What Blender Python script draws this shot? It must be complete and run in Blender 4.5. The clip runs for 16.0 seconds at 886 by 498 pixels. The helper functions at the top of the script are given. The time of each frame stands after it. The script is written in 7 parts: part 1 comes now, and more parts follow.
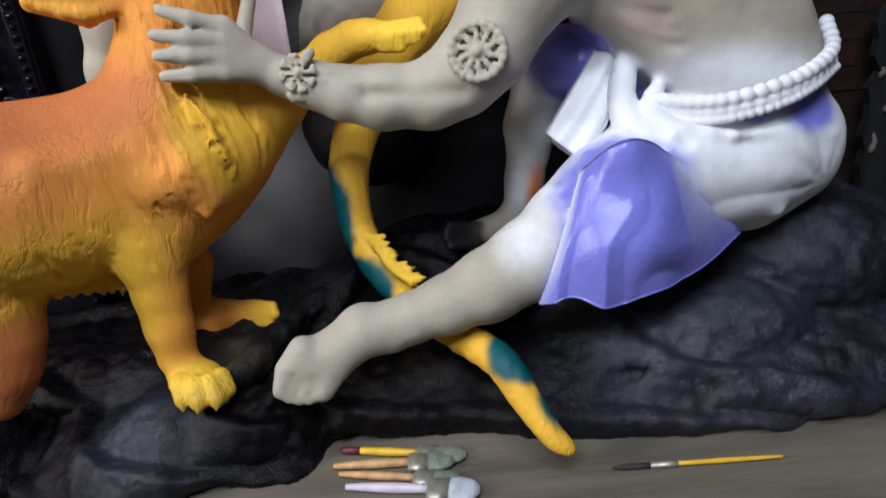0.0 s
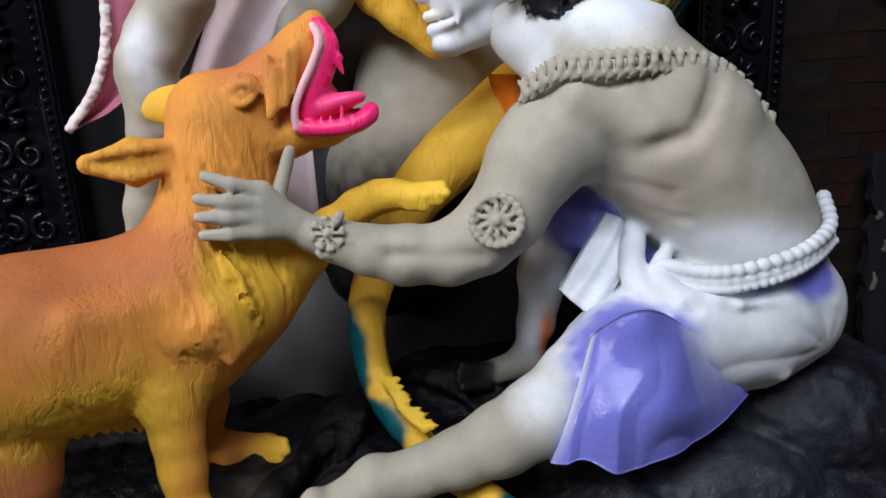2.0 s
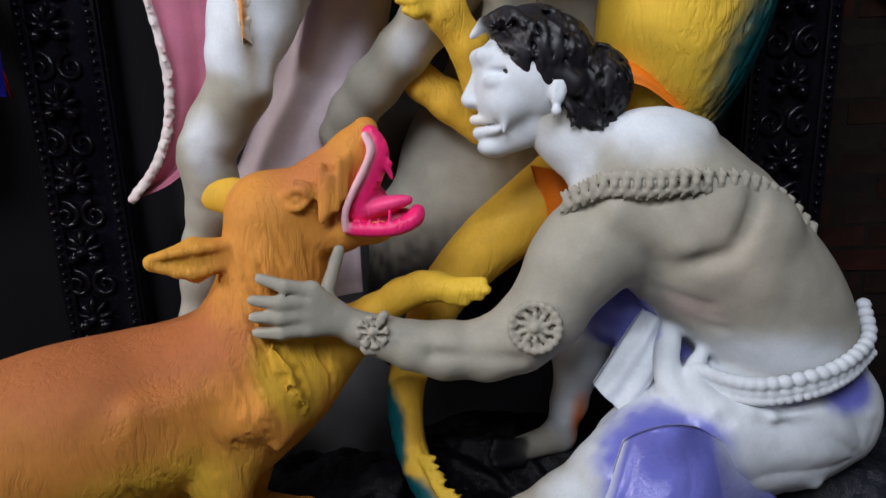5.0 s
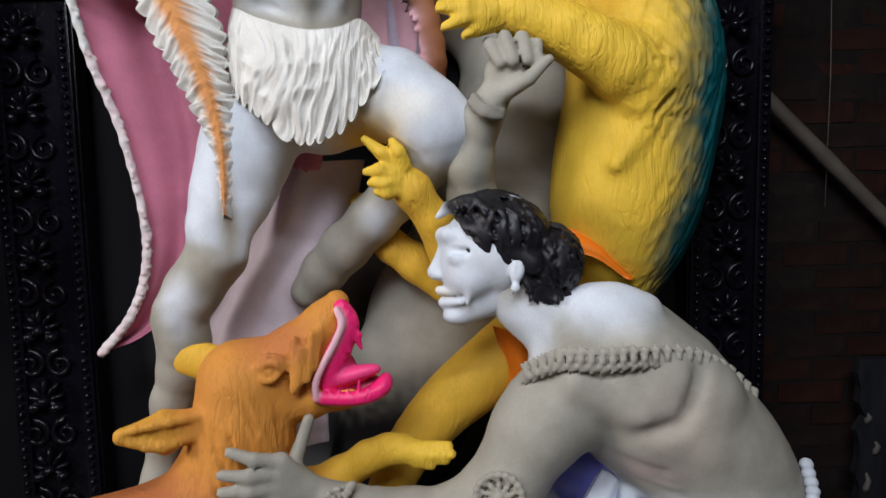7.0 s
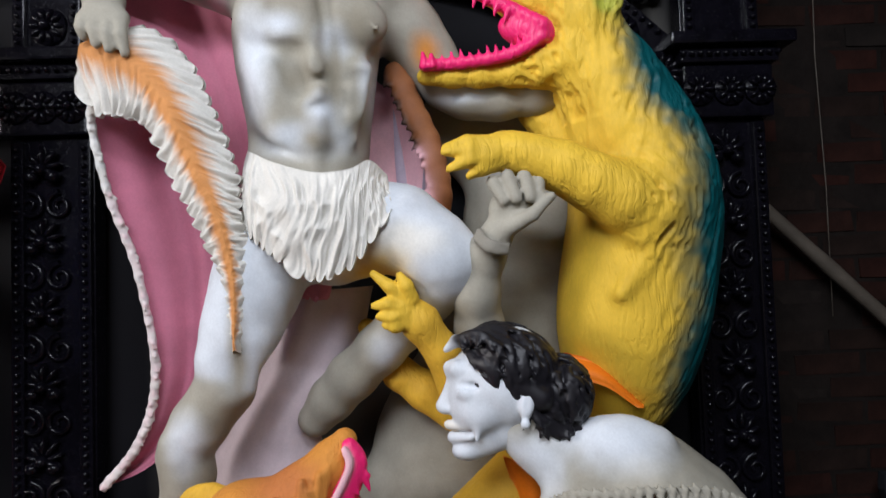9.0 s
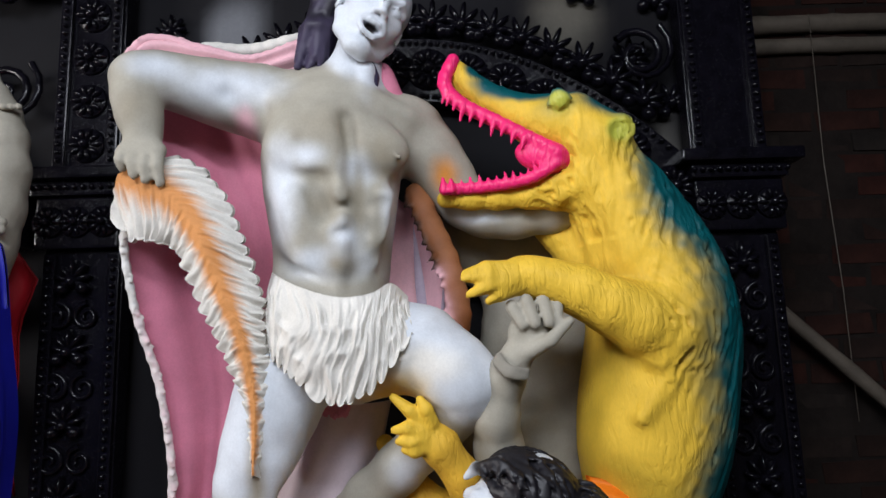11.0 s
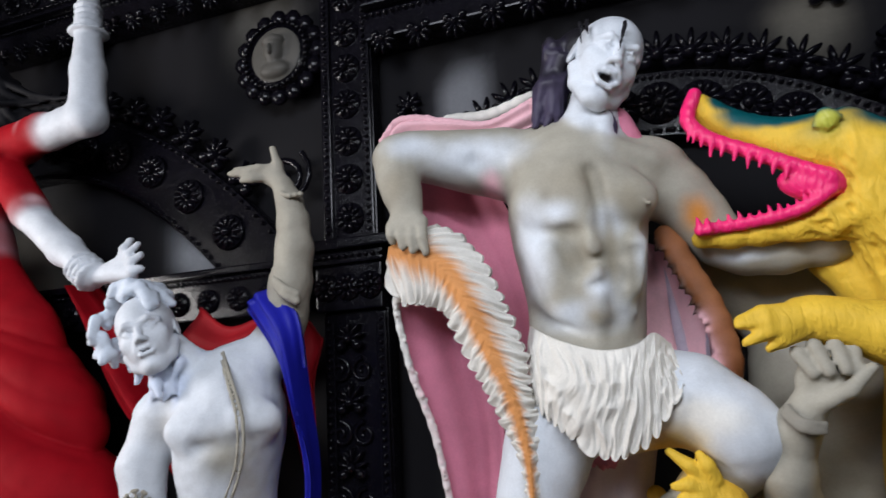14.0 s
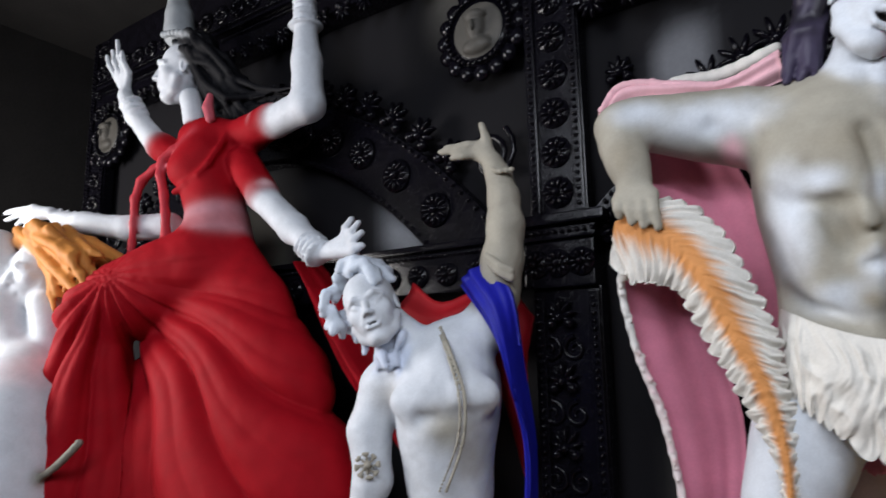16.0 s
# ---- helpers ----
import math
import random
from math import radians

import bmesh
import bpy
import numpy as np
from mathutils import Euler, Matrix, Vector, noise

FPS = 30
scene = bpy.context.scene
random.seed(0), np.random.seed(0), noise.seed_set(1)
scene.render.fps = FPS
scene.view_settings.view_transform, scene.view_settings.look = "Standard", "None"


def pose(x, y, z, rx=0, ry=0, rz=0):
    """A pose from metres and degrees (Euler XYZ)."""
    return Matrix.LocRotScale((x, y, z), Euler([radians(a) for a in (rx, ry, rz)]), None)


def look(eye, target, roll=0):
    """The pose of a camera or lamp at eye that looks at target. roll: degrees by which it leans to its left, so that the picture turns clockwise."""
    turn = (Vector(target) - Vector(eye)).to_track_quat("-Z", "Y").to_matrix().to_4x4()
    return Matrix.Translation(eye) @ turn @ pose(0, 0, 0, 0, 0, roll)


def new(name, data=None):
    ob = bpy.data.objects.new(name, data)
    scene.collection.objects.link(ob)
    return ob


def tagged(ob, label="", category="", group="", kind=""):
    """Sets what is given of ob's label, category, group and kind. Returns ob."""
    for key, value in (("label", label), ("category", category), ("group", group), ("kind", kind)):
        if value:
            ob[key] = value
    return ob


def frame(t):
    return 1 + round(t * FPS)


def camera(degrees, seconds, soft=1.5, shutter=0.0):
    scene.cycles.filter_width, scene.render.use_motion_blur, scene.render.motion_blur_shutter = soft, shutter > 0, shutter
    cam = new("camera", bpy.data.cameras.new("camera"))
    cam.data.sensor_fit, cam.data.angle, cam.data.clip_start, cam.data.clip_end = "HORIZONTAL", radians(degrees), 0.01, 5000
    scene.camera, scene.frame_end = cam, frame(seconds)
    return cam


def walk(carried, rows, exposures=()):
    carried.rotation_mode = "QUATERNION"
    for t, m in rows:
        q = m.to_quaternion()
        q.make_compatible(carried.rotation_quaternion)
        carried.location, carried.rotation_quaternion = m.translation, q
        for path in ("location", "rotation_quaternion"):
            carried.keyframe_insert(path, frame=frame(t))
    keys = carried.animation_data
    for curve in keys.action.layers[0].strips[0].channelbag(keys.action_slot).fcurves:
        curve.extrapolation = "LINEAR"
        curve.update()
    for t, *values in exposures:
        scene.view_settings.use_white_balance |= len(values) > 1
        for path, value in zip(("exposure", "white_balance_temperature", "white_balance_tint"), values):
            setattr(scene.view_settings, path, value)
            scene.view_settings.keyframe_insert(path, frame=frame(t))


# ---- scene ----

cam = camera(70.5, 16.0, shutter=0.35)
PATH = [
    (0, (0.023, 0.325, 1.281), (0.058, 2.193, 0.568), -5.2),
    (0.5, (0.025, 0.324, 1.332), (0.08, 2.216, 0.686), -3.9),
    (1, (0.015, 0.319, 1.36), (0.077, 2.229, 0.771), -3.6),
    (1.5, (0.009, 0.318, 1.388), (0.059, 2.247, 0.864), -3.3),
    (2, (0.007, 0.322, 1.405), (0.055, 2.268, 0.945), -3.0),
    (2.5, (0.014, 0.323, 1.421), (0.037, 2.276, 0.989), -3.3),
    (3, (0.013, 0.333, 1.457), (0.041, 2.285, 1.025), -2.8),
    (3.2, (0.014, 0.324, 1.46), (0.006, 2.278, 1.033), -3.0),
    (5.3, (0.002, 0.324, 1.621), (-0.06, 2.265, 1.143), -1.8),
    (5.5, (0.007, 0.325, 1.643), (0.012, 2.281, 1.225), -1.1),
    (6, (0.004, 0.308, 1.676), (0.063, 2.28, 1.344), -1.3),
    (6.5, (0.003, 0.294, 1.702), (0.045, 2.276, 1.436), -1.4),
    (7, (0.002, 0.283, 1.729), (0.061, 2.273, 1.544), -1.1),
    (7.5, (0.0, 0.283, 1.747), (0.055, 2.279, 1.646), -1.0),
    (8, (0.011, 0.283, 1.774), (0.071, 2.282, 1.752), -1.7),
    (8.5, (0.011, 0.282, 1.787), (0.071, 2.281, 1.812), -1.8),
    (9, (0.002, 0.272, 1.817), (0.048, 2.269, 1.904), -1.9),
    (9.2, (0.004, 0.269, 1.829), (0.042, 2.265, 1.954), -1.9),
    (11.5, (-0.014, 0.236, 1.937), (-0.018, 2.211, 2.251), -1.7),
    (12, (-0.024, 0.229, 1.954), (-0.106, 2.2, 2.284), -2.5),
    (12.5, (-0.05, 0.209, 1.974), (-0.254, 2.16, 2.366), -2.2),
    (13, (-0.069, 0.194, 1.981), (-0.398, 2.119, 2.412), -2.9),
    (13.5, (-0.081, 0.191, 1.986), (-0.544, 2.087, 2.421), -2.8),
    (14, (-0.103, 0.19, 1.983), (-0.71, 2.053, 2.382), -3.4),
    (14.5, (-0.129, 0.181, 1.989), (-0.866, 1.996, 2.395), -2.0),
    (15, (-0.145, 0.181, 1.994), (-0.979, 1.949, 2.413), -1.4),
    (15.5, (-0.158, 0.181, 1.996), (-1.12, 1.886, 2.408), -1.1),
    (16, (-0.228, 0.174, 1.997), (-1.314, 1.818, 2.339), -1.0),
]
walk(cam, [(t, look(eye, target, roll)) for t, eye, target, roll in PATH],
     [(0, 0.3), (1, 0.05), (2, 0.05), (3, -0.1), (5.5, -0.4), (7, -0.4), (9, -0.35), (11.5, -0.36), (14, -0.5), (15, -0.62), (16, -0.6)])

# ---- light: added area lamps in front, at the left and overhead, and a weak sky ----
world = bpy.data.worlds.new("sky")
scene.world = world
world.use_nodes = True
wn = world.node_tree
sky = wn.nodes.new("ShaderNodeTexSky")
sky.sky_type, sky.sun_disc = "NISHITA", False
sky.sun_elevation, sky.sun_rotation = radians(35), radians(160)
wn.links.new(sky.outputs[0], wn.nodes["Background"].inputs[0])
wn.nodes["Background"].inputs[1].default_value = 0.02


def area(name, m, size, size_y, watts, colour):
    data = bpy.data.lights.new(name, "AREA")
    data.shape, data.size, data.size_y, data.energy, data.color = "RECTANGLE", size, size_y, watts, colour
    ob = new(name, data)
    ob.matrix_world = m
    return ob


# an added key lamp standing in for daylight from an assumed open front
area("front_key_lamp", look((-0.9, -1.0, 3.3), (-0.4, 1.4, 1.5)), 1.5, 0.8, 70, (0.87, 0.915, 1.03))
# fill lamp added at left to brighten the red figure; no opening there
area("side_fill_lamp", look((-3.6, 0.0, 2.4), (-2.2, 1.4, 2.0)), 0.9, 0.9, 100, (1.0, 0.96, 0.95))
# strip lamp added overhead for glints and the right side; no fixture stands there
area("overhead_fill_lamp", look((0.2, 0.15, 2.95), (0.2, 1.3, 1.0)), 1.1, 0.06, 21, (0.86, 0.91, 1.0))

# ---- small tools ----
PI = math.pi


def arr(p):
    return np.array(p, dtype=np.float64)


def spline(pts, n):
    """n points on a smooth curve through pts (any columns)."""
    p = np.array(pts, dtype=np.float64)
    p = np.vstack([2 * p[0] - p[1], p, 2 * p[-1] - p[-2]])
    segs = len(p) - 3
    out = []
    for u in np.linspace(0, segs - 1e-9, n):
        i = int(u)
        f = u - i
        a, b, c, d = p[i:i + 4]
        out.append(0.5 * (2 * b + (c - a) * f + (2 * a - 5 * b + 4 * c - d) * f * f + (3 * b - a - 3 * c + d) * f ** 3))
    return np.array(out)


def vnoise(p, seed=0):
    """Smooth value noise, -1..1, at the rows of p."""
    i = np.floor(p).astype(np.int64)
    f = p - i
    f = f * f * (3 - 2 * f)
    res = np.zeros(len(p))
    for dx in (0, 1):
        for dy in (0, 1):
            for dz in (0, 1):
                h = (i[:, 0] + dx) * 374761393 + (i[:, 1] + dy) * 668265263 + (i[:, 2] + dz) * 2147483647 + seed * 974634777
                h = (h ^ (h >> 13)) * 1274126177
                v = ((h ^ (h >> 16)) & 65535) / 32767.5 - 1
                w = (f[:, 0] if dx else 1 - f[:, 0]) * (f[:, 1] if dy else 1 - f[:, 1]) * (f[:, 2] if dz else 1 - f[:, 2])
                res += v * w
    return res


class Clay:
    """Modelling clay: rounded limbs and lumps, softly joined into one skin. Colours are sprayed on."""

    def __init__(self, voxel=0.006, k=0.02, soft=0.005):
        self.voxel, self.k, self.soft = voxel, k, soft
        self.prims, self.sprays, self.reliefs = [], [], []

    def cap(self, a, b, ra, rb, col, k=None, flat=None, op=1):
        self.prims.append(("cap", arr(a), arr(b), ra, rb, col, self.k if k is None else k, flat, op))

    def chain(self, pts, col, k=None, n=None, flat=None):
        """pts: rows of x, y, z, radius along a limb."""
        q = spline(pts, n) if n else np.array(pts, dtype=np.float64)
        for a, b in zip(q[:-1], q[1:]):
            self.cap(a[:3], b[:3], a[3], b[3], col, k, flat)

    def ell(self, c, r, col, turn=(0, 0, 0), k=None, op=1):
        m = np.array(Euler([radians(a) for a in turn]).to_matrix())
        self.prims.append(("ell", arr(c), arr(r), m, None, col, self.k if k is None else k, None, op))

    def dig(self, a, b, ra, rb, k=0.01):
        self.cap(a, b, ra, rb, None, k, None, -1)

    def hollow(self, c, r, turn=(0, 0, 0), k=0.01):
        self.ell(c, r, None, turn, k, -1)

    def spray(self, c, r, col, hard=0.3, axis=None):
        """A cloud of paint round c: full inside hard * r, none past r. r may be three radii."""
        self.sprays.append((arr(c), np.ones(3) * r, col, hard))

    def relief(self, fn):
        """fn(points, normals) gives how far the skin rises at each point."""
        self.reliefs.append(fn)

    def dist(self, pr, p):
        if pr[0] == "cap":
            _, a, b, ra, rb, _, _, flat, _ = pr
            a, b = a.astype(p.dtype), b.astype(p.dtype)
            if flat is not None:
                n, s = arr(flat[0]).astype(p.dtype), flat[1]
                mid = (a + b) / 2
                p = p + ((p - mid) @ n)[..., None] * n * (s - 1)
            ab = b - a
            t = np.clip(((p - a) @ ab) / max(ab @ ab, 1e-12), 0, 1)
            return np.linalg.norm(p - a - t[..., None] * ab, axis=-1) - (ra + (rb - ra) * t)
        c, r, m = (a.astype(p.dtype) for a in pr[1:4])
        q = (p - c) @ m
        k0 = np.linalg.norm(q / r, axis=-1)
        k1 = np.linalg.norm(q / (r * r), axis=-1)
        return np.where(k1 > 1e-9, k0 * (k0 - 1) / np.maximum(k1, 1e-9), -r.min())

    def reach(self, pr):
        if pr[0] == "cap":
            r = max(pr[3], pr[4])
            return np.minimum(pr[1], pr[2]) - r, np.maximum(pr[1], pr[2]) + r
        r = pr[2].max()
        return pr[1] - r, pr[1] + r

    def skin(self):
        """Vertices, quads and colours."""
        v = self.voxel
        boxes = [self.reach(p) for p in self.prims]
        solid = [b for b, p in zip(boxes, self.prims) if p[8] > 0]
        lo = np.min([b[0] for b in solid], axis=0) - 4 * v
        hi = np.max([b[1] for b in solid], axis=0) + 4 * v
        n = np.ceil((hi - lo) / v).astype(int) + 1
        big = 1.0
        f = np.full(n, big, dtype=np.float32)
        ax = [(lo[i] + v * np.arange(n[i])).astype(np.float32) for i in range(3)]
        for pr, (a, b) in zip(self.prims, boxes):
            m = pr[6] + 3 * v
            s0 = np.clip(np.floor((a - m - lo) / v).astype(int), 0, n - 1)
            s1 = np.clip(np.ceil((b + m - lo) / v).astype(int) + 1, 1, n)
            if np.any(s1 <= s0):
                continue
            sl = tuple(slice(s0[i], s1[i]) for i in range(3))
            g = np.stack(np.meshgrid(*[ax[i][sl[i]] for i in range(3)], indexing="ij"), axis=-1)
            d = self.dist(pr, g)
            old, k = f[sl], max(pr[6], 1e-5)
            if pr[8] > 0:
                h = np.clip(0.5 + 0.5 * (old - d) / k, 0, 1)
                f[sl] = old * (1 - h) + d * h - k * h * (1 - h)
            else:
                h = np.clip(0.5 - 0.5 * (old + d) / k, 0, 1)
                f[sl] = old * (1 - h) - d * h + k * h * (1 - h)
        neg = f < 0
        c = np.zeros(n - 1, dtype=np.int8)
        for dx in (0, 1):
            for dy in (0, 1):
                for dz in (0, 1):
                    c += neg[dx:n[0] - 1 + dx, dy:n[1] - 1 + dy, dz:n[2] - 1 + dz]
        act = np.argwhere((c > 0) & (c < 8))
        idx = np.full(n - 1, -1, dtype=np.int64)
        idx[tuple(act.T)] = np.arange(len(act))
        total, count = np.zeros((len(act), 3)), np.zeros(len(act))
        cor = [(x, y, z) for x in (0, 1) for y in (0, 1) for z in (0, 1)]
        for e0 in cor:
            for axis in range(3):
                if e0[axis]:
                    continue
                e1 = list(e0)
                e1[axis] = 1
                f0 = f[tuple((act + e0).T)]
                f1 = f[tuple((act + e1).T)]
                cross = (f0 < 0) != (f1 < 0)
                t = np.where(cross, f0 / np.where(cross, f0 - f1, 1), 0)
                p = np.tile(arr(e0), (len(act), 1))
                p[:, axis] += t
                total += p * cross[:, None]
                count += cross
        verts = lo + v * (act + total / count[:, None])
        quads = []
        for axis in range(3):
            o1, o2 = [(1, 2), (2, 0), (0, 1)][axis]
            s = np.argwhere(np.diff(neg.astype(np.int8), axis=axis) != 0)
            s = s[(s[:, o1] > 0) & (s[:, o2] > 0) & (s[:, o1] < n[o1] - 1) & (s[:, o2] < n[o2] - 1)]
            d1, d2 = np.eye(3, dtype=int)[o1], np.eye(3, dtype=int)[o2]
            q = np.stack([idx[tuple((s - d1 - d2).T)], idx[tuple((s - d2).T)], idx[tuple(s.T)], idx[tuple((s - d1).T)]], axis=1)
            flip = ~neg[tuple(s.T)]
            q[flip] = q[flip][:, ::-1]
            quads.append(q)
        quads = np.vstack(quads)
        quads = quads[(quads >= 0).all(axis=1)]
        # colours by the nearest lump, then the sprays
        dd = np.full(len(verts), 9.0)
        parts = [p for p in self.prims if p[8] > 0]
        dist = []
        for pr in parts:
            a, b = self.reach(pr)
            near = np.all((verts > a - 0.03) & (verts < b + 0.03), axis=1)
            d = self.dist(pr, verts[near])
            dist.append((near, d))
            dd[near] = np.minimum(dd[near], d)
        col, wsum = np.zeros((len(verts), 4)), np.zeros(len(verts))
        for pr, (near, d) in zip(parts, dist):
            w = np.exp(-(d - dd[near]) / self.soft)
            col[near] += w[:, None] * arr(pr[5])
            wsum[near] += w
        col /= np.maximum(wsum, 1e-9)[:, None]
        for cc, r, paint, hard in self.sprays:
            u = np.linalg.norm((verts - cc) / r, axis=1)
            u = u + 0.06 * vnoise(verts * 60, 3)
            w = np.clip((1 - u) / max(1 - hard, 1e-3), 0, 1)
            w = (w * w * (3 - 2 * w))[:, None]
            col = col * (1 - w) + arr(paint) * w
        if self.reliefs:
            nn = normals(verts, quads)
            for fn in self.reliefs:
                verts = verts + nn * fn(verts, nn)[:, None]
        return verts, quads, col


def normals(verts, quads):
    nf = np.cross(verts[quads[:, 2]] - verts[quads[:, 0]], verts[quads[:, 3]] - verts[quads[:, 1]])
    nn = np.zeros_like(verts)
    for i in range(4):
        np.add.at(nn, quads[:, i], nf)
    return nn / np.maximum(np.linalg.norm(nn, axis=1), 1e-12)[:, None]


def combed(depth, field, fine=75, reach=0.03, mask=None, steps=11):
    """Grooves drawn with a tool along a field of directions, smooth between them."""
    def rise(p, nn):
        out = np.zeros(len(p))
        w = mask(p) if mask else np.ones(len(p))
        on = w > 0.02
        q, n_ = p[on], nn[on]
        d_ = field(q)
        d_ = d_ - np.sum(d_ * n_, axis=1)[:, None] * n_
        d_ = d_ / np.maximum(np.linalg.norm(d_, axis=1), 1e-6)[:, None]
        h = sum(vnoise((q + d_ * (reach * a)) * fine, 7) for a in np.linspace(-1, 1, steps)) / steps ** 0.6
        out[on] = depth * w[on] * (0.35 * h - 1.6 * np.clip(h - 0.22, 0, 0.6))
        return out
    return rise


def ball(p, c, r):
    """1 at c, falling to 0 at the radii r."""
    return np.clip(1.6 * (1 - np.linalg.norm((p - arr(c)) / arr(r), axis=1)), 0, 1)


def lumps(depth, size, seed=1):
    return lambda p, nn: depth * (vnoise(p / size, seed) + 0.45 * vnoise(p / size * 2.3, seed + 1) + 0.25 * vnoise(p / size * 5, seed + 2))


def mesh_of(name, pieces, mats, smooth=True):
    """One mesh from pieces (verts, faces, colours[, material index])."""
    vs, fs, cs, ms, base = [], [], [], [], 0
    for piece in pieces:
        v, f, c = piece[:3]
        vs.append(np.asarray(v, dtype=np.float64))
        fs += [[int(i) + base for i in q] for q in f]
        c = np.asarray(c, dtype=np.float64)
        cs.append(np.tile(c, (len(v), 1)) if c.ndim == 1 else c)
        ms += [piece[3] if len(piece) > 3 else 0] * len(f)
        base += len(v)
    me = bpy.data.meshes.new(name)
    me.from_pydata(np.vstack(vs).tolist(), [], fs)
    at = me.color_attributes.new("paint", "FLOAT_COLOR", "POINT")
    at.data.foreach_set("color", np.vstack(cs).astype(np.float32).ravel())
    for m in mats:
        me.materials.append(m)
    me.polygons.foreach_set("material_index", ms)
    me.polygons.foreach_set("use_smooth", [smooth] * len(me.polygons))
    me.update()
    return me


def thing(name, pieces, mats, label, category, group="", kind="", smooth=True):
    return tagged(new(name, mesh_of(name, pieces, mats, smooth)), label, category, group, kind)


def ruled(a, b, n, m, col, bulge=0.0, thick=0.004, way=(0, 1, 0), wave=0.0, waves=5):
    """A cloth between two curves, with thickness."""
    a, b = spline(a, n), spline(b, n)
    t = np.linspace(0, 1, m)
    w = arr(way)
    g = a[:, None, :] * (1 - t)[None, :, None] + b[:, None, :] * t[None, :, None]
    g = g + (bulge * np.sin(PI * t))[None, :, None] * w
    g = g + (wave * np.sin(waves * 2 * PI * t + 0.6 * np.linspace(0, 3, n)[:, None]))[:, :, None] * w
    front = g.reshape(-1, 3)
    v = np.vstack([front, front + w * thick])
    f, o = [], n * m
    for i in range(n - 1):
        for j in range(m - 1):
            q = [i * m + j, i * m + j + 1, (i + 1) * m + j + 1, (i + 1) * m + j]
            f.append(q)
            f.append([k + o for k in q[::-1]])
    rim = [i * m for i in range(n)] + [(n - 1) * m + j for j in range(1, m)] + [i * m + m - 1 for i in range(n - 2, -1, -1)] + list(range(m - 2, 0, -1))
    for p, q in zip(rim, rim[1:] + rim[:1]):
        f.append([p, p + o, q + o, q])
    return v, f, np.tile(arr(col), (len(v), 1))


def locks(clay, curve, n, length, r, col, toward, spread=0.35, seed=1, k=0.004, curl=0.3, tip=0.15):
    """Tapered locks of fur along a curve (rows x, y, z) that point toward a direction, each a little astray."""
    rnd = random.Random(seed)
    for p in spline(curve, n):
        d = Vector(toward) + Vector([rnd.uniform(-spread, spread) for _ in range(3)])
        d.normalize()
        ln = length * rnd.uniform(0.7, 1.25)
        bend = Vector([rnd.uniform(-curl, curl) for _ in range(3)])
        a = Vector(p[:3])
        b = a + d * ln * 0.55
        c = b + (d + bend).normalized() * ln * 0.45
        clay.cap(a, b, r, r * 0.75, col, k)
        clay.cap(b, c, r * 0.75, r * tip, col, k)


def beads(clay, curve, n, r, col, k=0.002):
    for p in spline(curve, n):
        clay.ell(p[:3], (r, r, r), col, k=k)


def palm(clay, wrist, knuckles, tips, r, col, thumb=None, mid=0.5, lift=(0, -0.01, 0)):
    """A palm from the wrist to two knuckle ends, with four bent fingers to the tips."""
    w, k0, k1 = arr(wrist), arr(knuckles[0]), arr(knuckles[1])
    for i, tip in enumerate(tips):
        kn = k0 + (k1 - k0) * i / max(len(tips) - 1, 1)
        clay.cap(w, kn, r * 1.5, r * 1.25, col, 0.012)
        m = kn + (arr(tip) - kn) * mid + arr(lift)
        clay.cap(kn, m, r * 1.08, r * 0.95, col, 0.005)
        clay.cap(m, tip, r * 0.95, r * 0.75, col, 0.004)
        clay.ell(kn, (r * 1.15,) * 3, col, k=0.006)
    if thumb is not None:
        a, b = arr(thumb[0]), arr(thumb[1])
        clay.cap(w + (k0 - w) * 0.25, a, r * 1.5, r * 1.1, col, 0.012)
        clay.cap(a, b, r * 1.1, r * 0.8, col, 0.005)


def hair_on(clay, c, radii, n, flow, length, r, col, allow, seed=1, turn=(0, 0, 0), steps=4, wave=0.25, lift=0.0, k=0.002):
    """Wavy strands laid over an ellipsoid, combed along flow(point, unit normal), where allow(unit direction) holds."""
    rnd = random.Random(seed)
    m = Euler([radians(a) for a in turn]).to_matrix()
    c, rad = Vector(c), Vector(radii)
    made = 0
    while made < n:
        u = Vector((rnd.gauss(0, 1), rnd.gauss(0, 1), rnd.gauss(0, 1))).normalized()
        if not allow(u):
            n -= 0.2
            continue
        made += 1
        ph, tw = rnd.uniform(0, 6.28), rnd.uniform(-0.3, 0.3)
        pts = []
        q = u.copy()
        ln = length * rnd.uniform(0.7, 1.3)
        for i in range(steps + 1):
            loc = Vector((q.x * rad.x, q.y * rad.y, q.z * rad.z))
            nn = (m @ Vector((q.x / rad.x, q.y / rad.y, q.z / rad.z))).normalized()
            w = c + m @ loc + nn * (lift * i / steps + r * 0.3)
            pts.append((*w, r * (1.0 - 0.6 * (i / steps) ** 2)))
            d = Vector(flow(w, nn))
            d = d - nn * d.dot(nn)
            d.normalize()
            d = d + nn.cross(d) * (wave * math.sin(ph + i * 1.7) + tw)
            loc2 = m.transposed() @ (w + d * ln / steps - c)
            q = Vector((loc2.x / rad.x, loc2.y / rad.y, loc2.z / rad.z)).normalized()
        clay.chain(pts, col, k)


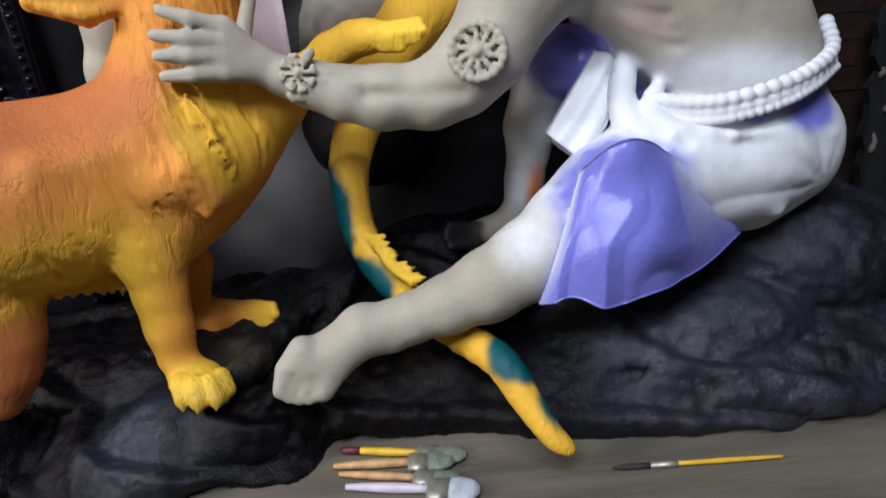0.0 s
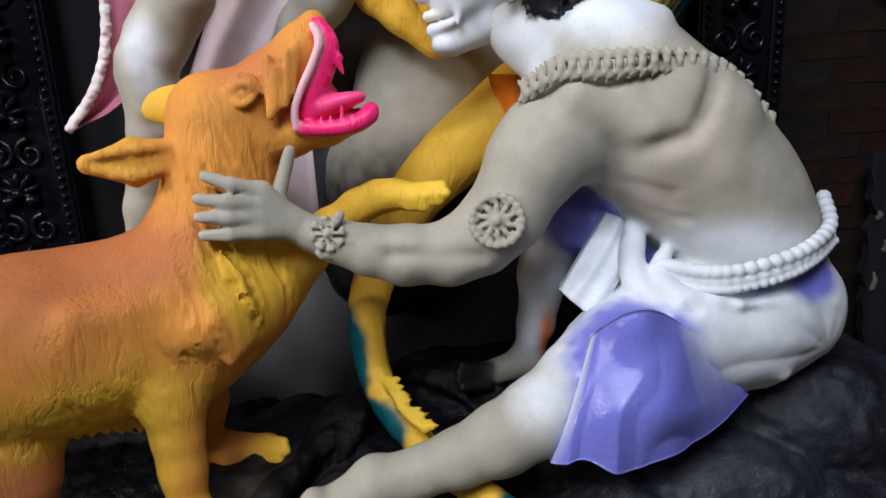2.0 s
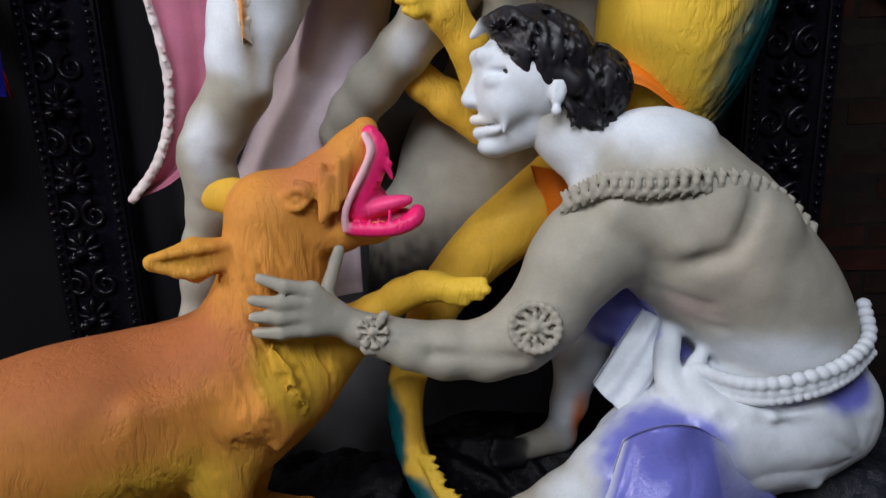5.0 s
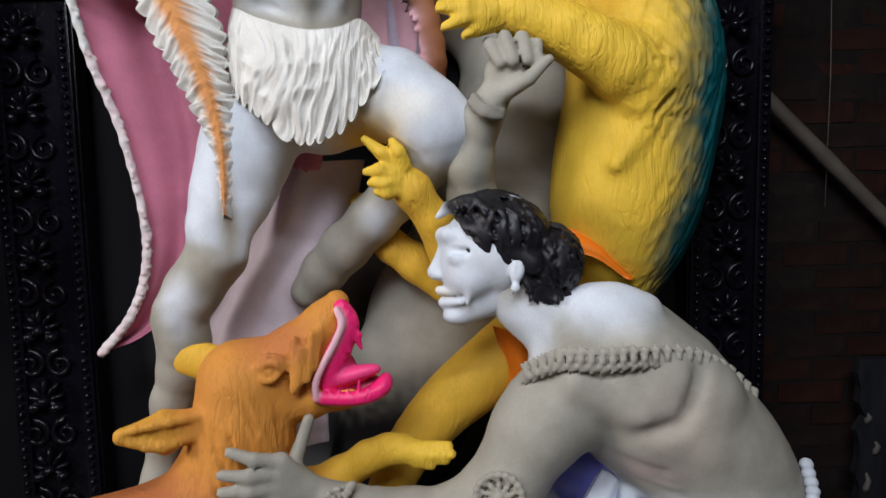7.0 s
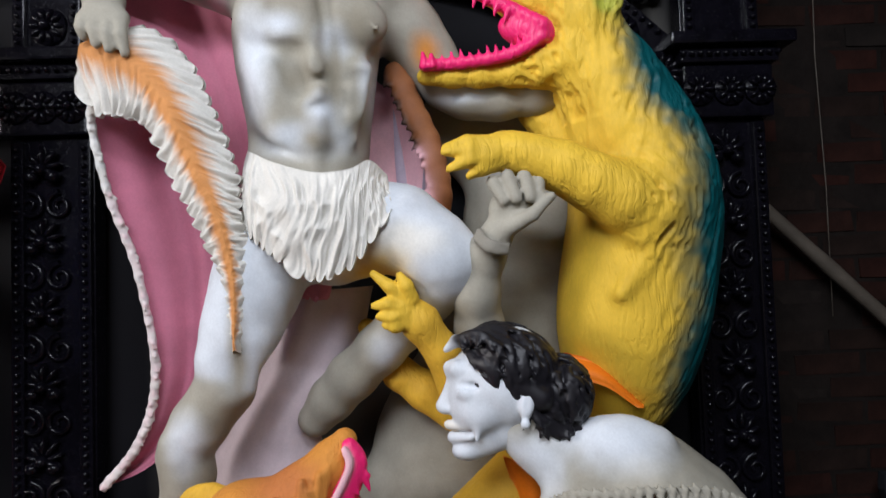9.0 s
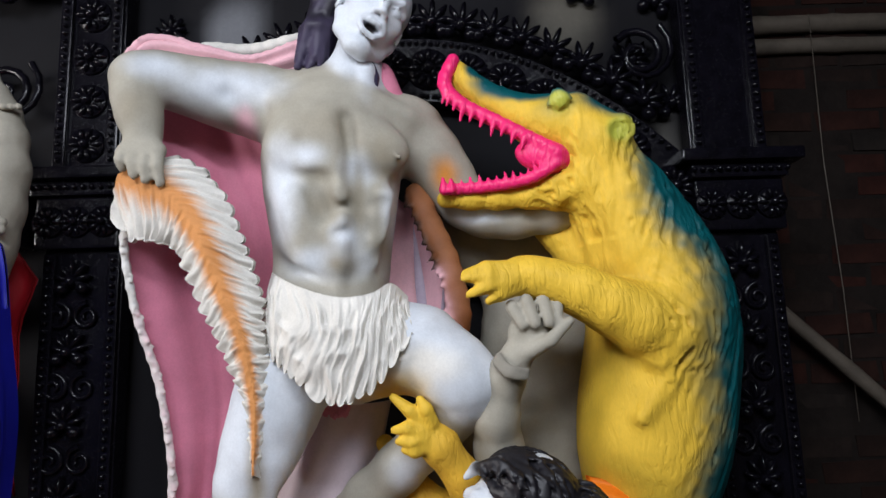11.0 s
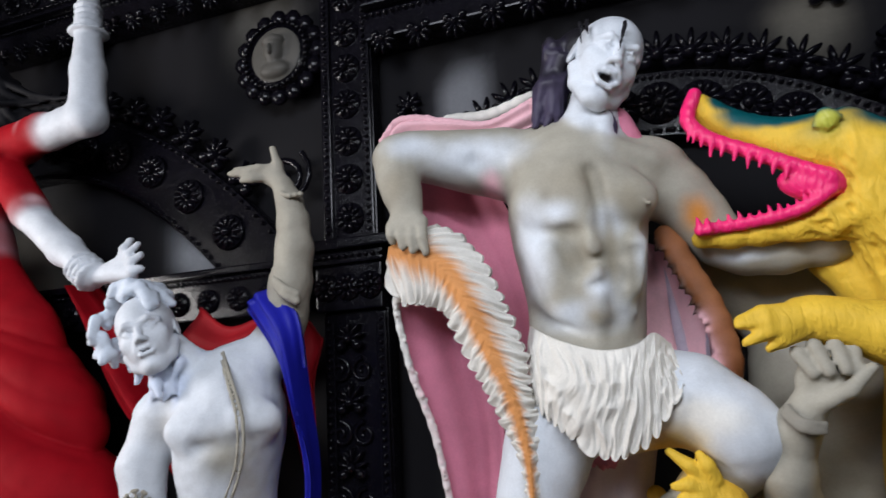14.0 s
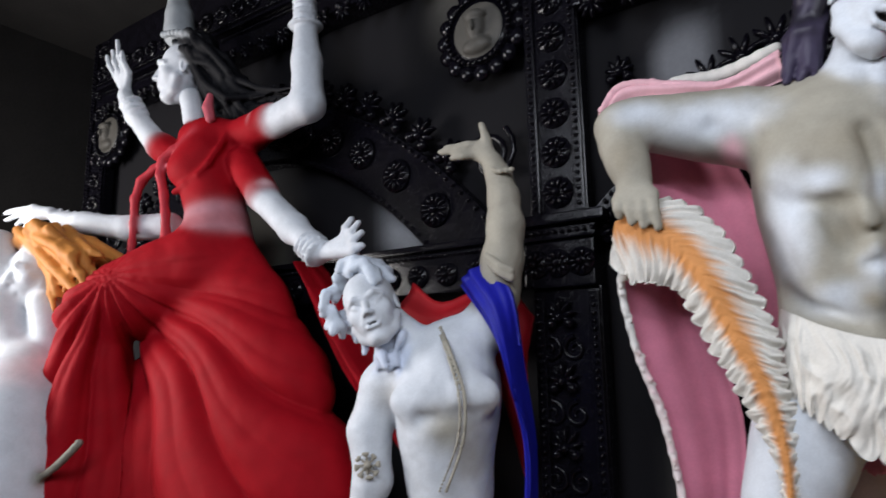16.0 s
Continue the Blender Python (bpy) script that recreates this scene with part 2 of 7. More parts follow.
def head(clay, c, face, up, size, col, gape=0.0, cheek=1.0, dark=(0.05, 0.04, 0.04, 0.2)):
    """A plain sculpted head: c the middle, face and up its directions, size its height."""
    f_ = Vector(face).normalized()
    u_ = (Vector(up) - f_ * Vector(up).dot(f_)).normalized()
    r_ = f_.cross(u_)
    c = Vector(c)
    rot = Matrix((r_, f_, u_)).transposed().to_euler()
    turn = tuple(math.degrees(a) for a in rot)

    def at(x, y, z):
        return c + (r_ * x + f_ * y + u_ * z) * size

    def lump(x, y, z, a, b, d, k, op=1, colour=None):
        clay.ell(at(x, y, z), (a * size, b * size, d * size), colour or col, turn, k * size, op)

    def rope(pts, r, k, colour=None):
        clay.chain([(*at(*p), r * size) for p in pts], colour or col, k * size)

    lump(0, -0.10, 0.14, 0.33, 0.40, 0.36, 0.06)
    lump(0, 0.04, -0.13, 0.27, 0.29, 0.36, 0.08)
    lump(0, 0.17, -0.42 - 0.05 * gape, 0.13, 0.12, 0.09, 0.07)
    for s in (-1, 1):
        lump(s * 0.17, 0.17, -0.10, 0.10, 0.09, 0.09 * cheek, 0.07)
        rope([(s * 0.27, 0.02, -0.2), (s * 0.2, 0.06, -0.36), (s * 0.07, 0.16, -0.44 - 0.05 * gape)], 0.06, 0.06)
        rope([(s * 0.04, 0.31, 0.055), (s * 0.13, 0.31, 0.09), (s * 0.22, 0.22, 0.05)], 0.032, 0.04)
        lump(s * 0.125, 0.335, -0.01, 0.075, 0.05, 0.035, 0.03, -1)
        lump(s * 0.125, 0.255, -0.012, 0.06, 0.05, 0.042, 0.01)
        rope([(s * 0.055, 0.30, -0.005), (s * 0.12, 0.315, 0.022), (s * 0.19, 0.265, -0.005)], 0.012, 0.008)
        rope([(s * 0.06, 0.295, -0.035), (s * 0.12, 0.305, -0.05), (s * 0.185, 0.265, -0.02)], 0.010, 0.008)
        lump(s * 0.045, 0.355, -0.145, 0.032, 0.04, 0.028, 0.02)
        lump(s * 0.325, -0.08, -0.03, 0.03, 0.065, 0.11, 0.02)
        lump(s * 0.345, -0.07, -0.02, 0.02, 0.035, 0.06, 0.01, -1)
        rope([(s * 0.06, 0.33, -0.16), (s * 0.115, 0.275, -0.24), (s * 0.12, 0.24, -0.3)], 0.018, 0.03)
    rope([(0, 0.30, 0.05), (0, 0.345, -0.04), (0, 0.385, -0.125)], 0.035, 0.03)
    lump(0, 0.385, -0.13, 0.04, 0.04, 0.032, 0.02)
    zt, zb = -0.235, -0.285 - 0.085 * gape
    lump(0, 0.33, (zt + zb) / 2, 0.085 + 0.03 * gape, 0.12, 0.015 + 0.042 * gape, 0.015, -1)
    cw = 0.1 + 0.035 * gape
    rope([(-cw, 0.25, -0.26), (-0.045, 0.315, zt), (0, 0.32, zt - 0.006), (0.045, 0.315, zt), (cw, 0.25, -0.26)], 0.022, 0.012)
    rope([(-cw, 0.25, -0.265), (-0.06, 0.30, zb), (0.06, 0.30, zb), (cw, 0.25, -0.265)], 0.026, 0.012)
    if gape > 0.3:
        clay.spray(at(0, 0.26, (zt + zb) / 2), 0.075 * size, dark, 0.7)
        rope([(-0.06, 0.28, zt - 0.028), (0, 0.30, zt - 0.03), (0.06, 0.28, zt - 0.028)], 0.013, 0.004)
    return at

# ---- materials ----
def nodes(name):
    m = bpy.data.materials.new(name)
    m.use_nodes = True
    t = m.node_tree
    return m, t, t.nodes["Principled BSDF"], t.links.new


def noise_node(t, scale, detail=6, rough=0.6, coords=None, stretch=None):
    n = t.nodes.new("ShaderNodeTexNoise")
    n.inputs["Scale"].default_value, n.inputs["Detail"].default_value, n.inputs["Roughness"].default_value = scale, detail, rough
    tc = t.nodes.new("ShaderNodeTexCoord")
    if stretch:
        mp = t.nodes.new("ShaderNodeMapping")
        mp.inputs["Scale"].default_value = stretch
        t.links.new(tc.outputs["Object"], mp.inputs[0])
        t.links.new(mp.outputs[0], n.inputs["Vector"])
    else:
        t.links.new(tc.outputs["Object"], n.inputs["Vector"])
    return n


def ramp(t, src, lo, hi, a=0.3, b=0.7):
    r = t.nodes.new("ShaderNodeMapRange")
    r.inputs[1].default_value, r.inputs[2].default_value, r.inputs[3].default_value, r.inputs[4].default_value = a, b, lo, hi
    t.links.new(src, r.inputs[0])
    return r.outputs[0]


def painted(name, bump=0.25, grain=260, rough_hi=0.72, rough_lo=0.16, mottling=0.16, stretch=None, big=14, grooves=0.0, lean=25):
    """Sprayed paint over clay: colour and gloss come from the sprayed coat, with mottling, pits and dust."""
    m, t, b, link = nodes(name)
    at = t.nodes.new("ShaderNodeAttribute")
    at.attribute_name = "paint"
    n1 = noise_node(t, big, 5)
    n2 = noise_node(t, grain, 4, 0.7, stretch=stretch)
    v1 = ramp(t, n1.outputs[0], 1 - mottling, 1 + mottling * 0.6)
    v2 = ramp(t, n2.outputs[0], 0.93, 1.04)
    mul = t.nodes.new("ShaderNodeMath")
    mul.operation = "MULTIPLY"
    link(v1, mul.inputs[0]), link(v2, mul.inputs[1])
    mix = t.nodes.new("ShaderNodeMix")
    mix.data_type, mix.blend_type = "RGBA", "MULTIPLY"
    mix.inputs["Factor"].default_value = 1
    link(at.outputs["Color"], mix.inputs["A"])
    link(mul.outputs[0], mix.inputs["B"])
    link(mix.outputs["Result"], b.inputs["Base Color"])
    r = t.nodes.new("ShaderNodeMapRange")
    r.inputs[3].default_value, r.inputs[4].default_value = rough_hi, rough_lo
    link(at.outputs["Alpha"], r.inputs[0])
    link(r.outputs[0], b.inputs["Roughness"])
    sp = t.nodes.new("ShaderNodeMapRange")
    sp.name = "gloss"
    sp.inputs[3].default_value, sp.inputs[4].default_value = 0.12, 0.5
    link(at.outputs["Alpha"], sp.inputs[0])
    link(sp.outputs[0], b.inputs["Specular IOR Level"])
    bp = t.nodes.new("ShaderNodeBump")
    bp.inputs["Strength"].default_value, bp.inputs["Distance"].default_value = bump, 0.004
    link(n2.outputs[0], bp.inputs["Height"])
    link(bp.outputs[0], b.inputs["Normal"])
    if grooves:
        # strokes of a modelling tool, combed along the fur and wandering a little
        wander = noise_node(t, 9, 2)
        tc, mp = t.nodes.new("ShaderNodeTexCoord"), t.nodes.new("ShaderNodeMapping")
        mp.inputs["Rotation"].default_value, mp.inputs["Scale"].default_value = (0, radians(lean), 0), (1.0, 1.0, 0.12)
        push = t.nodes.new("ShaderNodeVectorMath")
        push.operation, push.inputs[1].default_value = "MULTIPLY_ADD", (0.045, 0.045, 0.045)
        link(wander.outputs["Color"], push.inputs[0])
        link(tc.outputs["Object"], push.inputs[2])
        link(push.outputs[0], mp.inputs[0])
        cuts = t.nodes.new("ShaderNodeTexNoise")
        cuts.inputs["Scale"].default_value, cuts.inputs["Detail"].default_value = 120, 2
        link(mp.outputs[0], cuts.inputs["Vector"])
        patch = ramp(t, noise_node(t, 6, 2).outputs[0], 0.1, 1.0, 0.42, 0.62)
        deep = t.nodes.new("ShaderNodeMath")
        deep.operation = "MULTIPLY"
        link(ramp(t, cuts.outputs[0], 1.0, 0.0, 0.48, 0.66), deep.inputs[0])
        link(patch, deep.inputs[1])
        bp2 = t.nodes.new("ShaderNodeBump")
        bp2.inputs["Strength"].default_value, bp2.inputs["Distance"].default_value = grooves, 0.005
        link(deep.outputs[0], bp2.inputs["Height"])
        link(bp.outputs[0], bp2.inputs["Normal"])
        link(bp2.outputs[0], b.inputs["Normal"])
    return m


def plain(name, col, rough=0.6, vary=0.2, scale=20, bump=0.2, grain=150, metal=0.0, stretch=None, spec=0.5):
    m, t, b, link = nodes(name)
    n1, n2 = noise_node(t, scale, 6, stretch=stretch), noise_node(t, grain, 5, 0.7, stretch=stretch)
    mix = t.nodes.new("ShaderNodeMix")
    mix.data_type = "RGBA"
    mix.inputs["A"].default_value = (*[c * (1 - vary) for c in col], 1)
    mix.inputs["B"].default_value = (*[min(1, c * (1 + vary)) for c in col], 1)
    link(ramp(t, n1.outputs[0], 0, 1), mix.inputs["Factor"])
    link(mix.outputs["Result"], b.inputs["Base Color"])
    link(ramp(t, n2.outputs[0], max(0.05, rough - 0.12), min(1, rough + 0.12)), b.inputs["Roughness"])
    b.inputs["Metallic"].default_value = metal
    b.inputs["Specular IOR Level"].default_value = spec
    bp = t.nodes.new("ShaderNodeBump")
    bp.inputs["Strength"].default_value, bp.inputs["Distance"].default_value = bump, 0.004
    link(n2.outputs[0], bp.inputs["Height"])
    link(bp.outputs[0], b.inputs["Normal"])
    return m


CLAY = painted("sprayed_clay", 0.07, 210, mottling=0.13)
FURRY = painted("combed_clay", 0.16, 200, mottling=0.12, stretch=(1.0, 1.0, 0.4), grooves=0.36)
WET = painted("glossy_cloth", 0.35, 110, 0.55, 0.12, 0.1, big=22)
ROCK = painted("painted_rock", 1.0, 120, 0.42, 0.2, 0.6, big=7)
ROCK.node_tree.nodes["gloss"].inputs[3].default_value = 0.04
BLACK = plain("black_gloss_paint", (0.0036, 0.0032, 0.0055), 0.2, 0.4, 25, 0.14, 120, spec=0.24)
PANEL = painted("backdrop_board", 0.12, 120, 0.9, 0.6, 0.3, big=3)
BRICK = plain("old_red_brick", (0.05, 0.05, 0.05), 0.95, 0.55, 9, 0.6, 90, spec=0.2)
_t = BRICK.node_tree
_oi = _t.nodes.new("ShaderNodeObjectInfo")
_cr = _t.nodes.new("ShaderNodeValToRGB")
_cr.color_ramp.elements[0].color, _cr.color_ramp.elements[1].color = (0.032, 0.009, 0.006, 1), (0.016, 0.012, 0.010, 1)
_cr.color_ramp.elements.new(0.55).color = (0.018, 0.0085, 0.006, 1)
_mx = _t.nodes.new("ShaderNodeMix")
_mx.data_type, _mx.blend_type = "RGBA", "MULTIPLY"
_mx.inputs["Factor"].default_value = 1
_t.links.new(_oi.outputs["Random"], _cr.inputs[0])
_old = _t.nodes["Principled BSDF"].inputs["Base Color"].links[0].from_socket
_sc = _t.nodes.new("ShaderNodeVectorMath")
_sc.operation = "SCALE"
_sc.inputs["Scale"].default_value = 20
_t.links.new(_old, _sc.inputs[0])
_t.links.new(_sc.outputs[0], _mx.inputs["A"])
_t.links.new(_cr.outputs[0], _mx.inputs["B"])
_t.links.new(_mx.outputs["Result"], _t.nodes["Principled BSDF"].inputs["Base Color"])
MORTAR = plain("dirty_mortar", (0.013, 0.0092, 0.0075), 0.95, 0.4, 12, 0.6, 70, spec=0.2)
BAMBOO = plain("dry_bamboo", (0.11, 0.09, 0.07), 0.6, 0.25, 14, 0.2, 90)
PLANK = plain("spattered_plank", (0.10, 0.088, 0.068), 0.75, 0.45, 7, 0.3, 60, stretch=(0.3, 2, 2))
FLOOR = plain("earth_floor", (0.08, 0.065, 0.05), 0.95, 0.3, 6, 0.6, 60)

SHED = plain("dark_shed_wall", (0.014, 0.0125, 0.012), 0.9, 0.3, 5, 0.3, 60)

# coats of paint: red, green, blue, gloss
GREY = (0.36, 0.335, 0.275, 0.2)
GREYD = (0.25, 0.23, 0.19, 0.2)
WHITE = (0.645, 0.68, 0.725, 0.3)
CREAM = (0.70, 0.675, 0.62, 0.2)
PURPLE = (0.16, 0.17, 0.56, 0.95)
BLUE = (0.012, 0.015, 0.36, 0.4)
ORANGE = (0.62, 0.25, 0.045, 0.15)
RUST = (0.42, 0.135, 0.045, 0.15)
GOLD = (0.70, 0.40, 0.04, 0.2)
YELLOW = (0.74, 0.47, 0.045, 0.25)
TEAL = (0.0, 0.075, 0.085, 0.35)
PINK = (0.60, 0.20, 0.29, 0.2)
PALEPINK = (0.78, 0.45, 0.50, 0.2)
HOT = (0.86, 0.02, 0.16, 0.6)
RED = (0.32, 0.0025, 0.009, 0.0)
INK = (0.012, 0.011, 0.014, 0.55)
DARK = (0.004, 0.0037, 0.0055, 0.3)
STONE = (0.007, 0.0068, 0.009, 0.9)
VIVID = (0.85, 0.20, 0.01, 0.3)
HAIRY = (0.55, 0.22, 0.05, 0.2)

# ---- setting ----
def box_bm(bm, x0, x1, y0, y1, z0, z1, bevel=0.0):
    made = bmesh.ops.create_cube(bm, size=1.0, matrix=Matrix.LocRotScale(((x0 + x1) / 2, (y0 + y1) / 2, (z0 + z1) / 2), None, (x1 - x0, y1 - y0, z1 - z0)))
    if bevel:
        edges = list({e for v in made["verts"] for e in v.link_edges})
        bmesh.ops.bevel(bm, geom=edges, offset=bevel, segments=2, affect="EDGES", profile=0.7)


def finish(name, bm, mat, parent=None, label="", smooth=False):
    me = bpy.data.meshes.new(name)
    bm.to_mesh(me)
    bm.free()
    me.materials.append(mat)
    if smooth:
        me.polygons.foreach_set("use_smooth", [True] * len(me.polygons))
    ob = new(name, me)
    if parent:
        ob.parent = parent
    if label:
        tagged(ob, label)
    return ob


def part(name, bm, mat, parent, label="", smooth=False):
    return finish(name, bm, mat, parent, label, smooth)


def slab(name, x0, x1, y0, y1, z0, z1, mat, label, bevel=0.0):
    bm = bmesh.new()
    box_bm(bm, x0, x1, y0, y1, z0, z1, bevel)
    return tagged(finish(name, bm, mat), label, "", "", "structure")


floor = slab("floor", -4.2, 3.6, -3.4, 3.2, -0.1, 0, FLOOR, "dark trodden earth floor of a workshop")
ceiling = slab("ceiling", -4.2, 3.6, -3.4, 3.2, 3.9, 4.0, SHED, "dark sooty ceiling of a workshop shed")
wall_left = slab("wall_west", -4.2, -4.1, -3.4, 3.2, 0, 3.9, SHED, "dark wall of a workshop shed")
wall_back = slab("wall_north", -4.1, 0.75, 3.1, 3.2, 0, 3.9, SHED, "dark wall behind the carved backdrop")
bm = bmesh.new()
box_bm(bm, -4.1, -1.0, -3.4, -3.3, 0, 3.9)
box_bm(bm, 2.6, 3.5, -3.4, -3.3, 0, 3.9)
box_bm(bm, -1.0, 2.6, -3.4, -3.3, 3.3, 3.9)
tagged(finish("wall_south", bm, SHED), "dark front wall with a wide open doorway", "", "", "structure")
wall_right = slab("wall_east", 3.5, 3.6, -3.4, 3.2, 0, 3.9, SHED, "dark wall of a workshop shed")

# brick wall beyond the backdrop's edge: a mortar body, bricks laid into its face further down
BRICK_Y = 2.25
wall_brick = slab("wall_brick", 0.75, 3.5, BRICK_Y - 0.001, BRICK_Y + 0.2, 0, 3.9, MORTAR, "old dirty red brick wall with worn mortar")

# ---- carved backdrop ----
BY = 1.80


def rosette(r, petals=10, h=0.018):
    bm = bmesh.new()
    bmesh.ops.create_uvsphere(bm, u_segments=10, v_segments=6, radius=1, matrix=Matrix.LocRotScale((0, -h * 0.7, 0), None, (r * 0.26, h * 0.9, r * 0.26)))
    for i in range(petals):
        a = 2 * PI * i / petals
        bmesh.ops.create_uvsphere(bm, u_segments=6, v_segments=5, radius=1, matrix=Matrix.Translation((math.cos(a) * r * 0.6, -h * 0.3, math.sin(a) * r * 0.6)) @ Matrix.Rotation(-a, 4, "Y") @ Matrix.Diagonal((r * 0.36, h * 0.7, r * 0.15, 1)))
    bmesh.ops.create_cone(bm, cap_ends=True, segments=24, radius1=r, radius2=r * 0.93, depth=h * 0.5, matrix=Matrix.Rotation(PI / 2, 4, "X"))
    return bm


def leaf(r, h=0.02):
    """A palmette: seven lobes fanned over a boss."""
    bm = bmesh.new()
    for i in range(7):
        a = PI * (i / 6) * 1.2 - 0.1 * PI
        ln = r * (0.62 + 0.38 * math.sin(PI * i / 6))
        bmesh.ops.create_uvsphere(bm, u_segments=6, v_segments=5, radius=1, matrix=Matrix.Translation((math.cos(a) * ln * 0.55, -h * 0.4, math.sin(a) * ln * 0.55)) @ Matrix.Rotation(-a, 4, "Y") @ Matrix.Diagonal((ln * 0.5, h * 0.8, r * 0.13, 1)))
    for s in (-1, 1):
        bmesh.ops.create_uvsphere(bm, u_segments=8, v_segments=5, radius=1, matrix=Matrix.LocRotScale((s * r * 0.45, -h * 0.5, -r * 0.3), None, (r * 0.3, h, r * 0.26)))
    bmesh.ops.create_uvsphere(bm, u_segments=8, v_segments=6, radius=1, matrix=Matrix.LocRotScale((0, -h * 0.7, 0), None, (r * 0.24, h * 1.1, r * 0.24)))
    return bm


def bead_row(p, q, step, r, bm):
    p, q = Vector(p), Vector(q)
    n = max(2, int((q - p).length / step))
    for i in range(n + 1):
        bmesh.ops.create_icosphere(bm, subdivisions=1, radius=r, matrix=Matrix.Translation(p.lerp(q, i / n)))


def scroll(bm, c, r, turns, r0, sgn=1, start=0.0):
    """A raised spiral scroll on the board's face."""
    n = int(turns * 14)
    pts = []
    for i in range(n + 1):
        u = i / n
        a = start + sgn * turns * 2 * PI * u
        rr = r * (1 - 0.82 * u)
        pts.append((Vector((c[0] + rr * math.cos(a), c[1], c[2] + rr * math.sin(a))), r0 * (1 - 0.45 * u)))
    rings = []
    for i, (p, t) in enumerate(pts):
        d = (pts[min(i + 1, n)][0] - pts[max(i - 1, 0)][0]).normalized()
        side = d.cross(Vector((0, 1, 0)))
        rings.append([bm.verts.new(p + side * t * math.cos(k * PI / 3) + Vector((0, -1, 0)) * t * math.sin(k * PI / 3)) for k in range(6)])
    for a, b in zip(rings[:-1], rings[1:]):
        for k in range(6):
            bm.faces.new((a[k], a[(k + 1) % 6], b[(k + 1) % 6], b[k]))


backdrop = tagged(new("backdrop"), "black carved backdrop with columns, beads and rosettes behind the statues", "backdrop", "", "structure")
ROSE, ROSE_BIG, LEAF = rosette(0.047), rosette(0.058, 12), leaf(0.06)
ROSE_ME, BIG_ME, LEAF_ME = [bpy.data.meshes.new(n) for n in ("rosette", "large_rosette", "palmette")]
for b_, m_ in ((ROSE, ROSE_ME), (ROSE_BIG, BIG_ME), (LEAF, LEAF_ME)):
    b_.to_mesh(m_), b_.free()
    m_.materials.append(BLACK)
    m_.polygons.foreach_set("use_smooth", [True] * len(m_.polygons))


def put(name, me, x, y, z, s=1.0, turn=0.0, sx=1.0):
    ob = new(name, me)
    ob.parent = backdrop
    ob.matrix_basis = Matrix.LocRotScale((x, y, z), Euler((0, radians(turn), 0)), (s * sx, s, s))
    return ob


def column(x0, x1, z0, z1, y, rows, me, rz, beaded=True):
    """A flat column: a board, raised edges with beads, ornaments up the middle."""
    bm = bmesh.new()
    box_bm(bm, x0, x1, y, y + 0.05, z0, z1, 0.004)
    for xa in (x0 + 0.004, x1 - 0.034):
        box_bm(bm, xa, xa + 0.03, y - 0.012, y - 0.002, z0 + 0.01, z1 - 0.01, 0.004)
    part("column", bm, BLACK, backdrop)
    if beaded:
        bm = bmesh.new()
        for xa in (x0 + 0.019, x1 - 0.019):
            bead_row((xa, y - 0.016, z0 + 0.03), (xa, y - 0.016, z1 - 0.03), 0.021, 0.0075, bm)
        part("bead_trim", bm, BLACK, backdrop, "", True)
    for i in range(rows):
        put("rosette", me, (x0 + x1) / 2, y - 0.004, z0 + rz + (z1 - z0 - 2 * rz) * i / max(rows - 1, 1))


# boards behind, sprayed from black to pale grey in clouds
def board(name, x0, x1, z0, z1, y, clouds, step=0.03):
    nx, nz = int((x1 - x0) / step) + 2, int((z1 - z0) / step) + 2
    xs, zs = np.linspace(x0, x1, nx), np.linspace(z0, z1, nz)
    v = np.array([(x, y, z) for z in zs for x in xs])
    col = np.tile(arr(DARK), (len(v), 1))
    for cx, cz, rx, rz, c in clouds:
        u = np.hypot((v[:, 0] - cx) / rx, (v[:, 2] - cz) / rz) + 0.25 * vnoise(v * 9, 4)
        w = np.clip(1.3 - u, 0, 1)[:, None]
        w = w * w * (3 - 2 * w)
        col = col * (1 - w) + arr(c) * w
    f = [[j * nx + i, j * nx + i + 1, (j + 1) * nx + i + 1, (j + 1) * nx + i] for j in range(nz - 1) for i in range(nx - 1)]
    back = v + arr((0, 0.02, 0))
    o = len(v)
    f += [[k + o for k in q[::-1]] for q in f]
    edge = list(range(nx)) + [j * nx + nx - 1 for j in range(1, nz)] + [(nz - 1) * nx + i for i in range(nx - 2, -1, -1)] + [j * nx for j in range(nz - 2, 0, -1)]
    f += [[q, p, p + o, q + o] for p, q in zip(edge, edge[1:] + edge[:1])]
    ob = new(name, mesh_of(name, [(np.vstack([v, back]), f, np.vstack([col, col]))], [PANEL]))
    ob.parent = backdrop
    return ob


PALE = (0.15, 0.155, 0.17, 0.3)
MIDG = (0.09, 0.085, 0.075, 0.3)
board("back_board", -3.55, 0.66, 0.35, 3.75, BY + 0.055, [
    (-0.35, 1.2, 0.28, 0.5, PALE), (-0.62, 1.2, 0.07, 0.55, MIDG), (0.0, 1.35, 0.3, 0.35, MIDG), (-0.55, 2.78, 0.10, 0.12, PALE), (0.36, 2.80, 0.12, 0.10, (0.12, 0.11, 0.09, 0.3)),
    (-1.46, 2.44, 0.16, 0.15, (0.25, 0.265, 0.29, 0.3)), (-0.95, 2.7, 0.05, 0.3, MIDG), (-1.25, 3.2, 0.16, 0.2, MIDG), (-2.2, 2.4, 0.15, 0.3, MIDG), (0.6, 2.35, 0.05, 0.2, MIDG)])

LEDGE = 2.35
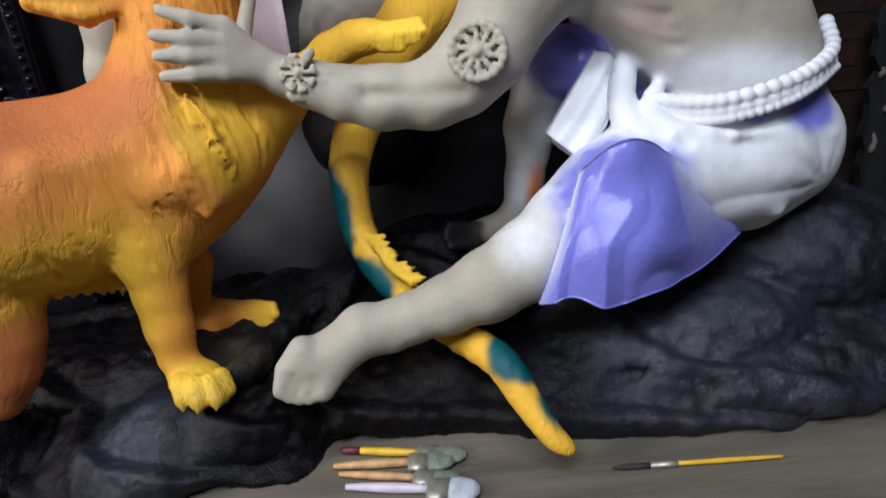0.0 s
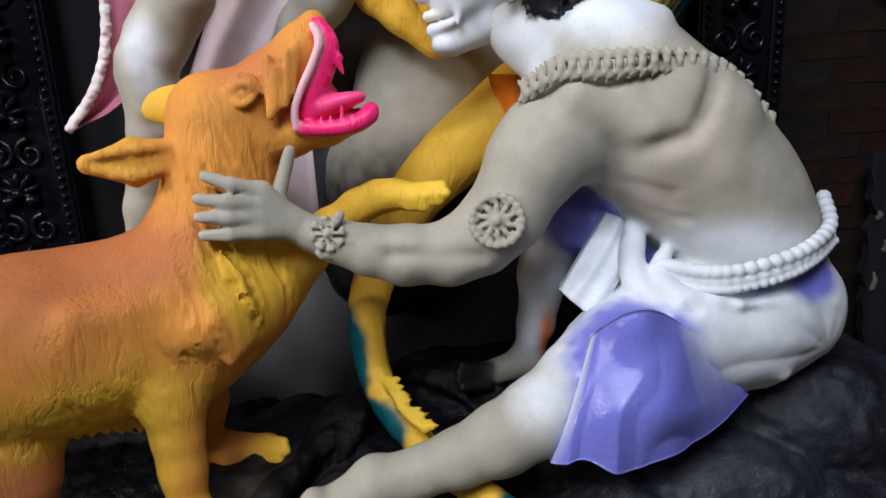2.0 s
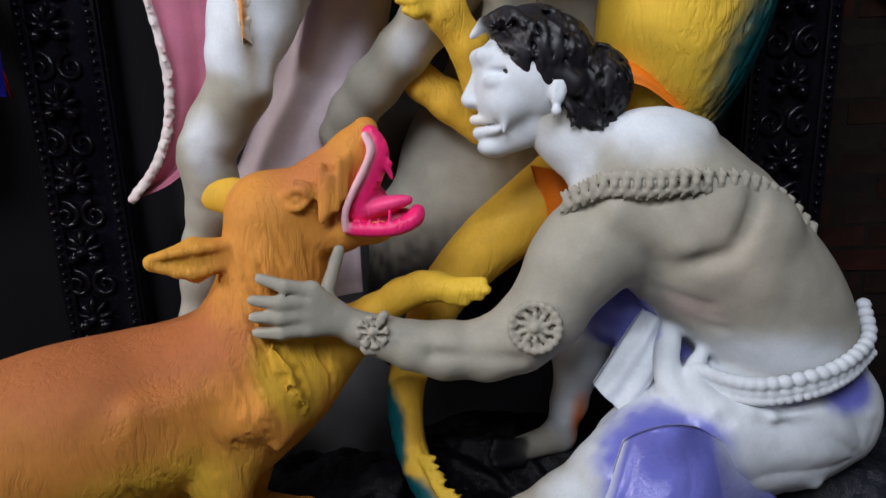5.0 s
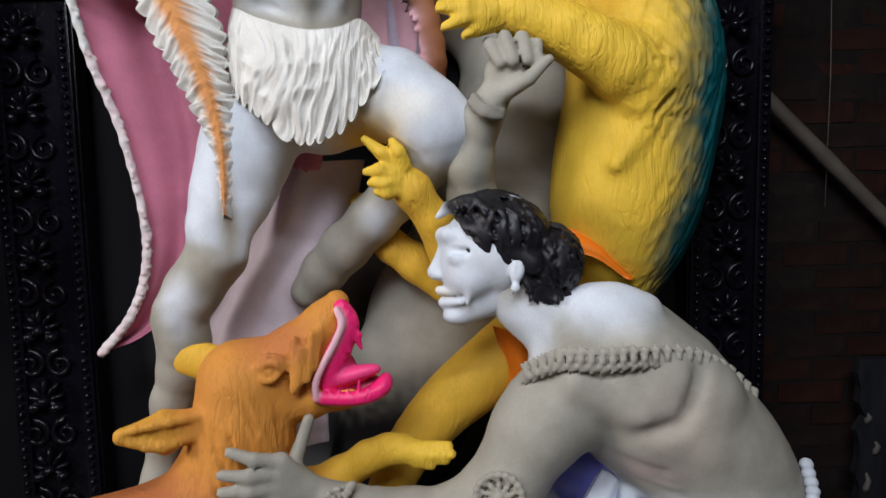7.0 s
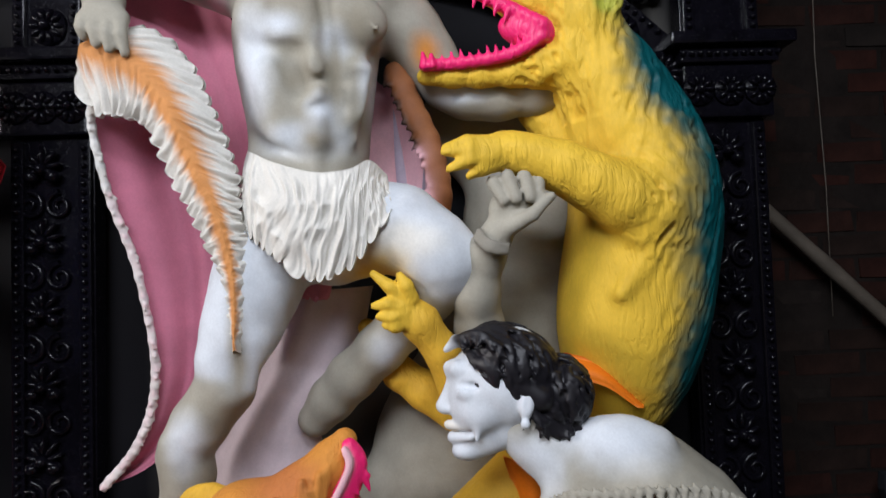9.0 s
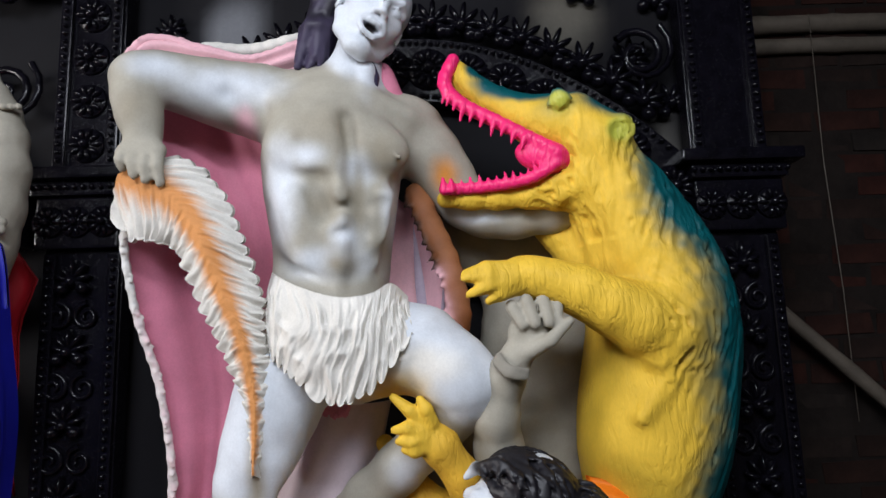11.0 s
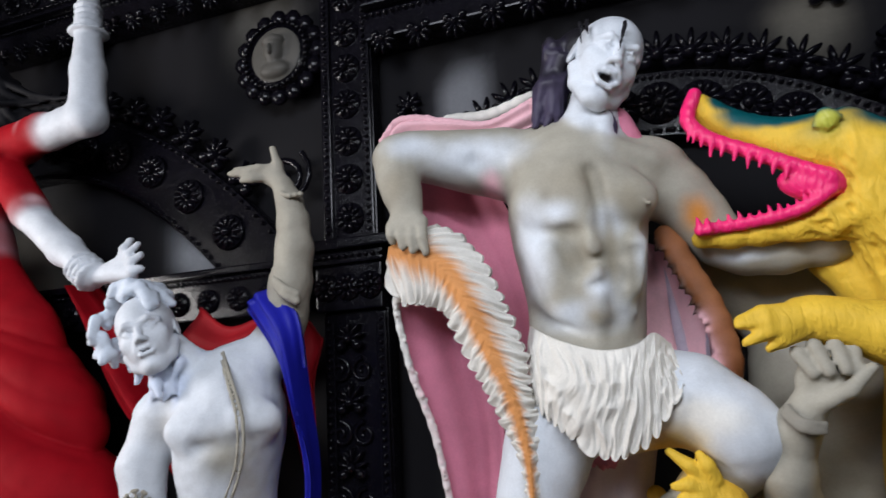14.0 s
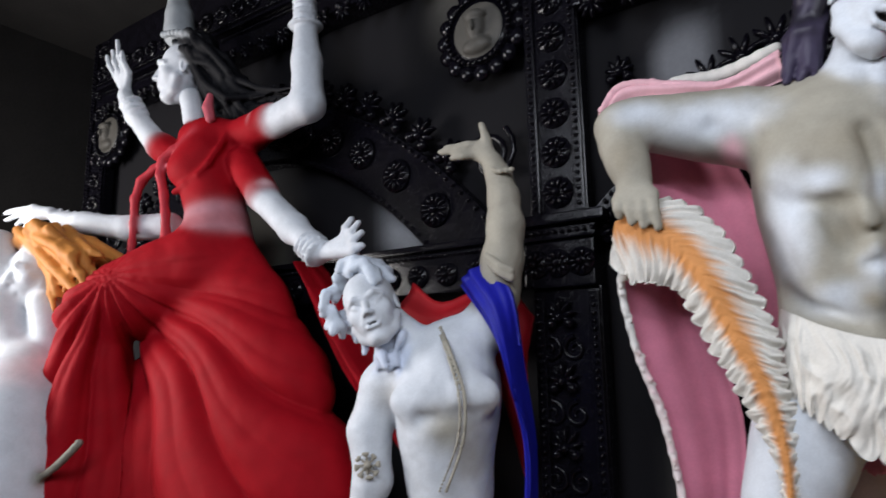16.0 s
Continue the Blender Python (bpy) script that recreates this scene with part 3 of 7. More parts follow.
# the column between the two bays, the column at the free end
column(-0.985, -0.815, LEDGE + 0.03, 3.7, BY - 0.015, 11, ROSE_ME, 0.07)
column(-0.985, -0.79, 0.4, LEDGE - 0.17, BY - 0.02, 0, ROSE_ME, 0.07)
column(0.64, 0.835, LEDGE + 0.03, 3.7, BY - 0.015, 0, ROSE_ME, 0.07)
column(0.64, 0.835, 0.4, LEDGE - 0.17, BY - 0.02, 0, ROSE_ME, 0.07)
column(-3.53, -3.34, 0.4, LEDGE - 0.17, BY - 0.02, 0, ROSE_ME, 0.07)
column(-3.51, -3.34, LEDGE + 0.03, 3.7, BY - 0.015, 11, ROSE_ME, 0.07)
for xa, xb in ((-1.03, -0.765), (0.60, 0.88), (-3.57, -3.29)):
    bm = bmesh.new()
    box_bm(bm, xa - 0.01, xb + 0.012, BY - 0.085, BY + 0.05, LEDGE - 0.002, LEDGE + 0.028, 0.006)
    box_bm(bm, xa + 0.02, xb - 0.02, BY - 0.06, BY + 0.05, LEDGE - 0.04, LEDGE - 0.004, 0.006)
    box_bm(bm, xa + 0.03, xb - 0.03, BY - 0.045, BY + 0.05, LEDGE - 0.17, LEDGE - 0.042, 0.006)
    part("ledge", bm, BLACK, backdrop)
    bm = bmesh.new()
    bead_row((xa + 0.025, BY - 0.066, LEDGE - 0.02), (xb - 0.025, BY - 0.066, LEDGE - 0.02), 0.02, 0.008, bm)
    part("bead_trim", bm, BLACK, backdrop, "", True)
    for i in range(3):
        put("rosette", ROSE_ME, xa + 0.065 + i * (xb - xa - 0.13) / 2, BY - 0.05, LEDGE - 0.105, 0.85)
    # palmettes and rosettes down the lower column
    for i in range(7):
        put("palmette", LEAF_ME, (xa + xb) / 2 - 0.008, BY - 0.026, LEDGE - 0.25 - i * 0.17, 0.95)
    bm = bmesh.new()
    for i in range(7):
        for s in (-1, 1):
            scroll(bm, ((xa + xb) / 2 - 0.008 + s * 0.035, BY - 0.026, LEDGE - 0.335 - i * 0.17), 0.034, 1.4, 0.0075, s, PI / 2)
    part("scrollwork", bm, BLACK, backdrop, "", True)
# a mid ledge of the bay with the red figure
bm = bmesh.new()
box_bm(bm, -3.29, -1.03, BY - 0.05, BY + 0.05, LEDGE - 0.16, LEDGE - 0.03, 0.006)
box_bm(bm, -3.29, -1.03, BY - 0.07, BY + 0.05, LEDGE - 0.03, LEDGE - 0.008, 0.005)
part("ledge", bm, BLACK, backdrop)
bm = bmesh.new()
bead_row((-3.27, BY - 0.058, LEDGE - 0.045), (-1.05, BY - 0.058, LEDGE - 0.045), 0.02, 0.008, bm)
part("bead_trim", bm, BLACK, backdrop, "", True)
for i in range(20):
    put("rosette", ROSE_ME, -3.2 + i * 0.108, BY - 0.055, LEDGE - 0.105, 0.8)

# cornice with a hanging scalloped trim, both bays
for xa, xb, up in ((-0.815, 0.64, 0.0), (-3.34, -0.985, 0.30)):
    bm = bmesh.new()
    box_bm(bm, xa, xb, BY - 0.06, BY + 0.05, 2.97 + up, 3.06 + up, 0.006)
    box_bm(bm, xa, xb, BY - 0.09, BY + 0.05, 3.065 + up, 3.10 + up, 0.006)
    box_bm(bm, xa, xb, BY - 0.03, BY + 0.05, 3.105 + up, 3.7, 0.006)
    part("cornice", bm, BLACK, backdrop)
    bm = bmesh.new()
    bead_row((xa + 0.01, BY - 0.068, 3.045 + up), (xb - 0.01, BY - 0.068, 3.045 + up), 0.021, 0.008, bm)
    bead_row((xa + 0.01, BY - 0.098, 3.083 + up), (xb - 0.01, BY - 0.098, 3.083 + up), 0.021, 0.008, bm)
    part("bead_trim", bm, BLACK, backdrop, "", True)
    n = int((xb - xa) / 0.105)
    for i in range(n):
        put("palmette", LEAF_ME, xa + 0.06 + i * (xb - xa - 0.12) / (n - 1), BY - 0.05, 2.965 + up, 0.85, 180)
        put("rosette", ROSE_ME, xa + 0.06 + i * (xb - xa - 0.12) / (n - 1), BY - 0.035, 3.2 + up, 0.95)

# arch in each bay: a curved band set with rosettes, bead edges, leaf clumps on its back
def arch(cx, half, spring, rise, band):
    outer, inner = [], []
    n = 40
    bm = bmesh.new()
    bd = bmesh.new()
    for i in range(n + 1):
        u = -1 + 2 * i / n
        x = cx + half * u
        z = spring + rise * (1 - abs(u) ** 2.1) * 1.0
        outer.append((x, z))
    pts = [(Vector((x, 0, z))) for x, z in outer]
    prev = None
    for i, p in enumerate(pts):
        d = (pts[min(i + 1, n)] - pts[max(i - 1, 0)]).normalized()
        nn = Vector((-d.z, 0, d.x))
        quad = [bm.verts.new((p.x, BY - 0.01, p.z)), bm.verts.new((p.x - nn.x * band, BY - 0.01, p.z - nn.z * band)), bm.verts.new((p.x - nn.x * band, BY + 0.05, p.z - nn.z * band)), bm.verts.new((p.x, BY + 0.05, p.z))]
        if prev:
            for k in range(4):
                bm.faces.new((prev[k], prev[(k + 1) % 4], quad[(k + 1) % 4], quad[k]))
        prev = quad
        for o in (0.012, band - 0.012):
            for h in (0, 0.5):
                q = p + (pts[min(i + 1, n)] - p) * h - nn * o
                bmesh.ops.create_icosphere(bd, subdivisions=1, radius=0.008, matrix=Matrix.Translation((q.x, BY - 0.016, q.z)))
        if i % 3 == 1:
            q = p - nn * band * 0.5
            put("large_rosette", BIG_ME, q.x, BY - 0.016, q.z)
        if i % 2 == 0 and 3 < i < n - 3:
            q = p + nn * 0.045
            put("palmette", LEAF_ME, q.x, BY - 0.0, q.z, 1.15, -math.degrees(math.atan2(d.z, d.x)))
    bmesh.ops.recalc_face_normals(bm, faces=bm.faces)
    part("arch_band", bm, BLACK, backdrop)
    part("bead_trim", bd, BLACK, backdrop, "", True)


arch(-0.09, 0.74, 2.36, 0.36, 0.17)
arch(-2.17, 1.09, 2.36, 0.62, 0.22)
# curled ends of the arches
bm = bmesh.new()
for cx, cz, s in ((0.53, 2.66, -1), (-0.68, 2.6, 1), (-1.12, 2.6, -1), (-3.2, 2.6, 1)):
    scroll(bm, (cx, BY - 0.01, cz), 0.07, 1.4, 0.012, s, PI * 0.8)
    scroll(bm, (cx, BY - 0.01, cz), 0.10, 0.8, 0.010, s, PI * 0.3)
part("scrollwork", bm, BLACK, backdrop, "", True)

# round portrait medallions, kept plain
def medallion(x, z, r):
    bm = bmesh.new()
    bmesh.ops.create_cone(bm, cap_ends=True, segments=40, radius1=r * 1.35, radius2=r * 1.25, depth=0.03, matrix=Matrix.Translation((x, BY - 0.02, z)) @ Matrix.Rotation(PI / 2, 4, "X"))
    for i in range(34):
        a = 2 * PI * i / 34
        bmesh.ops.create_icosphere(bm, subdivisions=1, radius=0.009, matrix=Matrix.Translation((x + r * 1.22 * math.cos(a), BY - 0.04, z + r * 1.22 * math.sin(a))))
    for i in range(16):
        a = 2 * PI * i / 16
        bmesh.ops.create_uvsphere(bm, u_segments=6, v_segments=5, radius=1, matrix=Matrix.Translation((x + r * 1.5 * math.cos(a), BY - 0.015, z + r * 1.5 * math.sin(a))) @ Matrix.Diagonal((0.03, 0.02, 0.03, 1)))
    ring = part("medallion_frame", bm, BLACK, backdrop, "", True)
    c = Clay(0.004, 0.012)
    g = (0.085, 0.08, 0.07, 0.3)
    c.ell((x, BY - 0.032, z), (r * 1.0, 0.014, r * 1.05), g)
    c.ell((x, BY - 0.05, z + r * 0.05), (r * 0.36, 0.025, r * 0.48), g)
    c.ell((x, BY - 0.05, z + r * 0.42), (r * 0.42, 0.03, r * 0.25), g, k=0.004)
    c.ell((x, BY - 0.045, z - r * 0.62), (r * 0.55, 0.02, r * 0.28), g)
    c.ell((x + 0.003, BY - 0.077, z), (0.008, 0.012, 0.018), g, k=0.004)
    v, f, col = c.skin()
    ob = new("medallion", mesh_of("medallion", [(v, f, col)], [CLAY]))
    ob.parent = backdrop
    tagged(ob, "grey clay relief medallion")


medallion(-1.134, 3.012, 0.09)
medallion(-3.295, 3.136, 0.09)

for x_, z_, s_, t_ in ((0.60, 2.83, 1.0, 20), (0.52, 2.66, 1.2, 0), (0.62, 2.54, 1.0, -20), (0.46, 2.50, 0.9, 0), (0.40, 2.86, 0.9, 10), (-0.70, 2.62, 1.0, 0), (-0.62, 2.48, 1.0, 0), (-0.72, 2.78, 0.9, 0)):
    put("palmette", LEAF_ME, x_, BY + 0.045, z_, s_, t_)

# ---- plinth, rocks and statues ----
slab("plinth", -3.4, 1.05, 0.93, 1.78, 0.55, 0.59, PLANK, "paint-spattered plank plinth under the statues", 0.006)
slab("plinth_body", -3.38, 1.03, 0.98, 1.77, 0, 0.546, SHED, "dark boxed base below the plank plinth")

rk = Clay(0.0075, 0.02, 0.03)
# two paler bluish coats put the light on some rock faces into their colour
S1, S_LIT = (0.004, 0.0036, 0.0045, 0.22), (0.035, 0.04, 0.056, 0.85)
S_HALF_LIT = (0.02, 0.021, 0.029, 0.6)
rk.ell((0.75, 1.5, 0.76), (0.24, 0.20, 0.15), S_HALF_LIT, (0, 12, 0))
rk.ell((0.44, 1.36, 0.691), (0.26, 0.17, 0.085), S_LIT, (18, -10, 0))
rk.ell((0.688, 1.42, 0.599), (0.2, 0.18, 0.07), S1, (6, -12, 0))
rk.ell((0.56, 1.36, 0.63), (0.44, 0.21, 0.085), S_HALF_LIT, (4, -3, 0))
rk.ell((0.28, 1.35, 0.62), (0.30, 0.165, 0.075), S1, (6, 4, 0))
rk.ell((-0.02, 1.36, 0.63), (0.26, 0.14, 0.085), S1, (8, 6, 0))
rk.ell((-0.241, 1.56, 0.683), (0.42, 0.2, 0.08), DARK)
rk.ell((-0.296, 1.25, 0.626), (0.12, 0.10, 0.07), S1, (10, 25, 0))
rk.ell((-0.452, 1.23, 0.642), (0.10, 0.10, 0.06), S_LIT, (12, -10, 20))
rk.ell((-0.50, 1.30, 0.62), (0.26, 0.19, 0.07), S1, (6, -8, 0))
rk.ell((-0.826, 1.27, 0.628), (0.14, 0.14, 0.09), S1)
rk.ell((-0.656, 1.5, 0.68), (0.4, 0.2, 0.06), DARK)
rk.ell((0.127, 1.62, 0.739), (0.3, 0.14, 0.12), DARK)
rk.cap((-0.346, 1.22, 0.721), (-0.171, 1.5, 0.782), 0.022, 0.04, S1, 0.01)
rk.cap((-0.306, 1.2, 0.664), (-0.219, 1.3, 0.723), 0.024, 0.03, S1, 0.01)
rk.cap((-0.168, 1.25, 0.622), (-0.003, 1.33, 0.668), 0.026, 0.03, S1, 0.01)
rk.cap((0.233, 1.22, 0.652), (0.602, 1.33, 0.646), 0.018, 0.02, S1, 0.01)
rk.dig((0.219, 1.2, 0.678), (0.604, 1.3, 0.675), 0.016, 0.012, 0.012)
rk.dig((-0.194, 1.17, 0.64), (0.036, 1.24, 0.707), 0.015, 0.012, 0.012)
rk.dig((-0.522, 1.25, 0.733), (-0.445, 1.35, 0.719), 0.02, 0.015, 0.012)
rk.spray((-0.363, 1.32, 0.728), (0.12, 0.1, 0.06), (0.15, 0.125, 0.085, 0.2), 0.2)
rk.spray((-0, 1.26, 0.722), (0.1, 0.1, 0.06), (0.09, 0.085, 0.075, 0.3), 0.0)


def craggy(p, nn):
    """Slabs split along slanting beds, with broken edges and a grainy coat."""
    w = vnoise(p * 4, 3)
    bed = (p[:, 2] + 0.16 * p[:, 0] - 0.1 * p[:, 1]) * 8 + 1.1 * w
    step = bed - np.floor(bed)
    edge = np.clip(step * 1.25, 0, 1) - np.clip((step - 0.8) * 5, 0, 1)
    slab_ = np.abs(vnoise(p * np.array((6, 6, 9)), 9))
    return 0.024 * (edge - 0.5) + 0.022 * np.clip(slab_, 0, 0.45) + 0.005 * vnoise(p * 38, 4) + 0.004 * vnoise(p * 80, 6) - 0.004


rk.relief(craggy)
thing("rock", [rk.skin()], [ROCK], "black glossy painted clay rocks on the plinth", "rock")

# --- seated man statue ---
m = Clay(0.006, 0.03, 0.004)
m.chain([(0.587, 1.43, 1.122, 0.13), (0.519, 1.43, 1.231, 0.132), (0.419, 1.43, 1.327, 0.138), (0.361, 1.44, 1.403, 0.12)], GREY, 0.04, 7)
m.chain([(0.437, 1.44, 1.354, 0.12), (0.355, 1.44, 1.428, 0.1), (0.286, 1.44, 1.457, 0.075), (0.211, 1.44, 1.502, 0.056), (0.159, 1.44, 1.546, 0.052)], GREY, 0.03, 7)
m.cap((0.245, 1.4, 1.382), (0.337, 1.4, 1.505), 0.05, 0.045, GREY, 0.05)
m.cap((0.378, 1.34, 1.455), (0.499, 1.34, 1.371), 0.03, 0.04, GREY, 0.05)
m.chain([(0.241, 1.38, 1.336, 0.088), (0.196, 1.36, 1.308, 0.074), (0.126, 1.345, 1.2, 0.06), (0.044, 1.345, 1.155, 0.05)], GREY, 0.03, 6)
m.chain([(0.044, 1.345, 1.155, 0.052), (-0.055, 1.335, 1.162, 0.046), (-0.119, 1.33, 1.183, 0.034), (-0.18, 1.325, 1.207, 0.031)], GREY, 0.02, 5)
palm(m, (-0.194, 1.325, 1.216), ((-0.246, 1.3, 1.284), (-0.252, 1.29, 1.222)), [(-0.321, 1.275, 1.313), (-0.332, 1.262, 1.281), (-0.331, 1.258, 1.254), (-0.331, 1.265, 1.225)], 0.0125, GREY, ((-0.234, 1.34, 1.258), (-0.205, 1.345, 1.34)))
m.chain([(0.117, 1.56, 1.621, 0.048), (0.099, 1.53, 1.714, 0.047), (0.091, 1.49, 1.785, 0.044), (0.111, 1.46, 1.856, 0.036), (0.133, 1.45, 1.895, 0.032)], GREY, 0.02)
m.ell((0.162, 1.445, 1.94), (0.045, 0.028, 0.042), GREY, (0, -15, 0), 0.012)
m.cap((0.125, 1.425, 1.988), (0.143, 1.415, 1.952), 0.013, 0.011, GREY, 0.004)
m.cap((0.152, 1.42, 1.998), (0.165, 1.408, 1.954), 0.0135, 0.011, GREY, 0.004)
m.cap((0.183, 1.42, 1.998), (0.191, 1.408, 1.956), 0.013, 0.011, GREY, 0.004)
m.cap((0.21, 1.425, 1.991), (0.208, 1.413, 1.955), 0.012, 0.01, GREY, 0.004)
m.cap((0.149, 1.43, 1.902), (0.192, 1.41, 1.923), 0.018, 0.013, GREY, 0.008)
m.cap((0.192, 1.41, 1.923), (0.23, 1.41, 1.958), 0.013, 0.009, GREY, 0.005)
beads(m, [(0.09, 1.425, 1.887), (0.108, 1.405, 1.865), (0.141, 1.41, 1.857)], 9, 0.008, GREYD)
beads(m, [(0.096, 1.43, 1.898), (0.114, 1.405, 1.876), (0.147, 1.41, 1.869)], 9, 0.007, GREYD)
# legs
m.chain([(0.584, 1.42, 1.005, 0.13), (0.409, 1.36, 0.985, 0.105), (0.25, 1.295, 0.935, 0.07)], WHITE, 0.03, 5)
m.chain([(0.243, 1.285, 0.924, 0.068), (0.145, 1.27, 0.865, 0.062), (0.038, 1.25, 0.83, 0.046), (-0.047, 1.235, 0.814, 0.036), (-0.093, 1.23, 0.813, 0.034)], GREY, 0.02, 7)
m.cap((-0.103, 1.235, 0.812), (-0.059, 1.23, 0.794), 0.036, 0.026, GREY, 0.02)
m.cap((-0.103, 1.225, 0.807), (-0.191, 1.2, 0.775), 0.038, 0.034, GREY, 0.02)
m.cap((-0.131, 1.21, 0.788), (-0.171, 1.18, 0.738), 0.03, 0.02, GREY, 0.02)
m.cap((-0.194, 1.195, 0.804), (-0.221, 1.185, 0.777), 0.023, 0.018, GREY, 0.012)
m.cap((-0.221, 1.185, 0.777), (-0.232, 1.172, 0.749), 0.018, 0.014, GREY, 0.006)
m.cap((-0.203, 1.18, 0.763), (-0.221, 1.168, 0.738), 0.014, 0.01, GREY, 0.004)
m.cap((-0.187, 1.175, 0.754), (-0.206, 1.166, 0.732), 0.012, 0.009, GREY, 0.004)
m.cap((-0.174, 1.175, 0.744), (-0.19, 1.166, 0.729), 0.011, 0.008, GREY, 0.004)
m.chain([(0.51, 1.5, 1.071, 0.09), (0.381, 1.5, 1.145, 0.075), (0.282, 1.5, 1.173, 0.066)], PURPLE, 0.02)
m.chain([(0.264, 1.515, 1.154, 0.06), (0.237, 1.53, 1.06, 0.05), (0.222, 1.55, 0.944, 0.036), (0.206, 1.56, 0.87, 0.033)], WHITE, 0.02)
m.cap((0.205, 1.56, 0.858), (0.113, 1.53, 0.846), 0.033, 0.026, GREYD, 0.02)
for i, (a, b) in enumerate((((0.119, 1.52, 0.865), (0.062, 1.5, 0.882)), ((0.111, 1.51, 0.854), (0.055, 1.49, 0.872)), ((0.11, 1.505, 0.843), (0.053, 1.485, 0.858)), ((0.115, 1.5, 0.836), (0.059, 1.48, 0.843)))):
    m.cap(a, b, 0.012, 0.009, DARK, 0.006)
# cloth over hip and thigh
m.chain([(0.654, 1.4, 1.017, 0.1), (0.561, 1.37, 0.992, 0.105), (0.45, 1.34, 0.976, 0.1)], WHITE, 0.03)
m.cap((0.668, 1.38, 0.975), (0.586, 1.36, 0.926), 0.065, 0.05, WHITE, 0.03)
m.chain([(0.433, 1.335, 1.0, 0.085), (0.328, 1.305, 0.972, 0.075), (0.267, 1.285, 0.937, 0.062)], PURPLE, 0.03)
m.chain([(0.509, 1.34, 0.902, 0.04), (0.406, 1.31, 0.896, 0.045), (0.322, 1.29, 0.894, 0.045), (0.254, 1.275, 0.905, 0.04)], PURPLE, 0.03)
for a, b, r_ in (((0.408, 1.27, 1.07), (0.593, 1.29, 0.926), 0.014), ((0.44, 1.26, 1.051), (0.596, 1.285, 0.966), 0.012), ((0.709, 1.33, 1.03), (0.603, 1.29, 0.964), 0.012), ((0.501, 1.26, 1.063), (0.692, 1.32, 1.038), 0.009)):
    m.cap(a, b, r_ * 0.6, r_, WHITE, 0.012)
m.chain([(0.418, 1.36, 1.136, 0.012), (0.394, 1.33, 1.097, 0.016), (0.421, 1.29, 1.069, 0.018), (0.5, 1.275, 1.06, 0.012)], WHITE, 0.012, 8)
m.chain([(0.367, 1.38, 1.166, 0.02), (0.357, 1.36, 1.114, 0.02), (0.364, 1.32, 1.074, 0.022), (0.414, 1.28, 1.041, 0.02)], WHITE, 0.012, 8)
for a, b_ in (((-0.205, 1.165, 0.777), (-0.224, 1.155, 0.751)), ((-0.19, 1.162, 0.767), (-0.209, 1.152, 0.743)), ((-0.177, 1.162, 0.757), (-0.194, 1.152, 0.738))):
    m.dig(a, b_, 0.004, 0.004, 0.003)
# waist sash hanging between the knees
for i in range(6):
    u = i / 5
    m.cap(arr((0.328, 1.44, 1.188)) * (1 - u) + arr((0.371, 1.42, 1.171)) * u, arr((0.264, 1.43, 1.049)) * (1 - u) + arr((0.311, 1.4, 1.01)) * u, 0.011, 0.011, WHITE, 0.01)
m.chain([(0.309, 1.39, 1.012, 0.02), (0.271, 1.36, 0.988, 0.022), (0.24, 1.33, 0.975, 0.02)], WHITE, 0.012)
m.spray((0.297, 1.5, 1.177), (0.07, 0.2, 0.075), PURPLE, 0.85)
m.spray((0.238, 1.53, 0.936), (0.03, 0.06, 0.12), VIVID, 0.1)
m.spray((0.349, 1.46, 1.009), (0.03, 0.05, 0.06), VIVID, 0.5)
m.spray((0.193, 1.55, 0.874), 0.06, GREYD, 0.2)
m.spray((0.343, 1.25, 0.945), (0.15, 0.2, 0.14), PURPLE, 0.75)
m.spray((0.25, 1.24, 0.872), (0.075, 0.1, 0.085), PURPLE, 0.6)
m.spray((0.459, 1.28, 0.884), (0.085, 0.1, 0.05), PURPLE, 0.6)
m.spray((0.501, 1.27, 1.016), (0.11, 0.1, 0.095), WHITE, 0.5)
m.spray((0.18, 1.25, 0.924), 0.085, WHITE, 0.1)
m.spray((0.649, 1.32, 1.084), (0.075, 0.12, 0.05), PURPLE, 0.45)
m.spray((0.546, 1.3, 1.083), (0.05, 0.1, 0.015), PURPLE, 0.2)
m.spray((0.513, 1.3, 1.151), (0.2, 0.2, 0.07), WHITE, 0.15)
m.spray((0.315, 1.36, 1.542), (0.16, 0.2, 0.09), WHITE, 0.25)
m.spray((0.173, 1.4, 1.479), 0.09, WHITE, 0.3)
for a, b_, r_ in (((0.325, 1.325, 1.401), (0.4, 1.31, 1.304), 0.02), ((0.405, 1.33, 1.407), (0.481, 1.315, 1.279), 0.018), ((0.303, 1.39, 1.518), (0.401, 1.38, 1.517), 0.02)):
    m.cap(a, b_, r_, r_ * 0.6, GREY, 0.05)
for a, b_ in (((0.307, 1.32, 1.262), (0.401, 1.3, 1.242)), ((0.326, 1.32, 1.238), (0.415, 1.3, 1.219)), ((0.356, 1.325, 1.21), (0.427, 1.305, 1.195))):
    m.dig(a, b_, 0.006, 0.003, 0.018)
m.cap((0.25, 1.315, 1.40), (0.36, 1.312, 1.345), 0.03, 0.022, GREY, 0.03)
m.cap((0.36, 1.312, 1.345), (0.43, 1.325, 1.40), 0.02, 0.016, GREY, 0.035)
m.dig((0.30, 1.28, 1.30), (0.42, 1.28, 1.335), 0.006, 0.004, 0.03)
m.dig((0.44, 1.285, 1.36), (0.47, 1.30, 1.44), 0.006, 0.004, 0.03)
m.dig((0.09, 1.28, 1.16), (-0.05, 1.29, 1.172), 0.005, 0.004, 0.02)
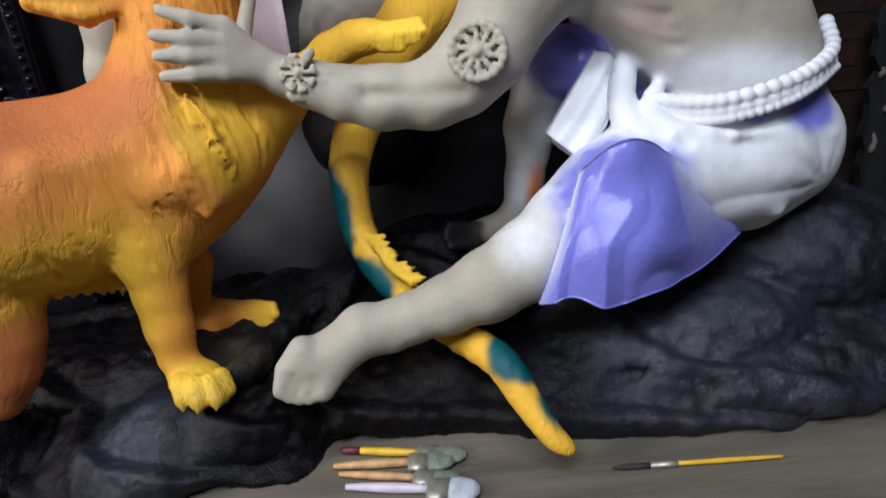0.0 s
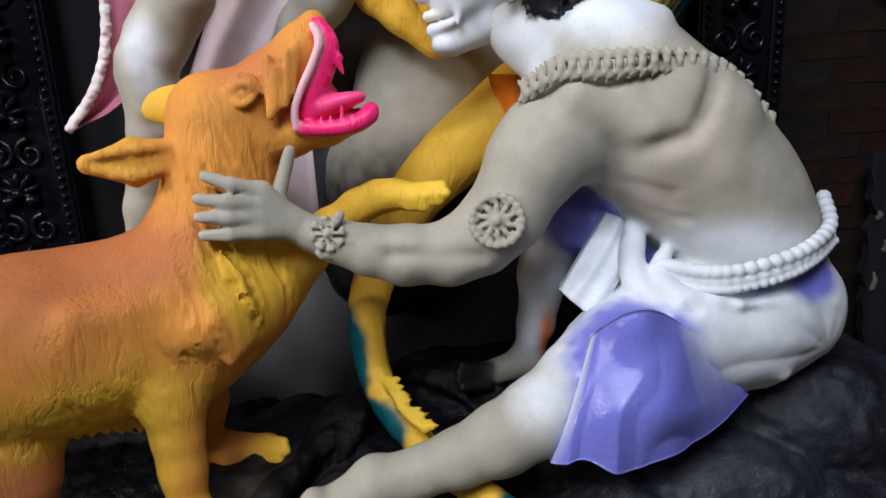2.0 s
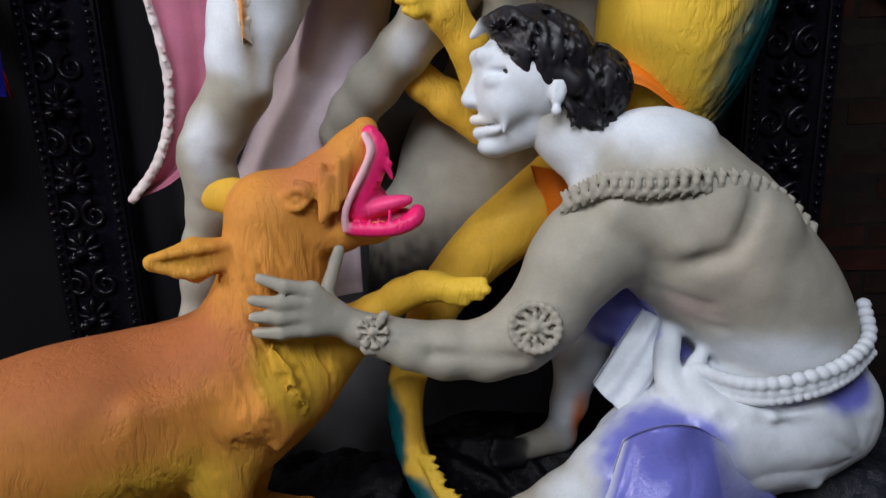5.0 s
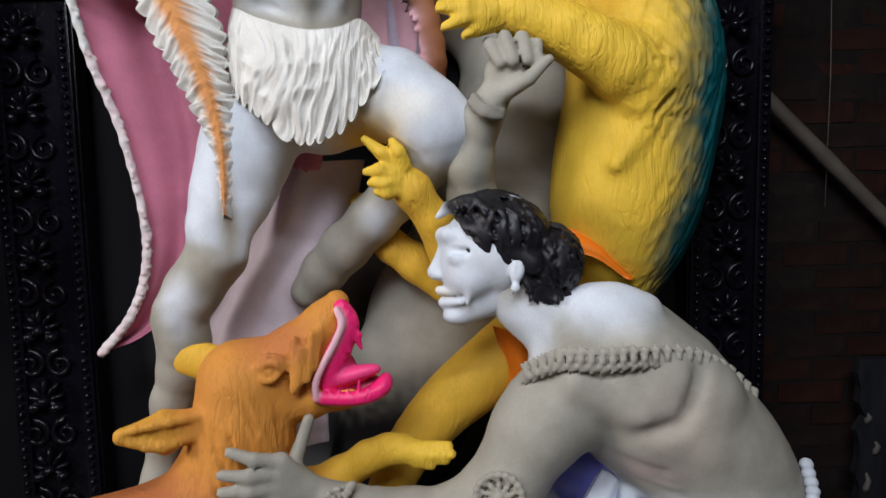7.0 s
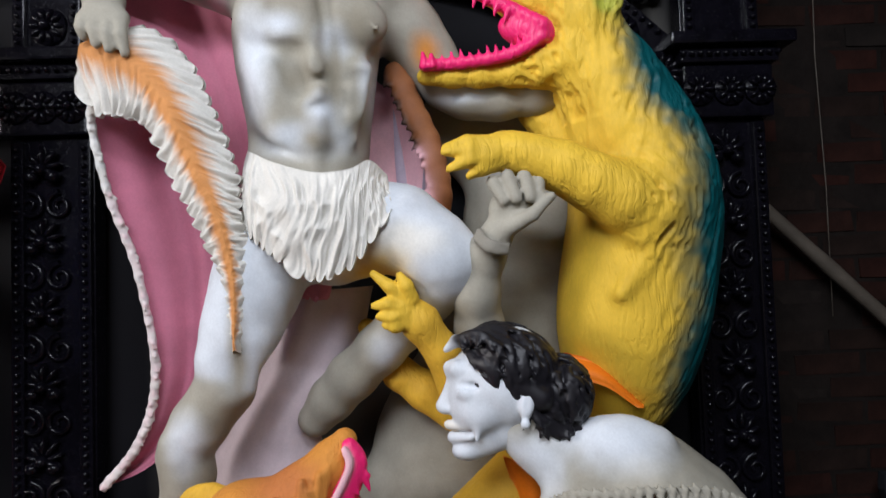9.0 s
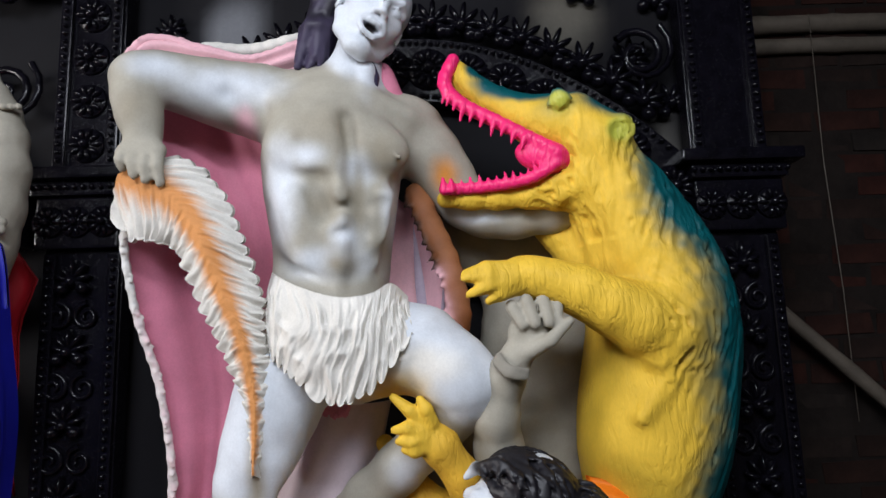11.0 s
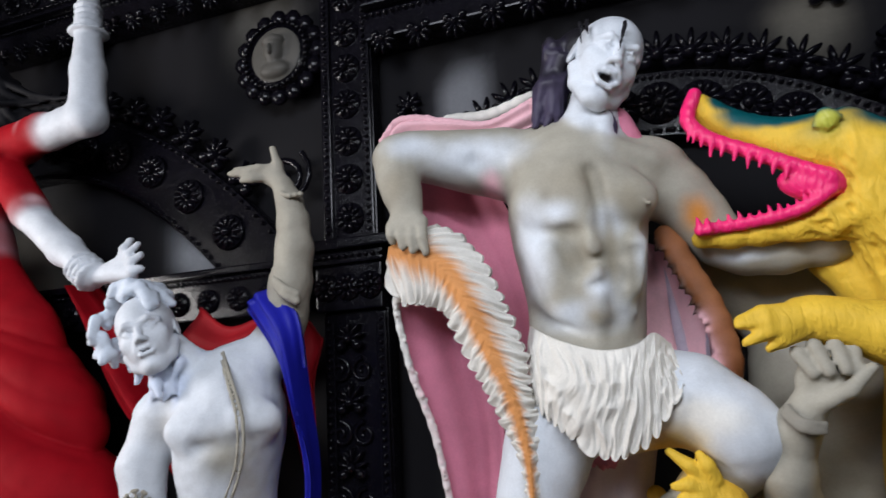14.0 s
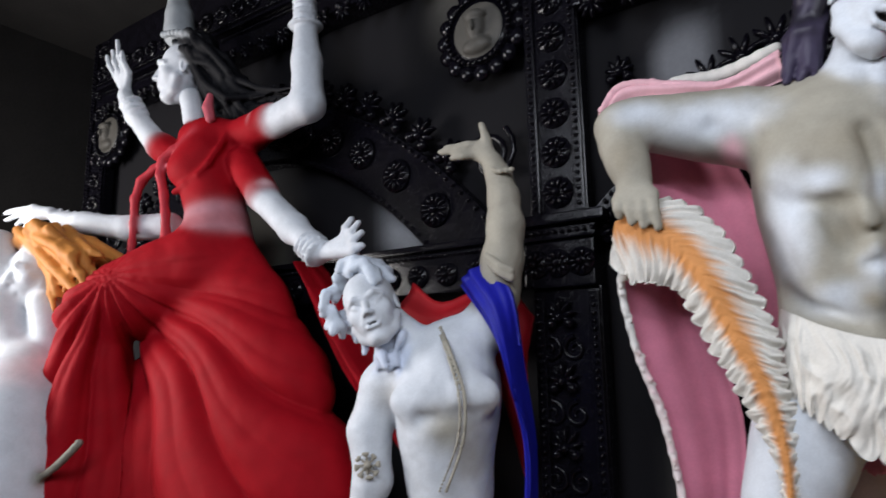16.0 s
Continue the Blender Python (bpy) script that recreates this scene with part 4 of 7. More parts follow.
m.spray((0.374, 1.3, 1.239), (0.09, 0.1, 0.045), (0.45, 0.355, 0.315, 0.2), 0.0)
m.spray((0.434, 1.3, 1.322), (0.14, 0.2, 0.12), (0.40, 0.35, 0.285, 0.2), 0.0)


def folds(p, nn):
    """Creases that gather at the hip."""
    h_ = arr((0.624, 1.3, 0.959))
    t2 = np.arctan2(p[:, 2] - h_[2], h_[0] + 0.06 - p[:, 0])
    m2 = np.clip(1.3 - np.linalg.norm((p - arr((0.524, 1.28, 1.012))) / arr((0.15, 0.2, 0.085)), axis=1), 0, 1)
    w = vnoise(p * 16, 15)
    return 0.010 * m2 * (np.abs(np.sin(5.0 * t2 + 0.35 * w)) - 0.5)


m.relief(folds)
m.relief(lumps(0.0007, 0.03, 9))
body = m.skin()


def draped(top, hem, n, k, col, bulge, pleat, count, phase=0.0, thick=0.006):
    """Cloth that hangs from a short curve to a long hem in radiating pleats with creased edges."""
    a, b_ = spline(top, n), spline(hem, n)
    t = np.linspace(0, 1, k)
    u = np.linspace(0, 1, n)
    g_ = a[:, None] * (1 - t)[None, :, None] + b_[:, None] * t[None, :, None]
    soft = vnoise(g_.reshape(-1, 3) * 13, 21).reshape(n, k)
    x = count * u[:, None] + phase + 0.45 * soft * t[None, :] + 0.25 * np.sin(5 * u)[:, None]
    saw = x - np.floor(x)
    ridge = np.where(saw < 0.72, saw / 0.72, (1 - saw) / 0.28)
    lift = bulge * np.sin(PI * t * 0.62 + 0.12)[None, :] * (0.35 + 0.65 * np.sin(PI * u) ** 0.6)[:, None]
    lift = lift + pleat * (ridge - 0.5) * (t ** 0.8)[None, :] + 0.012 * soft
    g_ = g_ + lift[:, :, None] * arr((-0.12, -1, 0.18))
    v = np.vstack([g_.reshape(-1, 3), g_.reshape(-1, 3) + arr((0, thick, 0))])
    f, o_ = [], n * k
    for i in range(n - 1):
        for q in range(k - 1):
            c_ = [i * k + q, i * k + q + 1, (i + 1) * k + q + 1, (i + 1) * k + q]
            f += [c_, [e + o_ for e in c_[::-1]]]
    rim = [i * k for i in range(n)] + [(n - 1) * k + q for q in range(1, k)] + [i * k + k - 1 for i in range(n - 2, -1, -1)] + list(range(k - 2, 0, -1))
    f += [[p, p + o_, q + o_, q] for p, q in zip(rim, rim[1:] + rim[:1])]
    fade = np.clip(1 - u / 0.07, 0, 1)[:, None] * (0.9 - 0.5 * t)[None, :] + np.clip((u - 0.80) / 0.2, 0, 1)[:, None] * (1 - t)[None, :] * 1.2
    fade = np.clip(fade + 0.25 * soft * (fade > 0.05), 0, 1).reshape(-1, 1)
    tint = arr(col) * (1 - fade) + arr(WHITE) * fade
    return v, f, np.vstack([tint, tint])


skirt_cloth = draped([(0.258, 1.25, 1.03), (0.300, 1.225, 1.075), (0.350, 1.215, 1.078), (0.43, 1.25, 1.02)],
                     [(0.184, 1.222, 0.831), (0.234, 1.205, 0.851), (0.283, 1.2, 0.835), (0.355, 1.205, 0.847), (0.425, 1.235, 0.852), (0.539, 1.30, 0.89)], 90, 50, PURPLE, 0.042, 0.014, 2.7, 0.35)

j = Clay(0.0035, 0.004, 0.002)
beads(j, [(0.402, 1.335, 1.117), (0.442, 1.292, 1.114), (0.494, 1.272, 1.116), (0.57, 1.272, 1.131), (0.631, 1.29, 1.149), (0.682, 1.33, 1.172), (0.706, 1.39, 1.207)], 24, 0.0125, WHITE)
j.chain([(0.396, 1.335, 1.103, 0.006), (0.442, 1.29, 1.098, 0.006), (0.493, 1.268, 1.1, 0.006), (0.57, 1.268, 1.115, 0.006), (0.632, 1.288, 1.133, 0.006), (0.688, 1.33, 1.154, 0.006)], WHITE, n=20)
beads(j, [(0.391, 1.335, 1.092), (0.442, 1.29, 1.086), (0.493, 1.267, 1.088), (0.571, 1.267, 1.103), (0.633, 1.287, 1.122), (0.691, 1.33, 1.142)], 30, 0.0085, WHITE)
cur = spline([(0.172, 1.335, 1.413), (0.223, 1.3, 1.444), (0.29, 1.288, 1.445), (0.361, 1.292, 1.447), (0.444, 1.31, 1.44), (0.517, 1.34, 1.409), (0.598, 1.385, 1.344)], 25)
for i, p in enumerate(cur):
    w = 1.0 - 0.35 * abs(i - 8) / 16
    for sg in (-1, 1):
        q = p + arr((0.002, -0.002, sg * 0.003))
        j.cap(q, q + arr((-0.010, 0.002, sg * 0.015 * w)), 0.0058, 0.0032, GREY)
        j.cap(q + arr((0.004, 0, sg * 0.010 * w)), q + arr((-0.003, 0.002, sg * 0.021 * w)), 0.0046, 0.0026, GREY)
    j.ell(p + arr((0, -0.003, 0)), (0.005, 0.005, 0.005), GREY)


def flower(c, centre, way, up, r, petals=10):
    w = Vector(way).normalized()
    u = (Vector(up) - w * Vector(up).dot(w)).normalized()
    v = w.cross(u)
    o = Vector(centre)
    for i in range(petals):
        a = 2 * PI * i / petals
        d = u * math.cos(a) + v * math.sin(a)
        c.cap(o + d * r * 0.22, o + d * r * 0.55, r * 0.07, r * 0.13, GREY)
        c.ell(o + d * r * 0.98, (r * 0.17,) * 3, GREY)
        e = u * math.cos(a + 0.31) + v * math.sin(a + 0.31)
        c.ell(o + e * r * 0.98, (r * 0.17,) * 3, GREY)
        c.cap(o + d * r * 0.75, o + e * r * 0.75, r * 0.07, r * 0.07, GREY)
    c.ell(o + w * 0.003, (r * 0.2,) * 3, GREY)
flower(j, (0.117, 1.278, 1.219), (-0.2, -1, 0.1), (0, 0, 1), 0.040)
flower(j, (-0.149, 1.292, 1.211), (-0.1, -1, 0.1), (0, 0, 1), 0.026, 8)
beads(j, [(-0.129, 1.305, 1.237), (-0.139, 1.3, 1.225), (-0.165, 1.3, 1.18), (-0.144, 1.305, 1.173)], 10, 0.008, GREY)
jewel = j.skin()

# head in profile
h = Clay(0.0035, 0.015, 0.003)
h.ell((0.139, 1.44, 1.625), (0.095, 0.078, 0.098), WHITE)
h.ell((0.081, 1.44, 1.59), (0.052, 0.058, 0.085), WHITE, (0, -8, 0))
h.cap((0.127, 1.44, 1.536), (0.072, 1.44, 1.502), 0.042, 0.024, WHITE)
h.cap((0.043, 1.44, 1.63), (0.02, 1.44, 1.579), 0.009, 0.014, WHITE, 0.012)
h.ell((0.028, 1.44, 1.574), (0.013, 0.017, 0.009), WHITE, k=0.008)
h.cap((0.045, 1.41, 1.649), (0.036, 1.44, 1.648), 0.012, 0.014, WHITE, 0.015)
h.cap((0.045, 1.41, 1.651), (0.089, 1.39, 1.642), 0.009, 0.008, WHITE, 0.01)
h.ell((0.061, 1.395, 1.607), (0.017, 0.012, 0.010), WHITE, k=0.008)
h.dig((0.05, 1.392, 1.623), (0.078, 1.385, 1.621), 0.006, 0.006, 0.008)
h.cap((0.049, 1.388, 1.613), (0.079, 1.385, 1.607), 0.004, 0.003, WHITE, 0.003)
h.ell((0.088, 1.4, 1.568), (0.028, 0.02, 0.022), WHITE, k=0.02)
h.dig((0.038, 1.44, 1.533), (0.067, 1.4, 1.538), 0.008, 0.007, 0.006)
h.cap((0.029, 1.44, 1.544), (0.065, 1.405, 1.545), 0.009, 0.006, CREAM, 0.005)
h.cap((0.036, 1.44, 1.521), (0.067, 1.405, 1.528), 0.011, 0.007, WHITE, 0.006)
h.cap((0.08, 1.39, 1.562), (0.077, 1.39, 1.526), 0.005, 0.004, WHITE, 0.01)
h.ell((0.055, 1.44, 1.496), (0.022, 0.025, 0.016), WHITE, k=0.012)
h.ell((0.164, 1.365, 1.59), (0.013, 0.010, 0.028), WHITE, (0, 12, 0), 0.008)
h.hollow((0.162, 1.352, 1.594), (0.006, 0.006, 0.017), k=0.004)
h.ell((0.159, 1.36, 1.558), (0.009, 0.008, 0.009), WHITE, k=0.004)
face = h.skin()
hr = Clay(0.004, 0.006, 0.003)
E1, R1 = (0.142, 1.44, 1.652), (0.088, 0.078, 0.066)
E2, R2 = (0.23, 1.44, 1.596), (0.056, 0.068, 0.062)
hr.ell(E1, R1, INK, (0, 20, 0))
hr.ell(E2, R2, INK)
hr.cap((0.123, 1.385, 1.648), (0.19, 1.375, 1.598), 0.02, 0.022, INK, 0.01)
rnd = random.Random(4)
hair_on(hr, E1, R1, 230, lambda p, n_: (0.55 - 6 * max(0, E1[1] - p[1] - 0.03), -0.2, -1.0 if p[0] > E1[0] - 0.04 else -0.25), 0.055, 0.0052, INK, lambda u: u.y < 0.45 and u.z > -0.75, 5, (0, 20, 0), 5, 0.35, 0.008)
hair_on(hr, E2, R2, 130, lambda p, n_: (0.35, -0.1, -1), 0.05, 0.0058, INK, lambda u: u.y < 0.5, 6, (0, 0, 0), 5, 0.7, 0.010)
hair_on(hr, (0.159, 1.4, 1.617), (0.05, 0.035, 0.03), 50, lambda p, n_: (0.3, 0, -1), 0.04, 0.0052, INK, lambda u: u.y < 0.1, 7, (0, 20, 0), 4, 0.5, 0.004)
locks(hr, [(0.169, 1.37, 1.579), (0.211, 1.38, 1.552), (0.255, 1.4, 1.548)], 26, 0.035, 0.0065, INK, (0.25, -0.1, -1), 0.5, 14, 0.003, 0.9)
locks(hr, [(0.046, 1.41, 1.704), (0.084, 1.38, 1.717), (0.121, 1.365, 1.692)], 24, 0.035, 0.006, INK, (0.3, -0.3, -0.7), 0.4, 15, 0.003, 0.7)
hr.cap((0.09, 1.4, 1.693), (0.047, 1.42, 1.699), 0.014, 0.01, INK, 0.004)
hr.cap((0.047, 1.42, 1.699), (0.028, 1.43, 1.682), 0.012, 0.006, WHITE, 0.004)
sash_ends = [ruled([(0.341, 1.43, 1.208), (0.285, 1.4, 1.134), (0.234, 1.37, 1.071)], [(0.387, 1.41, 1.172), (0.346, 1.37, 1.095), (0.295, 1.34, 1.018)], 24, 14, WHITE, -0.012, 0.008, (0, 1, 0), 0.004, 2),
             ruled([(0.303, 1.37, 1.032), (0.264, 1.35, 1.001), (0.23, 1.33, 0.969)], [(0.329, 1.36, 1.075), (0.307, 1.33, 1.04), (0.278, 1.31, 1.0)], 16, 10, WHITE, -0.01, 0.008, (0, 1, 0), 0.003, 1.5)]
thing("seated_statue", [body, jewel, face, hr.skin(), (*skirt_cloth, 1), *[(*q, 1) for q in sash_ends]], [CLAY, WET], "unfinished grey clay statue of a seated wrestler in purple cloth", "statue")

# --- wild dog statue ---
d = Clay(0.0046, 0.03, 0.012)
d.chain([(-0.737, 1.2, 1.063, 0.13), (-0.64, 1.27, 1.059, 0.133), (-0.558, 1.34, 1.051, 0.136), (-0.431, 1.385, 1.078, 0.132), (-0.358, 1.39, 1.157, 0.115)], ORANGE, 0.05, 8)
d.chain([(-0.345, 1.39, 1.103, 0.115), (-0.36, 1.39, 1.195, 0.09), (-0.332, 1.39, 1.29, 0.08), (-0.325, 1.39, 1.387, 0.08)], ORANGE, 0.04, 6)
d.cap((-0.311, 1.4, 1.104), (-0.227, 1.41, 1.156), 0.075, 0.055, ORANGE, 0.05)
d.cap((-0.353, 1.38, 1.014), (-0.409, 1.34, 0.982), 0.055, 0.055, ORANGE, 0.04)
d.ell((-0.319, 1.39, 1.401), (0.075, 0.066, 0.058), ORANGE, (0, 25, 0))
d.chain([(-0.285, 1.39, 1.415, 0.058), (-0.225, 1.39, 1.449, 0.05), (-0.179, 1.39, 1.499, 0.036), (-0.156, 1.39, 1.535, 0.022)], ORANGE, 0.02)
d.chain([(-0.281, 1.39, 1.366, 0.055), (-0.215, 1.39, 1.363, 0.036), (-0.149, 1.39, 1.369, 0.025), (-0.096, 1.39, 1.381, 0.02)], ORANGE, 0.02)
d.hollow((-0.263, 1.318, 1.431), (0.020, 0.012, 0.014), k=0.012)
d.ell((-0.266, 1.33, 1.43), (0.014, 0.010, 0.010), (0.35, 0.17, 0.03, 0.4), k=0.003)
d.chain([(-0.285, 1.328, 1.431, 0.0045), (-0.27, 1.324, 1.445, 0.005), (-0.253, 1.324, 1.445, 0.005), (-0.245, 1.328, 1.432, 0.0045)], ORANGE, 0.005, 8)
d.chain([(-0.292, 1.329, 1.432, 0.0045), (-0.273, 1.327, 1.456, 0.0045), (-0.247, 1.327, 1.455, 0.0045), (-0.236, 1.33, 1.433, 0.0045)], ORANGE, 0.005, 8)
d.chain([(-0.285, 1.328, 1.427, 0.0045), (-0.266, 1.323, 1.414, 0.005), (-0.247, 1.328, 1.425, 0.0045)], ORANGE, 0.005, 6)
for a, b in (((-0.222, 1.336, 1.482), (-0.226, 1.33, 1.395)), ((-0.193, 1.342, 1.49), (-0.203, 1.335, 1.412)), ((-0.211, 1.335, 1.465), (-0.218, 1.33, 1.405)), ((-0.18, 1.35, 1.498), (-0.192, 1.345, 1.429))):
    d.cap(a, b, 0.007, 0.007, ORANGE, 0.008)
# ears
for i in range(5):
    u = (i - 2) / 2
    o = arr((0, 0, 0.022 * u))
    d.cap(arr((-0.373, 1.34, 1.344)) + o * 0.5, arr((-0.438, 1.31, 1.337)) + o * 1.15, 0.012, 0.012, ORANGE, 0.01)
    d.cap(arr((-0.438, 1.31, 1.337)) + o * 1.15, arr((-0.501, 1.29, 1.338)) + o * 0.25, 0.012, 0.007, GOLD, 0.01)
d.chain([(-0.37, 1.335, 1.358, 0.008), (-0.429, 1.298, 1.357, 0.008), (-0.499, 1.28, 1.344, 0.006), (-0.443, 1.295, 1.316, 0.008), (-0.385, 1.33, 1.328, 0.008)], ORANGE, 0.006, 14)
d.chain([(-0.347, 1.42, 1.4, 0.03), (-0.4, 1.44, 1.418, 0.034), (-0.438, 1.45, 1.419, 0.026), (-0.459, 1.45, 1.413, 0.012)], GOLD, 0.015, 6, ((0, 1, 0), 2.0))
# forelegs
d.ell((-0.4, 1.335, 1.032), (0.075, 0.066, 0.105), ORANGE, (0, 15, 0), 0.04)
d.chain([(-0.421, 1.3, 0.997, 0.062), (-0.426, 1.285, 0.955, 0.047), (-0.423, 1.275, 0.868, 0.036), (-0.418, 1.265, 0.778, 0.033)], ORANGE, 0.025, 6)
d.ell((-0.388, 1.245, 0.741), (0.044, 0.046, 0.030), YELLOW, (0, 10, 0), 0.02)
for a, b in (((-0.402, 1.215, 0.753), (-0.394, 1.195, 0.736)), ((-0.376, 1.205, 0.754), (-0.367, 1.185, 0.735)), ((-0.353, 1.21, 0.753), (-0.34, 1.19, 0.735)), ((-0.341, 1.225, 0.752), (-0.329, 1.21, 0.737))):
    d.cap(a, b, 0.017, 0.015, YELLOW, 0.006)
    d.cap(arr(b) + arr((0, -0.008, 0.0)), arr(b) + arr((0.002, -0.018, -0.012)), 0.006, 0.003, INK, 0.003)
d.chain([(-0.44, 1.44, 0.873, 0.05), (-0.468, 1.47, 0.766, 0.036), (-0.4, 1.47, 0.743, 0.032), (-0.338, 1.47, 0.744, 0.03)], ORANGE, 0.02)
for a, b in (((-0.338, 1.46, 0.763), (-0.297, 1.44, 0.771)), ((-0.337, 1.45, 0.754), (-0.292, 1.43, 0.759)), ((-0.34, 1.445, 0.742), (-0.304, 1.43, 0.743))):
    d.cap(a, b, 0.015, 0.011, GOLD, 0.006)
d.chain([(-0.262, 1.43, 1.123, 0.062), (-0.186, 1.44, 1.179, 0.036), (-0.098, 1.43, 1.238, 0.028), (-0.047, 1.42, 1.249, 0.026)], GOLD, 0.02, 6)
d.cap((-0.046, 1.415, 1.25), (-0.002, 1.4, 1.247), 0.026, 0.022, YELLOW, 0.012)
for a, b in (((-0.001, 1.4, 1.259), (0.038, 1.39, 1.265)), ((0.001, 1.39, 1.25), (0.043, 1.38, 1.253)), ((-0.008, 1.395, 1.241), (0.033, 1.385, 1.241)), ((-0.023, 1.4, 1.233), (0.006, 1.39, 1.229))):
    d.cap(a, b, 0.0125, 0.009, YELLOW, 0.004)
# hind leg and belly
d.chain([(-0.708, 1.22, 1.01, 0.1), (-0.664, 1.22, 0.922, 0.07), (-0.649, 1.21, 0.847, 0.048), (-0.675, 1.2, 0.774, 0.04)], RUST, 0.03, 6)
locks(d, [(-0.631, 1.23, 0.961), (-0.583, 1.28, 0.927), (-0.496, 1.32, 0.907)], 34, 0.03, 0.008, GOLD, (0.2, -0.2, -1), 0.3, 3)
locks(d, [(-0.311, 1.275, 1.195), (-0.283, 1.28, 1.142), (-0.279, 1.3, 1.103)], 44, 0.045, 0.0052, GOLD, (0.1, 0.05, -1), 0.18, 5)
locks(d, [(-0.342, 1.27, 1.089), (-0.33, 1.28, 1.041)], 16, 0.04, 0.005, ORANGE, (0.3, 0.05, -1), 0.2, 8)
d.spray((-0.512, 1.3, 1.194), (0.35, 0.25, 0.10), RUST, 0.2)
d.spray((-0.655, 1.25, 1.166), (0.3, 0.25, 0.2), RUST, 0.2)
d.spray((-0.545, 1.22, 0.974), (0.3, 0.2, 0.10), GOLD, 0.2)
d.spray((-0.284, 1.3, 1.164), (0.09, 0.14, 0.1), GOLD, 0.3)
d.spray((-0.442, 1.27, 0.893), (0.07, 0.1, 0.25), GOLD, 0.2)
d.spray((-0.221, 1.38, 1.128), (0.08, 0.1, 0.1), GOLD, 0.2)
d.spray((-0.31, 1.42, 0.967), (0.05, 0.1, 0.1), RUST, 0.1)
d.spray((-0.26, 1.36, 1.476), (0.10, 0.2, 0.06), (0.50, 0.17, 0.05, 0.15), 0.2)
d.spray((-0.135, 1.36, 1.371), (0.09, 0.2, 0.025), GOLD, 0.3)
for a, b_, r_ in (((-0.444, 1.3, 1.136), (-0.4, 1.275, 1.067), 0.02), ((-0.425, 1.27, 1.062), (-0.361, 1.262, 1.067), 0.02), ((-0.336, 1.275, 1.088), (-0.317, 1.29, 1.037), 0.025), ((-0.513, 1.2, 1.123), (-0.552, 1.19, 1.031), 0.015), ((-0.481, 1.225, 1.114), (-0.519, 1.22, 1.008), 0.015), ((-0.45, 1.245, 1.114), (-0.476, 1.24, 1.014), 0.015)):
    d.cap(a, b_, r_, r_ * 0.7, ORANGE, 0.04)
d.relief(combed(0.012, lambda p: np.tile(arr((0.3, 0, -1.0)), (len(p), 1)), 85, 0.045, lambda p: np.clip(0.0 + ball(p, (-0.29, 1.3, 1.22), (0.13, 0.2, 0.2)) + ball(p, (-0.55, 1.25, 0.95), (0.25, 0.2, 0.07)) + 0.6 * ball(p, (-0.36, 1.27, 1.07), (0.1, 0.2, 0.12)), 0, 1)))
dog = d.skin()
dm = Clay(0.0035, 0.006, 0.002)
MAW = (0.30, 0.006, 0.05, 0.5)
dm.ell((-0.158, 1.385, 1.415), (0.035, 0.028, 0.04), MAW, (0, -30, 0))
dm.chain([(-0.146, 1.372, 1.53, 0.014), (-0.137, 1.375, 1.50, 0.02), (-0.148, 1.375, 1.468, 0.022), (-0.166, 1.375, 1.43, 0.022), (-0.172, 1.375, 1.395, 0.02)], HOT, n=12)
dm.chain([(-0.152, 1.352, 1.53, 0.005), (-0.143, 1.348, 1.505, 0.005), (-0.156, 1.346, 1.472, 0.005), (-0.174, 1.344, 1.44, 0.005), (-0.190, 1.343, 1.404, 0.005), (-0.191, 1.345, 1.375, 0.005)], PALEPINK, n=22)
dm.chain([(-0.188, 1.352, 1.374, 0.010), (-0.145, 1.352, 1.371, 0.011), (-0.106, 1.354, 1.374, 0.012), (-0.078, 1.362, 1.386, 0.013), (-0.072, 1.375, 1.398, 0.011)], HOT, n=16)
dm.chain([(-0.165, 1.375, 1.396, 0.018), (-0.13, 1.37, 1.409, 0.021), (-0.093, 1.37, 1.418, 0.014)], (0.9, 0.06, 0.22, 0.6), n=8, flat=((0, 0.2, 1), 1.5))
dm.cap((-0.155, 1.38, 1.382), (-0.09, 1.385, 1.386), 0.016, 0.014, MAW)
for a, b, r_ in (((-0.124, 1.366, 1.508), (-0.117, 1.364, 1.498), 0.008), ((-0.126, 1.366, 1.488), (-0.112, 1.364, 1.480), 0.009), ((-0.120, 1.366, 1.478), (-0.112, 1.364, 1.456), 0.0075), ((-0.136, 1.362, 1.465), (-0.13, 1.36, 1.45), 0.006), ((-0.145, 1.36, 1.45), (-0.14, 1.358, 1.44), 0.005)):
    dm.cap(a, b, r_, r_ * 0.4, HOT, 0.003)
for x_ in (-0.168, -0.152, -0.137, -0.118, -0.103):
    dm.cap((x_, 1.348, 1.376), (x_ + 0.002, 1.346, 1.39 + (0.014 if x_ == -0.118 else 0)), 0.005, 0.0025, HOT, 0.003)
thing("dog_statue", [dog, dm.skin()], [FURRY], "orange painted clay statue of a snarling wild dog on rocks", "statue")

# --- standing man statue ---
s = Clay(0.0065, 0.035, 0.004)
s.chain([(-0.247, 1.57, 2, 0.12), (-0.235, 1.57, 2.108, 0.108), (-0.235, 1.56, 2.217, 0.125), (-0.235, 1.56, 2.33, 0.138), (-0.228, 1.57, 2.411, 0.12)], GREY, 0.04, 8)
s.cap((-0.386, 1.55, 2.461), (-0.09, 1.58, 2.404), 0.075, 0.07, GREY, 0.05)
s.ell((-0.27, 1.47, 2.341), (0.085, 0.045, 0.055), GREY, (0, -12, 0), 0.03)
s.ell((-0.138, 1.48, 2.322), (0.075, 0.045, 0.055), GREY, (0, 12, 0), 0.03)
s.ell((-0.278, 1.428, 2.328), (0.006, 0.006, 0.006), GREYD, k=0.004)
